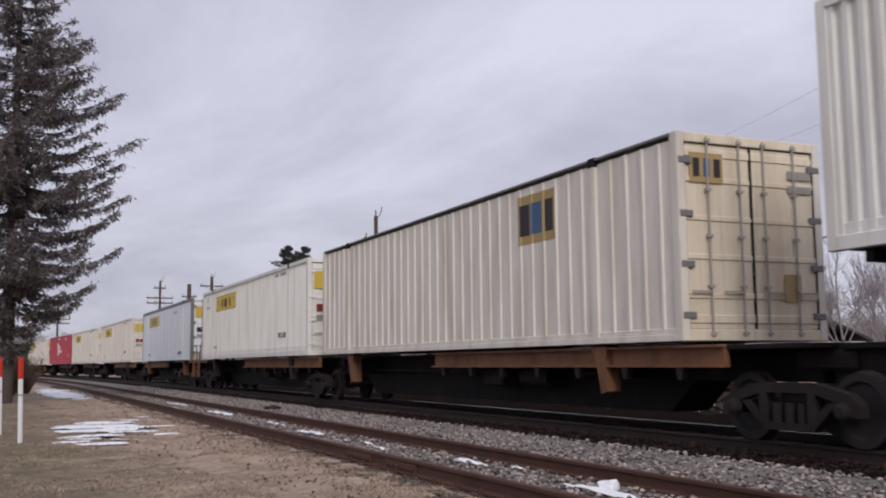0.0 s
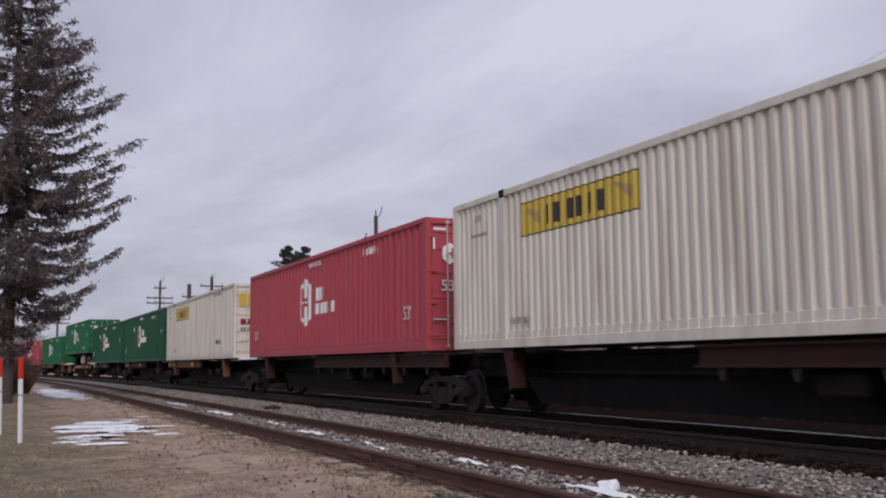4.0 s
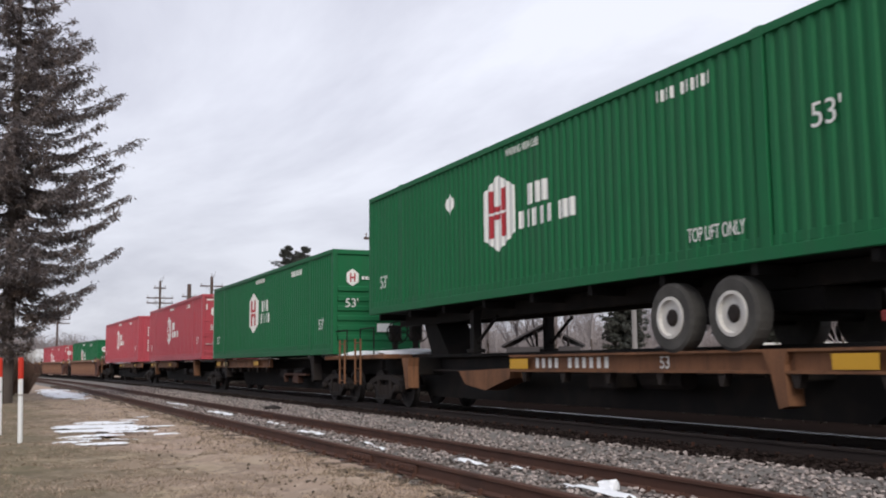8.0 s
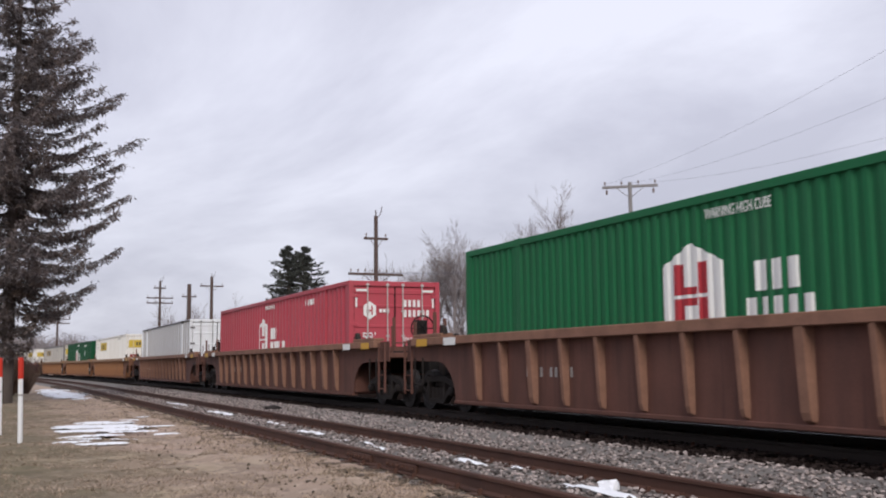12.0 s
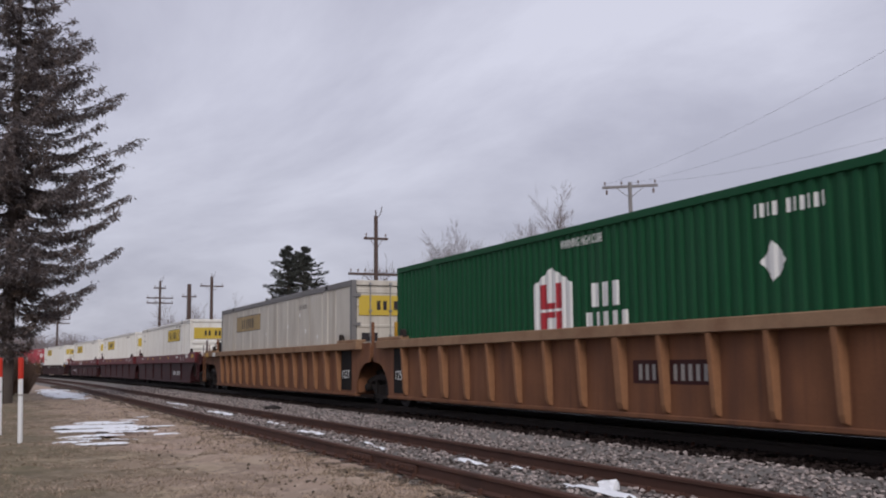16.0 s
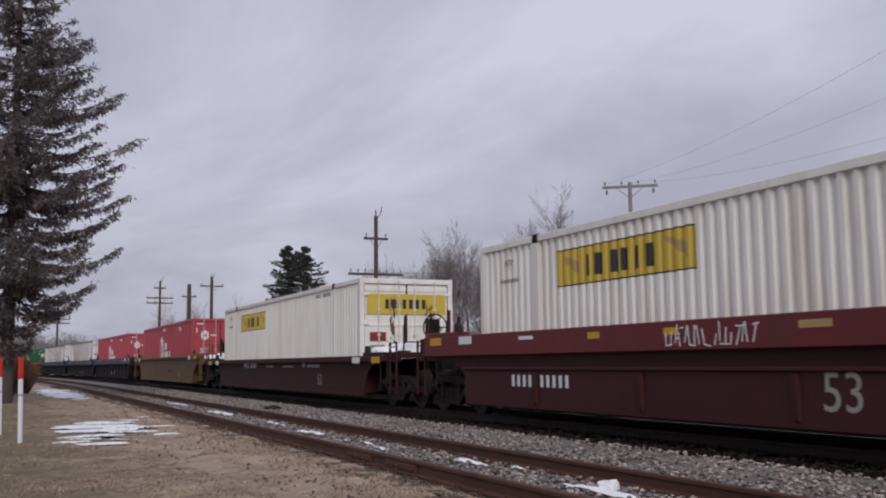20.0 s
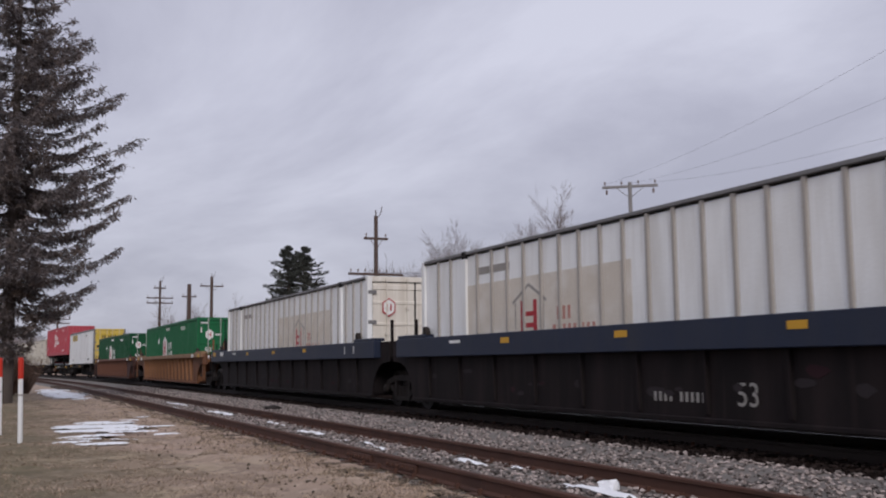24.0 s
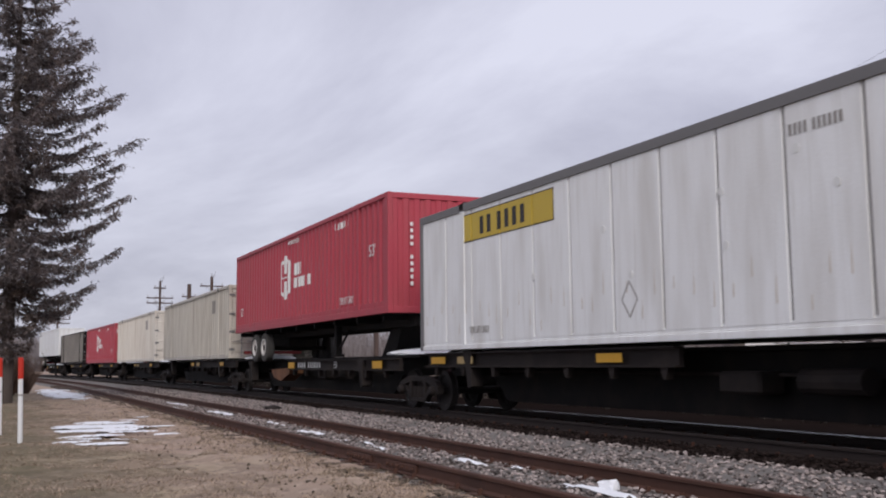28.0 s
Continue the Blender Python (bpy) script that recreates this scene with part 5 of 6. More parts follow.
        if end == "wall" and kind != "rib":
            for k in range(10):
                if k != 4:
                    part("end_bar", lambda: Shape().box(HX - 0.012, HX - 0.006, -0.71, -0.64, 2.1 - k * 0.16, 2.19 - k * 0.16), "letter", co, "plain lettering bar", key=("evb", k))
        if end in ("wall", "ribs"):
            part("label_plate", lambda: Shape().box(HX - 0.014, HX - 0.004, 0.0, 0.45, 0.62, 0.85), "letter", co, "white label plate", key="lpl")
        if kind == "rib":
            part("label_plate", lambda: Shape().box(HX - 0.014, HX - 0.004, -0.85, -0.3, 1.42, 1.8), "letter", co, "white label plate", key="lpl2")
        end_text("53'", 0.34, "letter", co, -0.1 if end == "wall" else -0.95, 1.3)
        if end == "wall" and colour == "bottle":
            part("end_emblem", lambda: Shape().prism([(-0.3 + 0.2 * math.sin(t * 1.0472), 2.3 + 0.24 * math.cos(t * 1.0472)) for t in range(6)], HX - 0.018, HX - 0.004, "x"), "letter", co, "white six-sided emblem", key="eh2")
            part("placard", lambda: Shape().prism([(0.1, 1.2), (0.42, 1.55), (0.1, 1.9), (-0.22, 1.55)], HX - 0.018, HX - 0.004, "x"), "letter", co, "white diamond placard", key="plac2")
        if end == "door" and colour in ("green", "bottle"):
            part("placard", lambda: Shape().prism([(0.72, 1.12), (0.98, 1.42), (0.72, 1.72), (0.46, 1.42)], HX - 0.016, HX - 0.006, "x"), "letter", co, "white diamond placard", key="plac")
            part("label_plate", lambda: Shape().box(HX - 0.014, HX - 0.006, 0.14, 0.42, 1.46, 1.66), "ink", co, "small dark plate", key="dpl")
        if end == "door":
            end_text("WARNING", 0.17, "letter", co, 0.22, 1.3)
            end_text("HIGH CUBE", 0.15, "letter", co, 0.22, 1.08)
    elif logo == "gold":
        lo = part("side_sign", lambda: decal(kind, R0 + 11.5, R0 + 12.83, 1.79, 2.66), "gold", co, "faded gold sign square", key=(kind, "gs"))
        for xa, xb, za, zb, ink in ((11.62, 11.92, 1.95, 2.5, "ink"), (12.02, 12.36, 1.95, 2.5, "inkblue"), (12.46, 12.72, 1.95, 2.5, "ink")):
            part("sign_bar", lambda: decal(kind, R0 + xa, R0 + xb, za, zb, 0.008), ink, lo, "", key=(kind, "gb", xa, za))
        es = part("end_sign", lambda: Shape().box(HX - 0.018, HX - 0.012, -1.08, -0.5, 2.2, 2.62), "gold", co, "gold sign square on the door", key="gse")
        for y, ink in ((-1.02, "ink"), (-0.84, "inkblue"), (-0.66, "ink")):
            part("sign_bar", lambda: Shape().box(HX - 0.011, HX - 0.006, y, y + 0.11, 2.28, 2.54), ink, es, "", key=("gseb", y))
        for za, zb in ((2.34, 2.46), (2.14, 2.24)):
            part("id_mark", lambda: Shape().box(HX - 0.018, HX - 0.008, 0.68, 1.12, za, zb), "faint", co, "grey marks shown as a bar", key=("gid", za))
        part("door_stain", lambda: Shape().box(HX - 0.021, HX - 0.017, 0.55, 0.85, 0.55, 0.95), "gold", co, "peeled gold patch", key="gst")
    elif logo == "house":
        H0 = R0 + shift
        part("grime_film", lambda: decal(kind, H0 + 7.4, H0 + 13.0, 0.2, 2.22, 0.003), "stain", co, "beige road grime on the panels", key=(kind, shift, "grime"))
        lo = part("emblem", lambda: decal(kind, H0 + 9.3, H0 + 10.5, lambda x: 2.04 - abs(x - H0 - 9.9) * 0.5, lambda x: 2.1 - abs(x - H0 - 9.9) * 0.5, 0.006), "faint", co, "faded roof-shaped emblem outline", key=(kind, shift, "he"))
        for xa, xb, za, zb, ink in ((9.38, 9.42, 1.3, 1.78, "faint"), (10.38, 10.42, 1.3, 1.78, "faint"), (9.6, 9.72, 1.1, 1.8, "logored"), (10.05, 10.17, 1.1, 1.8, "logored"), (9.72, 10.05, 1.32, 1.4, "logored"), (9.72, 10.05, 1.52, 1.6, "logored")):
            part("emblem_bar", lambda: decal(kind, H0 + xa, H0 + xb, za, zb, 0.006), ink, lo, "faded emblem bar", key=(kind, shift, "heb", xa, za))
        bars(co, "name_bar", "fadedred", kind, H0 + 10.85, 1.42, 0.22, [0.1, 0.08, 0.08], 0.08)
        bars(co, "name_bar", "fadedred", kind, H0 + 10.7, 1.12, 0.22, [0.1, 0.08, 0.08, 0.08, 0.08, -0.1, 0.06, 0.08, 0.08], 0.08)
        strip(co, "faint", kind, R0 + 2.7, R0 + 3.2, 2.4, 0.14)
        strip(co, "faint", kind, R0 + 3.35, R0 + 4.0, 2.4, 0.14)
        part("end_emblem", lambda: Shape().prism([(-0.72 + 0.2 * math.sin(t * 1.0472), 2.12 + 0.24 * math.cos(t * 1.0472)) for t in range(6)], HX - 0.018, HX - 0.004, "x"), "logored", co, "red six-sided emblem outline", key="ehr")
        part("emblem_face", lambda: Shape().prism([(-0.72 + 0.165 * math.sin(t * 1.0472), 2.12 + 0.2 * math.cos(t * 1.0472)) for t in range(6)], HX - 0.0035, HX - 0.001, "x"), "letter", co, "white emblem face", key="ehf")
        for y in (-0.79, -0.69):
            part("emblem_bar", lambda: Shape().box(HX - 0.0005, HX + 0.002, y, y + 0.04, 2.03, 2.21), "logored", co, "", key=("ehg", y))
        for za in (2.22, 1.95):
            part("id_mark", lambda: Shape().box(HX - 0.018, HX - 0.008, 0.4, 1.0, za, za + 0.17), "faint", co, "grey marks shown as a bar", key=("hid", za))
    elif logo == "vent":
        part("data_panel", lambda: decal(kind, R0 + 12.6, R0 + 13.3, 1.9, 2.45), "faint", co, "dark square marking panel", key=(kind, "vent"))
    return co


# ---------------------------------------------------------------- rail cars


def truck(parent, x):
    """A two-axle rail truck under a car, its middle at x."""
    def frame_shape():
        sh = Shape()
        sh.prism([(-1.12, 0.50), (-0.98, 0.62), (-0.45, 0.74), (0.45, 0.74), (0.98, 0.62), (1.12, 0.50), (1.12, 0.36), (0.95, 0.36), (0.82, 0.52), (0.42, 0.62), (-0.42, 0.62), (-0.82, 0.52), (-0.95, 0.36), (-1.12, 0.36)], -0.07, 0.07, "y")
        sh.prism([(-0.80, 0.52), (-0.40, 0.17), (0.40, 0.17), (0.80, 0.52), (0.66, 0.52), (0.34, 0.26), (-0.34, 0.26), (-0.66, 0.52)], -0.065, 0.065, "y")
        for sx in (-1, 1):
            sh.box(sx * 0.40 - 0.06, sx * 0.40 + 0.06, -0.075, 0.075, 0.24, 0.66)
        return sh
    bolster = part("truck", lambda: Shape().box(-0.22, 0.22, -0.95, 0.95, 0.5, 0.72, 0.02), "truck", parent, "dusty cast steel rail truck", (x, 0, RAIL_Z - DECK_Z), key="bol")
    for sg in (-1, 1):
        part("side_frame", frame_shape, "truck", bolster, "", (0, sg * 1.0, 0), key="sf")
        for dx in (-0.21, 0, 0.21):
            part("spring", lambda: Shape().tube((0, 0, 0.26), (0, 0, 0.5), 0.075, seg=8), "truck", bolster, "", (dx, sg * 1.0, 0), key="spr")
        for sx in (-1, 1):
            part("bearing_cap", lambda: Shape().lathe([(0.10, 0), (0.10, 0.09), (0.06, 0.12)], seg=12), "truck", bolster, "", pose(sx * 0.9, sg * 1.05, 0.43, 0, 0, 0 if sg > 0 else 180), key="cap")
    for sx in (-1, 1):
        part("axle", lambda: Shape().tube((0, -1.0, 0), (0, 1.0, 0), 0.08, seg=8), "wheel", bolster, "", (sx * 0.9, 0, 0.43), key="ax")
        for sg in (-1, 1):
            part("wheel", lambda: Shape().lathe([(0.30, 0.02), (0.34, 0.065), (0.43, 0.065), (0.435, -0.04), (0.46, -0.06), (0.46, -0.075), (0.33, -0.075), (0.3, -0.03), (0.12, -0.06)], seg=22), "wheel", bolster, "", pose(sx * 0.9, sg * 0.755, 0.43, 0, 0, 0 if sg > 0 else 180), key="wh")
    return bolster


def coupler(parent, x, sign):
    def knuckle():
        sh = Shape().box(-0.35, 0.25, -0.09, 0.09, -0.1, 0.1, 0.02)
        sh.prism([(0.2, -0.16), (0.48, -0.18), (0.5, -0.05), (0.34, 0.0), (0.5, 0.1), (0.42, 0.2), (0.2, 0.16)], -0.16, 0.16, "z")
        return sh
    part("coupler", knuckle, "truck", parent, "cast steel coupler", pose(x, 0, 0.74, 0, 0, 0 if sign > 0 else 180), key="cpl")
    part("air_hose", lambda: join(*[Shape().tube((0.25 + 0.1 * k, 0.3, 0.62 - 0.16 * math.sin(math.pi * k / 5)), (0.25 + 0.1 * (k + 1), 0.3, 0.62 - 0.16 * math.sin(math.pi * (k + 1) / 5)), 0.025, seg=6) for k in range(5)]), "black", parent, "black rubber air hose", pose(x, 0, 0, 0, 0, 0 if sign > 0 else 180), key="hose")


def ladder(parent, x, y, material, z0=0.35, z1=1.35):
    def rungs():
        sh = Shape()
        for yy in (-0.2, 0.2):
            sh.box(yy - 0.02, yy + 0.02, -0.02, 0.02, z0, z1)
        k = z0 + 0.08
        while k < z1:
            sh.tube((-0.2, 0, k), (0.2, 0, k), 0.014, seg=6)
            k += 0.32
        return sh
    part("ladder", rungs, material, parent, "steel end ladder", (x, y, 0), key=("lad", z0, z1))


def hand_brake(parent, x, y, material):
    def wheel():
        sh = Shape()
        n = 18
        for k in range(n):
            a, b = 2 * math.pi * k / n, 2 * math.pi * (k + 1) / n
            sh.tube((0, 0.3 * math.cos(a), 0.3 * math.sin(a)), (0, 0.3 * math.cos(b), 0.3 * math.sin(b)), 0.018, seg=5)
        for k in range(6):
            a = math.pi * k / 3
            sh.tube((0, 0, 0), (0, 0.3 * math.cos(a), 0.3 * math.sin(a)), 0.014, seg=5)
        return sh
    stand = part("brake_stand", lambda: Shape().box(-0.05, 0.05, -0.07, 0.07, 1.05, 1.5, 0.01).box(-0.09, 0.1, -0.16, 0.16, 1.45, 1.9, 0.03), "truck", parent, "dark hand brake housing", (x, y, 0), key="bs")
    part("brake_wheel", wheel, "black", stand, "spoked hand brake wheel", (0.16, 0, 1.7), key="bw")


def end_posts(parent, x, sign, material):
    """Two tall stanchions, a bent step under the sill and a cross walk at a car's end."""
    for k, (dx, y) in enumerate(((-0.55, -0.95), (-0.2, -0.55))):
        part("stanchion", lambda: Shape().box(-0.03, 0.03, -0.035, 0.035, 1.1, 1.98 - 0.12 * k, 0.006), material, parent, "upright steel post", (x + sign * dx, y, 0), key=("post", k))
    part("step", lambda: Shape().tube((-0.22, 0, 0.98), (-0.22, 0, 0.42), 0.018, seg=6).tube((-0.22, 0, 0.42), (0.22, 0, 0.42), 0.018, seg=6).tube((0.22, 0, 0.42), (0.22, 0, 0.98), 0.018, seg=6), "truck", parent, "bent steel step", (x - sign * 0.75, -1.42, 0), key="step")
    part("cross_walk", lambda: Shape().box(-0.2, 0.2, -1.25, 1.25, 1.121, 1.16, 0.008), "truck", parent, "grating cross walk", (x - sign * 0.25, 0, 0), key="cwk")


def lump(rx, ry, rz, seed):
    bm = bmesh.new()
    bmesh.ops.create_icosphere(bm, subdivisions=3, radius=1)
    for v in bm.verts:
        k = 1 + 0.25 * noise.noise(v.co * 1.8 + Vector((seed, 0, 0)))
        v.co = Vector((v.co.x * rx * k, v.co.y * ry * k, max(-0.15, v.co.z) * rz * k))
    return Shape().take(bm)


def spine_car(s, rear, front, beam, colour, label, trailer=False):
    """One platform of a skeleton car; rear and front: the gaps to its neighbours; each ("joint"|"coupler", reach)."""
    car = thing("spine_car", label, "rail car", group="spine cars")
    a, b = -HX - rear[1], HX + front[1]
    part("centre_sill", Shape().prism([(a + 0.1, 0.58), (a + 2.4, 0.58), (a + 3.0, 0.1), (b - 3.2, 0.1), (b - 2.6, 0.58), (b - 0.1, 0.58), (b - 0.1, 0.98), (a + 0.1, 0.98)], -0.36, 0.36, "y"), "black", car, "black fish-bellied centre sill")
    if trailer:  # reporting marks as bars, the length class as a number, yellow films at both ends
        for k in range(11):
            if k != 4:
                part("mark_bar", lambda: Shape().box(0, 0.1, -0.002, 0.002, 0, 0.17), "letter", car, "plain lettering bar", (beam[0][0] + 0.85 + k * 0.215, -1.138, 0.765), key="beambar")
        side_text("53", 0.25, "letter", car, beam[0][0] + 4.4, 0.76, -1.138)
        for x in (beam[0][0] + 7.7, beam[0][0] + 0.05):
            part("sill_marker", lambda: Shape().box(0, 0.66, -0.002, 0.002, 0.75, 0.93), "caution", car, "yellow marker film on the beam", (x, -1.224, 0), key="mkt")
        part("brake_box", lambda: Shape().prism([(-3.2, 0.70), (-1.0, 0.76), (-1.0, 0.58), (-2.0, 0.34), (-2.9, 0.44)], -1.15, -0.7, "y"), "tan", car, "tan tapered brake gear box", (0, 0, 0), key="bbox")
    elif s < -130:
        for k in range(3):
            part("sill_marker", lambda: Shape().box(-0.35, 0.35, -0.002, 0.002, 0.85, 0.99), "caution" if k != 1 else "gold", car, "yellow marker film on the beam" if k != 1 else "pale lettering shown as a bar", (beam[0][0] + 0.7 + k * (1.3 if k < 2 else 3.2), -1.224, 0), key=("mk", k == 1))
    part("deck_plate", Shape().box(a + 0.3, b - 0.3, -0.5, 0.5, 0.985, 1.06, 0.01), "black", car)
    for sg in (-1, 1):
        for x0, x1 in beam:
            y0, y1 = sorted((sg * 1.05, sg * 1.22))
            z0, z1 = (0.70, 0.995) if trailer else (0.775, 1.075)
            ym, edge = (y0 + y1) / 2, sg > 0
            prof = [(y0, z0), (y1, z0), (y1, z0 + 0.035), (ym, z0 + 0.035), (ym, z1 - 0.035), (y1, z1 - 0.035), (y1, z1), (y0, z1)]
            bl = part("side_beam", Shape().prism(prof if edge else [(y0 + y1 - v, z) for v, z in prof], x0, x1, "x"), colour, car, "weathered side beam")
            x = x0 + 0.5
            while x < x1 - 0.2:
                part("bracket", lambda: Shape().prism([(-0.09, 0.0), (0.09, 0.0), (0.03, -0.17), (-0.03, -0.17)], -0.06, 0.06, "y"), "truck", bl, "", (x, sg * 1.13, z0), key="brk")
                x += 1.32
    for x in (-5.9, 5.9):
        for sg in (-1, 1):
            part("outrigger", lambda: Shape().prism([(-0.22, 1.115), (0.22, 1.115), (0.16, 0.92), (0.2, 0.44), (0.04, 0.4), (-0.08, 0.85)], -0.13, 0.13, "y"), colour if int(-s) % 2 else "truck", car, "tapered outrigger bracket", pose(x, sg * 1.1, -0.12 if trailer else -0.03, 0, 0, 0), key="outr")
            part("outrigger_arm", lambda: Shape().box(-0.1, 0.1, 0.3, 0.95, 0.6, 1.0, 0.02), "black", car, "dark cross arm", pose(x, 0, 0, 0, 0, 0 if sg > 0 else 180), key="oarm")
            if not trailer:
                part("pedestal", lambda: Shape().box(-0.18, 0.18, -0.12, 0.12, 1.086, 1.128, 0.0), "black", car, "container pedestal", (x + 0.02, sg * 1.12, 0), key="ped")
    for end, sign, x in ((rear, -1, a), (front, 1, b)):
        if end[0] == "coupler":
            truck(car, x - sign * 1.85)
            coupler(car, x - sign * 0.4, sign)
            part("end_platform", Shape().box(*sorted((x - sign * 0.35, x - sign * 2.3)), -1.25, 1.25, 0.98, 1.09, 0.015), colour, car, "end platform")
            ladder(car, x - sign * 0.6, -1.3, colour, 0.35, 1.5)
            part("grab_rail", lambda: Shape().tube((-0.5, 0, 1.08), (-0.5, 0, 1.75), 0.017, seg=6).tube((-0.5, 0, 1.75), (0.5, 0, 1.75), 0.017, seg=6).tube((0.5, 0, 1.75), (0.5, 0, 1.08), 0.017, seg=6), "black", car, "bent grab rail", (x - sign * 1.0, -1.2, 0), key="grab")
            hand_brake(car, x - sign * 0.7, 0.25, colour)
        elif sign > 0:
            truck(car, x)
            part("joint_casting", lambda: Shape().box(-0.5, 0.5, -0.45, 0.45, 0.72, 1.0, 0.05), "truck", car, "articulation casting", (x, 0, 0), key="jc")
            part("end_platform", Shape().box(x - 1.4, x + 0.2, -1.1, 1.1, 1.0, 1.07, 0.01), "black", car, "end platform")
    for k, sx in enumerate((a + 1.6, b - 1.7, b - 4.2)):
        if (int(s) + k) % 3 != 0:
            part("snow", lump(0.8 + 0.3 * k, 0.95, 0.15, s + k), "snow", car, "snow lying on the deck", (sx, -0.1, 1.09))
    if beam[0][1] == 0.75:
        part("low_frame", Shape().box(2.0, 4.5, -1.0, -0.85, 0.52, 0.58, 0.01).box(2.0, 2.08, -1.0, -0.85, 0.3, 0.52, 0.01).box(3.0, 3.6, -0.99, -0.8, 0.28, 0.52, 0.02), "rust", car, "low rusty equipment frame")
    part("brake_rigging", lambda: join(Shape().tube((-6, -0.55, 0.7), (5, -0.55, 0.66), 0.03, seg=6), Shape().box(1.2, 2.0, -0.9, -0.45, 0.42, 0.72, 0.04), Shape().tube((2.6, -0.7, 0.6), (3.6, -0.7, 0.6), 0.16, seg=12)), "truck", car, "air tank and brake rigging", key="rig")
    return rides(car, s, DECK_Z)


def well_car(s, rear, front, style, label, snow=0.0, marks=""):
    """One well of a double-stack car. style: wall colour, chord colour, rib count, chord height."""
    wall, chord, ribs, band, top = style
    car = thing("well_car", label, "rail car", group="well cars")
    ends = {}
    for sign, end in ((-1, rear), (1, front)):
        ends[sign] = end[1]
    a = HX + 0.45
    ra, rb = HX + ends[-1] - (0.55 if rear[0] == "coupler" else 0.12), HX + ends[1] - (0.55 if front[0] == "coupler" else 0.12)

    def arch(sign, reach):
        """Outline of the wall's end over the truck, from the bottom corner up to the platform's tip."""
        c = []
        n = 6
        span = min(0.9, reach - a - 0.1)
        for k in range(n + 1):
            t = math.pi / 2 * k / n
            c.append((sign * (a + span * (1 - math.cos(t))), 0.08 + 0.82 * math.sin(t)))
        return c + [(sign * reach, 0.92), (sign * reach, top - 0.02)]
    low = arch(1, rb)
    lef = arch(-1, ra)
    poly = low + lef[::-1]
    for sg in (-1, 1):
        y0, y1 = sorted((sg * 1.335, sg * 1.305))
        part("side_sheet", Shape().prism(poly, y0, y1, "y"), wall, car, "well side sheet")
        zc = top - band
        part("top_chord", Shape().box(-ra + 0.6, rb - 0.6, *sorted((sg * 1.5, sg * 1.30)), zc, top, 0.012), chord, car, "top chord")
        part("bottom_chord", Shape().box(-a, a, *sorted((sg * 1.375, sg * 1.2)), 0.06, 0.13, 0.012), wall, car, "bottom chord")
        foot, head, skin = 0.15, zc, 1.335
        if marks == "ledge":  # a lower sheet under a ledge, with short ribs
            head, skin = zc - 0.3, 1.43
            part("lower_sheet", Shape().box(-a, a, *sorted((sg * 1.43, sg * 1.355)), 0.08, zc - 0.27, 0.008), wall, car, "lower side sheet")
            part("ledge", Shape().box(-a, a, *sorted((sg * 1.475, sg * 1.355)), zc - 0.269, zc - 0.215, 0.012), wall, car, "narrow ledge")
        gap = 3.0 if wall == "maroon" else 1.5 if wall == "navy" else 1.05
        for k in range(int(7.9 / gap) * 2 + 1 if ribs else 0):  # none on the smooth-sided cars
            x = (k - int(7.9 / gap)) * gap + (0.25 if wall == "maroon" else -0.05)
            wide = gap < 1.2 and k in (2, 8, 13)

            def rib():
                h, out = (0.1 if wide else 0.055), (0.07 if skin > 1.4 or wall in ("maroon", "navy") else 0.15)
                sh = Shape()
                for z_, o, w_ in ((foot, 0.012, h * 0.75), (foot + 0.03, out * 0.45, h * 0.9), (foot + 0.12, out * 0.62, h), (head, out, h)):
                    sh.v += [(-w_, 0.0, z_), (w_, 0.0, z_), (w_ * 0.75, -o, z_), (-w_ * 0.75, -o, z_)]
                for q in (0, 4, 8):
                    sh.f += [(q + i, q + (i + 1) % 4, q + 4 + (i + 1) % 4, q + 4 + i) for i in range(4)]
                sh.f += [(0, 3, 2, 1), (12, 13, 14, 15)]
                return sh
            # Ribs lighter than their sheets: wear, plus light they catch put into colour.
            part("rib", rib, {"orange": "ribtan", "rustbrown": "ribrust", "darkrust": "darktop"}.get(wall, wall), car, "", pose(x, sg * skin, 0, 0, 0, 0 if sg < 0 else 180), key=("rib", head, skin, wide))
        for sign, reach in ((-1, ra), (1, rb)):
            part("end_cap", lambda: Shape().box(-0.75, 0.75, *sorted((sg * 1.48, sg * 1.2)), top + 0.001, top + 0.075, 0.012), chord, car, "raised chord end", (sign * (reach - 1.4), 0, 0), key=("ecap", sg, chord, top))
            part("guide", lambda: Shape().prism([(-0.1, 0.06), (0.12, 0.06), (0.06, 0.2), (-0.03, 0.24), (-0.08, 0.2)], sg * 1.38 - 0.05, sg * 1.38 + 0.05, "y"), "truck", car, "container guide", (sign * (reach - 2.05), 0, top), key=("gd", sg, chord))
    face = -1.434 if marks == "ledge" else -1.3385
    ink, at, pitch, size, low_z = {"maroon": ("letter", -6.6, 0.2, 0.2, 0.45), "navy": ("faint", 0.3, 0.115, 0.13, 0.32), "umber": ("letter", -4.4, 0.19, 0.18, 0.76), "olive": ("ink", 1.7, 0.13, 0.2, 0.5), "orange": ("faint", 1.4, 0.16, 0.22, 0.6), "rustbrown": ("faint", -5.6, 0.16, 0.16, 0.62), "darkrust": ("faint", -5.6, 0.16, 0.16, 0.62)}[wall]
    if wall in ("maroon", "navy", "umber", "olive") and not (wall == "navy" and marks == "bare"):
        side_text("53", 0.62 if marks == "ledge" else 0.42, "faint" if marks == "ledge" or wall != "maroon" else "rustbrown", car, {"maroon": 0.62 if marks == "ledge" else 0.75 if marks == "lead" else -5.25, "navy": 2.0}.get(wall, 4.6), 0.3, face)
    if marks == "lead":
        at, low_z = 3.9, 0.4
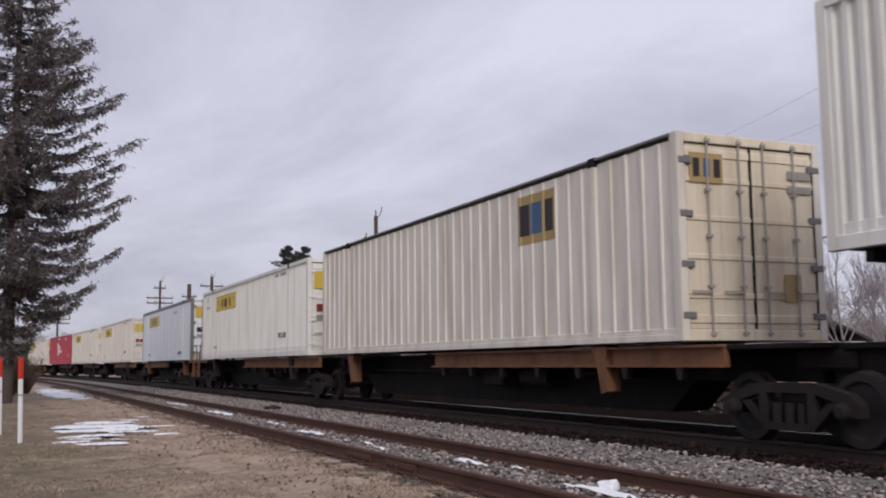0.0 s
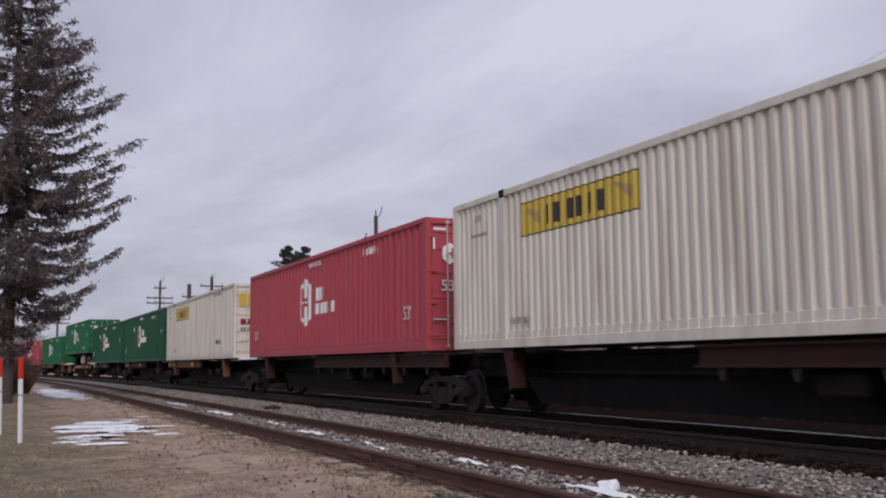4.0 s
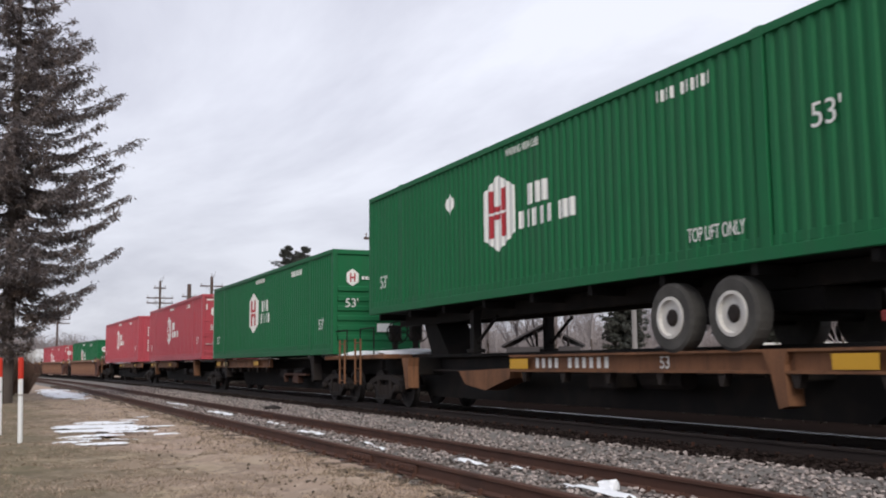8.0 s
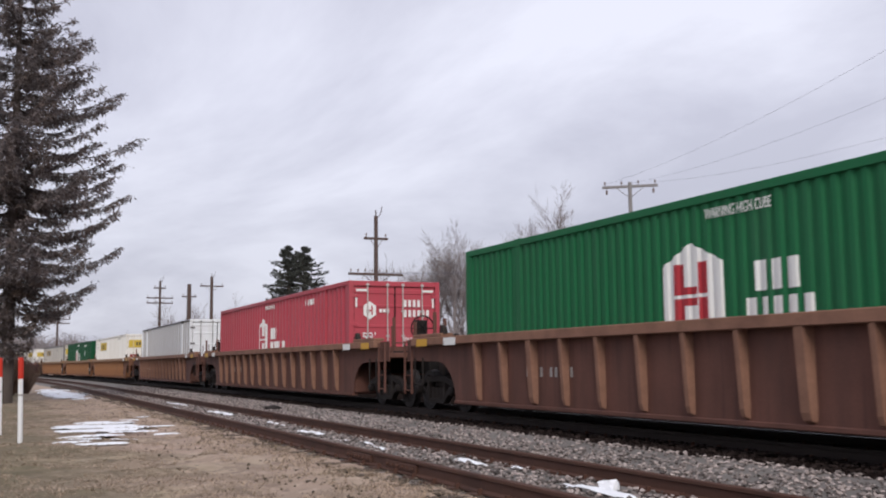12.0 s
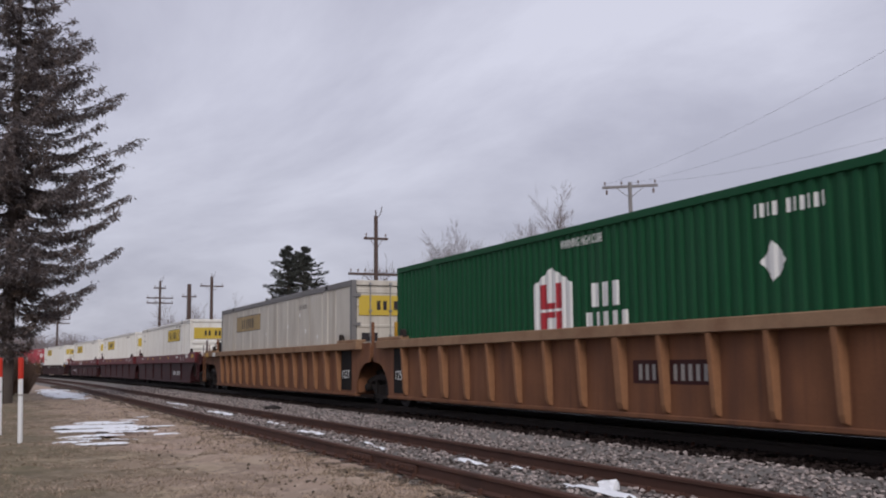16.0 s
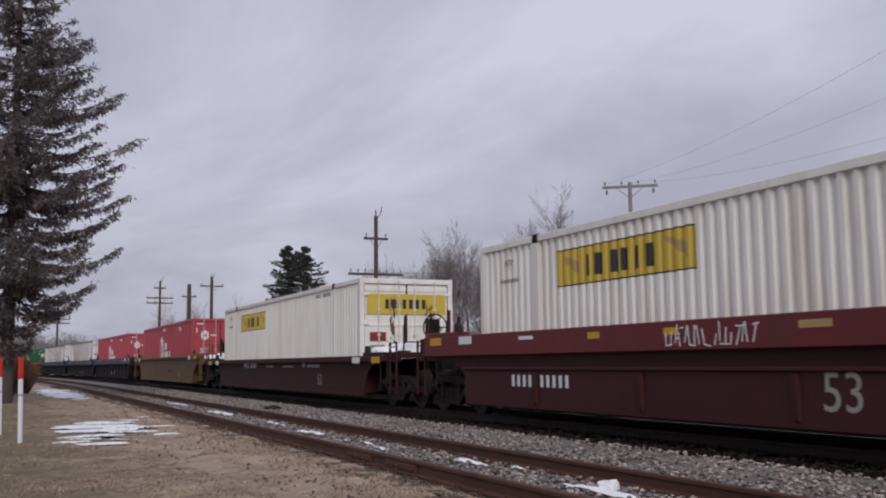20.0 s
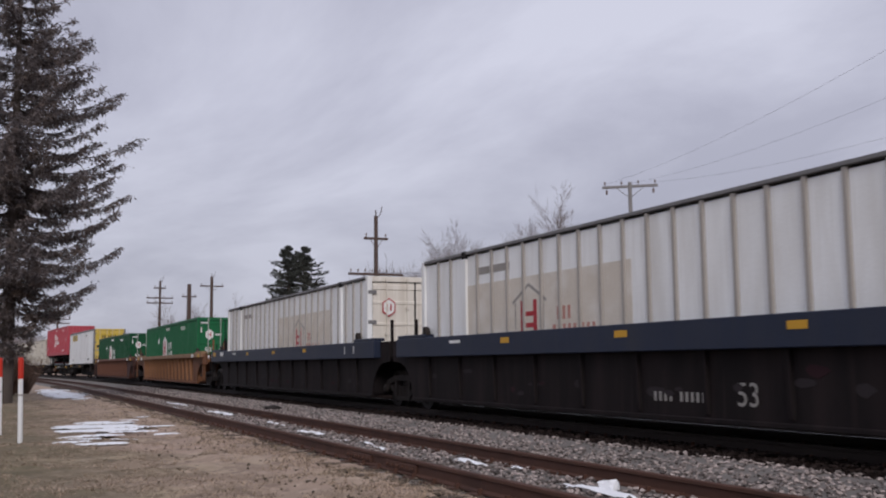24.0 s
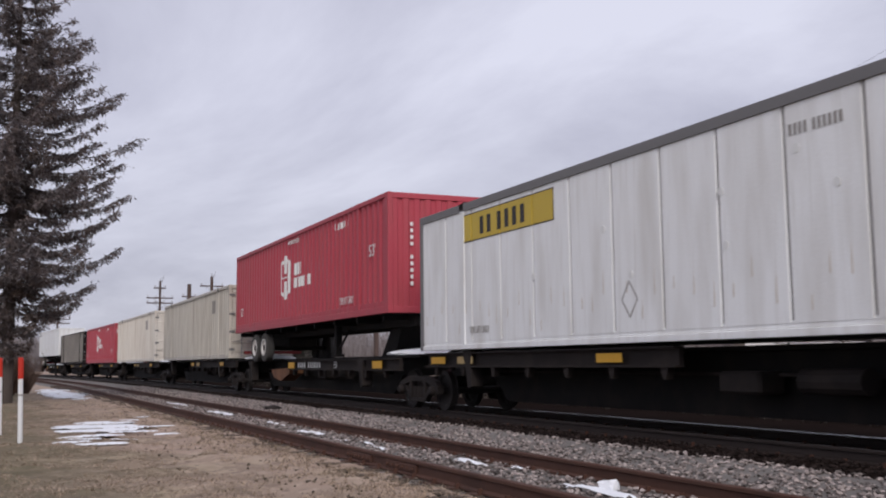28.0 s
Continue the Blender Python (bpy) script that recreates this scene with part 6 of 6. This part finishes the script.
    if marks == "dark":
        ink, at, pitch, size, low_z = "ink", 3.6, 0.12, 0.2, 0.66
        side_text("53", 0.4, "ink", car, 6.45, 0.5, face)
        part("mark_patch", Shape().box(7.4, 7.8, face - 0.001, face + 0.003, 0.35, 0.55), "umber", car, "dark painted square")
    if wall == "navy":  # dull blotches of old paint and road dirt
        rng = random.Random(int(-s))
        for k in range(16):
            bx, bz, bw, bh = rng.uniform(-7.6, 7.2), rng.uniform(0.2, 0.72), rng.uniform(0.15, 0.7), rng.uniform(0.06, 0.2)
            ring_ = [(bx + bw * (0.5 + 0.5 * math.cos(t * 0.7) * rng.uniform(0.6, 1.0)), bz + bh * (0.5 + 0.5 * math.sin(t * 0.7) * rng.uniform(0.6, 1.0))) for t in range(9)]
            part("grime_blotch", Shape().prism(ring_, face - 0.0005 - 0.0002 * k, face + 0.004, "y"), "blotch" if k % 4 else "blotchred", car, "dull blotch of old paint")
    if marks == "patch":
        for x0, x1 in ((1.25, 2.0), (2.1, 3.0)):
            part("mark_patch", Shape().box(x0, x1, face - 0.001, face + 0.003, 0.55, 0.88), "umber", car, "dark painted patch behind lettering")
        face -= 0.003
    for k in range(10):
        if k != 4 and marks != "bare":
            part("mark_bar", lambda: Shape().box(0, pitch * 0.45, -0.002, 0.002, 0, size), ink, car, "plain lettering bar", (at + k * pitch, face, low_z), key=("mbar", wall, marks))
    for k, (mx_, mw, mz) in enumerate(((-6.2, 0.5, 0.06), (-4.0, 0.32, 0.1), (-0.4 if wall == "navy" else -2.1, 0.32, 0.1), (0.4, 0.5, 0.09), (3.1, 0.32, 0.1), (5.6, 0.5, 0.07), (6.9, 0.05, 0.2), (7.6, 0.05, 0.2))):
        if band > 0.2 and not (wall == "navy" and k in (3, 5)):
            part("chord_mark", Shape().box(mx_, mx_ + mw, -1.506, -1.5025, top - 0.09 - mz, top - 0.09), "gold" if k == 3 else "caution" if k in (1, 2, 4) else "letter", car, "yellow marker film" if k in (1, 2, 3, 4) else "pale painted mark")
    if wall == "umber":
        for k, (mx_, mw, mz) in enumerate(((-1.2, 0.9, 0.06), (0.9, 1.2, 0.05), (3.1, 0.25, 0.14), (3.6, 1.2, 0.08))):
            part("side_mark", Shape().box(mx_, mx_ + mw, -1.341, -1.337, 0.78, 0.78 + mz), "faint", car, "pale painted mark shown as a bar")
    part("well_floor", Shape().box(-a, a, -1.25, 1.25, 0.1, 0.145), wall, car, "well floor")
    for sign, reach, end in ((-1, ra, rear), (1, rb, front)):
        x0, x1 = sorted((sign * a, sign * (reach - 0.05)))
        part("end_platform", Shape().box(x0, x1, -1.3, 1.3, 1.0, 1.12, 0.015), wall, car, "end platform")
        part("end_sill", Shape().box(*sorted((sign * (a - 0.3), sign * (reach + 0.1))), -0.35, 0.35, 0.62, 0.99, 0.02), "black", car)
        part("bulkhead", Shape().box(*sorted((sign * (a - 0.02), sign * (a + 0.08))), -1.3, 1.3, 0.15, top - 0.1), wall, car)
        if end[0] == "coupler":
            truck(car, sign * (reach - 0.95))
            coupler(car, sign * reach, sign)
            ladder(car, sign * (reach - 0.25), -1.42, wall, 0.2, 1.35)
            ladder(car, sign * (reach - 0.25), 1.42, wall, 0.2, 1.35)
            for k in (0, 1):
                part("chord_marker", lambda: Shape().box(-0.28, 0.28, -0.002, 0.002, top - 0.18, top - 0.03), "caution" if k else "letter", car, "yellow marker film" if k else "pale lettering shown as a bar", (sign * (reach - (1.2 if k else 2.6)), -1.5035, 0), key=("cmk", k, top))
            part("end_rail", lambda: Shape().tube((0, -1.2, 1.1), (0, -1.2, 1.75), 0.018, seg=6).tube((0, 1.2, 1.1), (0, 1.2, 1.75), 0.018, seg=6).tube((0, -1.2, 1.35), (0, 1.2, 1.35), 0.018, seg=6), wall, car, "end handrail", (sign * (reach - 0.15), 0, 0), key=("er", wall))
            end_posts(car, sign * (reach - 0.1), sign, wall)
            if sign > 0:
                hand_brake(car, sign * (reach - 0.45), -0.35, wall)
        elif sign > 0:
            truck(car, sign * (HX + end[1]))
            part("joint_casting", lambda: Shape().box(-0.5, 0.5, -0.45, 0.45, 0.72, 1.0, 0.05), "truck", car, "articulation casting", (sign * (HX + end[1]), 0, 0), key="jc")
            for k in (0, 1):
                part("stanchion", lambda: Shape().box(-0.032, 0.032, -0.032, 0.032, 1.12, 1.9, 0.006), "caution" if wall == "orange" and k else wall, car, "", (HX + end[1] - 0.55 + 0.3 * k, -1.1 + 0.5 * k, 0), key=("stn", k))
        if wall == "orange" and end[0] == "joint":
            xp = sign * (a - 0.75)
            part("end_panel", lambda: Shape().box(-0.4, 0.4, -1.347, -1.333, 0.2, top - band - 0.01), "black", car, "black painted end panel", (xp, 0, 0), key=("bp", top))
            side_text("125T", 0.3, "letter", car, xp - 0.34, 0.5, -1.35)
        if snow:
            for k, (dx, yy, rx, ry, rz) in enumerate(((0.3, -0.5, 0.55, 0.75, 0.22), (0.62, 0.25, 0.6, 0.8, 0.18), (0.85, -0.75, 0.3, 0.45, 0.24), (0.12, -1.0, 0.4, 0.3, 0.16))):
                part("snow", lump(rx, ry, rz * snow, s + k), "snow", car, "snow lying on the end platform", (sign * (a + (reach - a) * dx), yy, 1.125))
    return rides(car, s, DECK_Z)


def painted_scrawl(car):
    """Pale unreadable spray paint along the top chord, kept as plain bars."""
    rng = random.Random(9)
    for k in range(18):
        if k != 9:
            hgt, lean = rng.uniform(0.14, 0.27), rng.uniform(-14, 22)
            part("scrawl_bar", Shape().box(-0.009, 0.009, -0.002, 0.002, 0, hgt), "letter", car, "pale spray paint shown as a bar", pose(-2.05 + k * 0.1, -1.5045, 1.05 + rng.uniform(0, 0.06), 0, lean, 0))
            if k % 3 != 1:
                part("scrawl_bar", Shape().box(0, rng.uniform(0.07, 0.14), -0.002, 0.002, -0.009, 0.009), "letter", car, "pale spray paint shown as a bar", pose(-2.05 + k * 0.1, -1.5052, 1.05 + rng.choice((0.02, 0.12, 0.24)), 0, rng.uniform(-12, 12), 0))


def chassis(s, nose_front, label):
    """A road chassis riding on a platform: frame rails, landing legs, tandem wheels."""
    ch = thing("trailer_chassis", label, "trailer", group="road chassis")
    d = -1 if nose_front else 1
    for sg in (-1, 1):
        part("frame_rail", Shape().box(-HX + 0.2, HX - 0.2, *sorted((sg * 0.55, sg * 0.42)), 0.80, 1.09, 0.01), "black", ch, "long black frame rail")
    for k in range(9):
        part("cross_member", lambda: Shape().box(-0.06, 0.06, -1.2, 1.2, 0.94, 1.09, 0.01), "black", ch, "", (-HX + 0.5 + k * 1.88, 0, 0), key="cm")
    for k, wx in enumerate((d * 3.93, d * 5.2)):
        ax = part("axle", lambda: Shape().tube((0, -1.2, 0.47), (0, 1.2, 0.47), 0.07, seg=8), "black", ch, "", (wx, 0, 0), key="cax")
        for sg in (-1, 1):
            part("tyre", lambda: Shape().lathe([(0.28, -0.28), (0.44, -0.28), (0.485, -0.24), (0.485, -0.03), (0.44, 0.0), (0.3, 0.0), (0.28, -0.05)], seg=26), "tyre", ax, "dusty black tyre", pose(0, sg * 1.25, 0.49, 0, 0, 0 if sg > 0 else 180), key="tyre")
            part("hub", lambda: Shape().lathe([(0.13, -0.14), (0.12, -0.03), (0.09, -0.005), (0.05, 0.0)], seg=14), "truck", ax, "grimy wheel hub", pose(0, sg * 1.25, 0.49, 0, 0, 0 if sg > 0 else 180), key="hub")
            part("rim", lambda: Shape().lathe([(0.295, -0.04), (0.295, 0.012), (0.25, 0.014), (0.235, -0.05), (0.19, -0.13), (0.13, -0.135)], seg=22), "rim", ax, "dull white wheel rim", pose(0, sg * 1.25, 0.49, 0, 0, 0 if sg > 0 else 180), key="rim")
    part("bogie", Shape().box(d * 4.7 - 1.3, d * 4.7 + 1.3, -0.5, 0.5, 0.5, 0.81, 0.02), "black", ch, "sliding wheel bogie")
    for sg in (-1, 1):
        leg = part("landing_leg", lambda: Shape().box(-0.09, 0.09, -0.09, 0.09, 0.18, 0.96, 0.01).box(-0.16, 0.16, -0.14, 0.14, 0.10, 0.18, 0.01), "black", ch, "folded landing leg", (-d * 3.0, sg * 0.85, 0), key="leg")
        part("leg_brace", lambda: Shape().tube((0.1, 0, 0.3), (0.95, 0, 0.8), 0.035, seg=6), "black", leg, key="lb")
    part("hitch_stand", Shape().prism([(-d * 6.2, 0.0), (-d * 5.2, 0.0), (-d * 6.0, 0.82), (-d * 6.7, 0.82)], -0.4, 0.4, "y"), "black", ch, "collapsible hitch stand")
    part("under_ride", Shape().box(*sorted((d * 7.4, d * 7.5)), -1.1, 1.1, 0.3, 0.42, 0.01), "dustred", ch, "red rear bumper bar")
    return rides(ch, s, DECK_Z + 0.965)


# ---------------------------------------------------------------- the train
TXT = {
    "yj": "white corrugated freight container with a yellow side sign",
    "yp": "smooth pale panelled container with grey top rail and yellow sign",
    "hg": "green freight container with a white six-sided emblem",
    "hr": "red freight container with a white six-sided emblem",
    "post": "white container with outside posts and faded red emblem",
}
# front position at the start, load height class, wall kind, colour, leading end, label, extras
LOADS = [
    (7.75, "trailer", "corr", "white", "wall", "white corrugated container riding on a road chassis", {}),
    (-11.02, "spine", "rib", "cream", "door", "stained cream ribbed container with a gold sign", {"logo": "gold", "topmat": "greyrail", "endmat": "buff"}),
    (-28.65, "spine", "corr", "white", "door", TXT["yj"], {"logo": "yellow"}),
    (-47.75, "spine", "panel", "pale", "door", TXT["yp"], {"logo": "yellow_high", "topmat": "greyrail", "low": True}),
    (-68.75, "spine", "corr", "cream", "door", TXT["yj"], {"logo": "yellow"}),
    (-87.44, "spine", "corr", "cream", "door", TXT["yj"], {"logo": "yellow"}),
    (-105.0, "spine", "wave", "red", "door", TXT["hr"], {"logo": "hubred"}),
    (-123.82, "spine", "corr", "cream", "door", TXT["yj"], {"logo": "yellow"}),
    (-141.25, "spine", "rib", "dkgreen", "wall", "dark green ribbed container with a white and red emblem", {"logo": "hub"}),
    (-158.75, "spine", "rib", "dkgreen", "wall", "dark green ribbed container with a white and red emblem", {"logo": "hub"}),
    (-177.65, "trailer", "fine", "green", "door", "green container riding high on a road chassis", {"logo": "hub"}),
    (-196.7, "spine", "fine", "green", "ribs", TXT["hg"], {"logo": "hub", "dia": None}),
    (-215.4, "spine", "wave", "red", "door", TXT["hr"], {"logo": "hubred"}),
    (-236.23, "spine", "wave", "red", "wall", TXT["hr"], {"logo": "hubred"}),
    (-257.3, "well", "fine", "green", "ribs", "green container sunk in a brown well car", {"logo": "hub", "dia": None}),
    (-280.54, "well", "wave", "red", "door", "red container sunk in a brown well car", {"logo": "hubred"}),
    (-303.7, "well", "post", "pale", "door", "pale container with outside posts", {"topmat": "greyrail"}),
    (-327.0, "well", "corr", "white", "door", TXT["yj"], {"logo": "yellow"}),
    (-346.2, "well", "fine", "bottle", "wall", "green container sunk in an orange well car", {"logo": "hub", "dia": (12.2, 1.9)}),
    (-365.55, "well", "panel", "drab", "door", "dingy panelled container with grey top rail and yellow sign", {"logo": "yellow_high", "topmat": "greyrail", "low": True}),
    (-388.9, "well", "corr", "white", "ribs", TXT["yj"] + ", nose leading", {"logo": "yellow", "turned": True}),
    (-408.0, "well", "corr", "white", "door", TXT["yj"], {"logo": "yellow"}),
    (-427.1, "well", "corr", "white", "door", TXT["yj"], {"logo": "yellow"}),
    (-450.15, "well", "corr", "white", "door", TXT["yj"] + " and sooty doors", {"logo": "yellow"}),
    (-473.4, "well", "wave", "red", "door", "red container sunk in a brown well car", {"logo": "hubred"}),
    (-496.2, "well", "wave", "red", "door", "red container sunk in a dark well car", {"logo": "hubred"}),
    (-515.2, "well", "post", "clean", "door", TXT["post"], {"logo": "house", "topmat": "greyrail", "endmat": "cream", "shift": -5.2}),
    (-534.8, "well", "post", "clean", "door", TXT["post"], {"logo": "house", "topmat": "greyrail", "endmat": "cream"}),
    (-557.5, "well", "fine", "green", "door", "green container sunk in an orange well car", {"logo": "hub"}),
    (-580.9, "well", "fine", "bottle", "door", "green container sunk in a brown well car", {"logo": "hub"}),
    (-600.5, "spine", "panel", "clean", "door", "pale panelled container with a yellow door end", {"logo": "yellow_high", "topmat": "greyrail", "endmat": "yellow"}),
    (-618.6, "trailer_nose", "wave", "red", "wall", "red container riding high on a road chassis", {"logo": "hubred"}),
    (-636.0, "spine", "rib", "drab", "door", "grey-beige ribbed container with a dark marking panel", {"logo": "vent"}),
    (-655.8, "spine", "rib", "cream", "door", "cream ribbed container with a dark marking panel", {"logo": "vent"}),
    (-673.8, "spine", "wave", "red", "door", TXT["hr"], {"logo": "hubred"}),
    (-692.5, "spine", "post", "navy", "door", "dark sooty container on a low platform", {}),
    (-710.5, "trailer_nose", "panel", "clean", "wall", "white smooth-sided trailer riding high on a platform", {}),
]
BASE = {"spine": DECK_Z + 1.13, "well": DECK_Z + 0.148, "trailer": DECK_Z + 2.06, "trailer_nose": DECK_Z + 2.06}
protos = {}
for front, level, kind, colour, end, label, extra in LOADS:
    key = (kind, colour, end, label, tuple(sorted(extra.items())))
    if key in protos:
        co = copy_thing(protos[key], Matrix.Identity(4))
    else:
        co = protos[key] = container(kind, colour, end, label, **extra)
    rides(co, front - HX, BASE[level])
    if level.startswith("trailer"):
        chassis(front - HX, level.endswith("nose"), "black road chassis with tandem wheels on the platform")

COUPLED = {(2, 3), (10, 11), (13, 14), (14, 15), (15, 16), (16, 17), (19, 20), (22, 23), (23, 24), (24, 25), (27, 28), (28, 29), (29, 30)}
WELL = {
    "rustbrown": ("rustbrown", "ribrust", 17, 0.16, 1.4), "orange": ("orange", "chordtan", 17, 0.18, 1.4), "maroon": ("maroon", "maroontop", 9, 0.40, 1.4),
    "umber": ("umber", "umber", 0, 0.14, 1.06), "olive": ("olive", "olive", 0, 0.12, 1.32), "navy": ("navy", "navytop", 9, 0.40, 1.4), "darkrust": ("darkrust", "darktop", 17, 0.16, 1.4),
}
WELL_OF = {14: "rustbrown", 15: "rustbrown", 16: "rustbrown", 17: "orange", 18: "orange", 19: "orange", 20: "maroon", 21: "maroon", 22: "maroon",
           23: "umber", 24: "olive", 25: "navy", 26: "navy", 27: "navy", 28: "orange", 29: "darkrust"}
WELL_TEXT = {"rustbrown": "rust-brown ribbed well car", "darkrust": "dark rust-brown ribbed well car", "orange": "faded orange ribbed well car", "maroon": "maroon well car with a brighter top chord",
             "umber": "dark umber smooth-sided well car", "olive": "brown ochre smooth-sided well car with snow", "navy": "sooty black well car with a navy top chord"}
for i, (front, level, *_rest) in enumerate(LOADS):
    gap_f = LOADS[i - 1][0] - CL - front if i else 2.6
    gap_r = front - CL - LOADS[i + 1][0] if i + 1 < len(LOADS) else 2.0

    def end_of(pair, gap, leading):
        if pair in COUPLED:
            return ("coupler", gap / 2 - 0.02)
        return ("joint", gap * ((0.62 if leading else 0.38) if gap > 1.5 else (0.2 if leading else 0.8))) if level != "well" else ("joint", gap / 2)
    fr, re = end_of((i - 1, i), gap_f, True), end_of((i, i + 1), gap_r, False)
    if level == "well":
        w = WELL_OF[i]
        wc = well_car(front - HX, re, fr, WELL[w], WELL_TEXT[w], snow=1.0 if i in (22, 23, 24, 25, 28, 29) else 0.0, marks={17: "dark", 18: "patch", 19: "bare", 20: "lead", 21: "bare", 22: "ledge", 27: "bare", 28: "bare"}.get(i, ""))
        if i == 22:
            painted_scrawl(wc)
    else:
        beam = [(-8.0, 0.75)] if i in (3, 11) else [(-8.0, 0.7)] if i in (7, 8, 9, 12, 30) else [(-0.6, 8.7)] if i != 31 else [(-8.0, 0.7), (3.0, 8.3)]
        if level.startswith("trailer"):
            beam = [(-0.9, 8.4)]
        spine_car(front - HX, re, fr, beam, "umber" if i in (5, 6, 8, 9) else "tan" if i < 30 else "truck", "skeleton rail car with grimy dark brown side beams" if i in (5, 6, 8, 9) else "skeleton rail car with weathered tan side beams" if i < 30 else "skeleton rail car in sooty dark steel", trailer=level.startswith("trailer"))

motions()
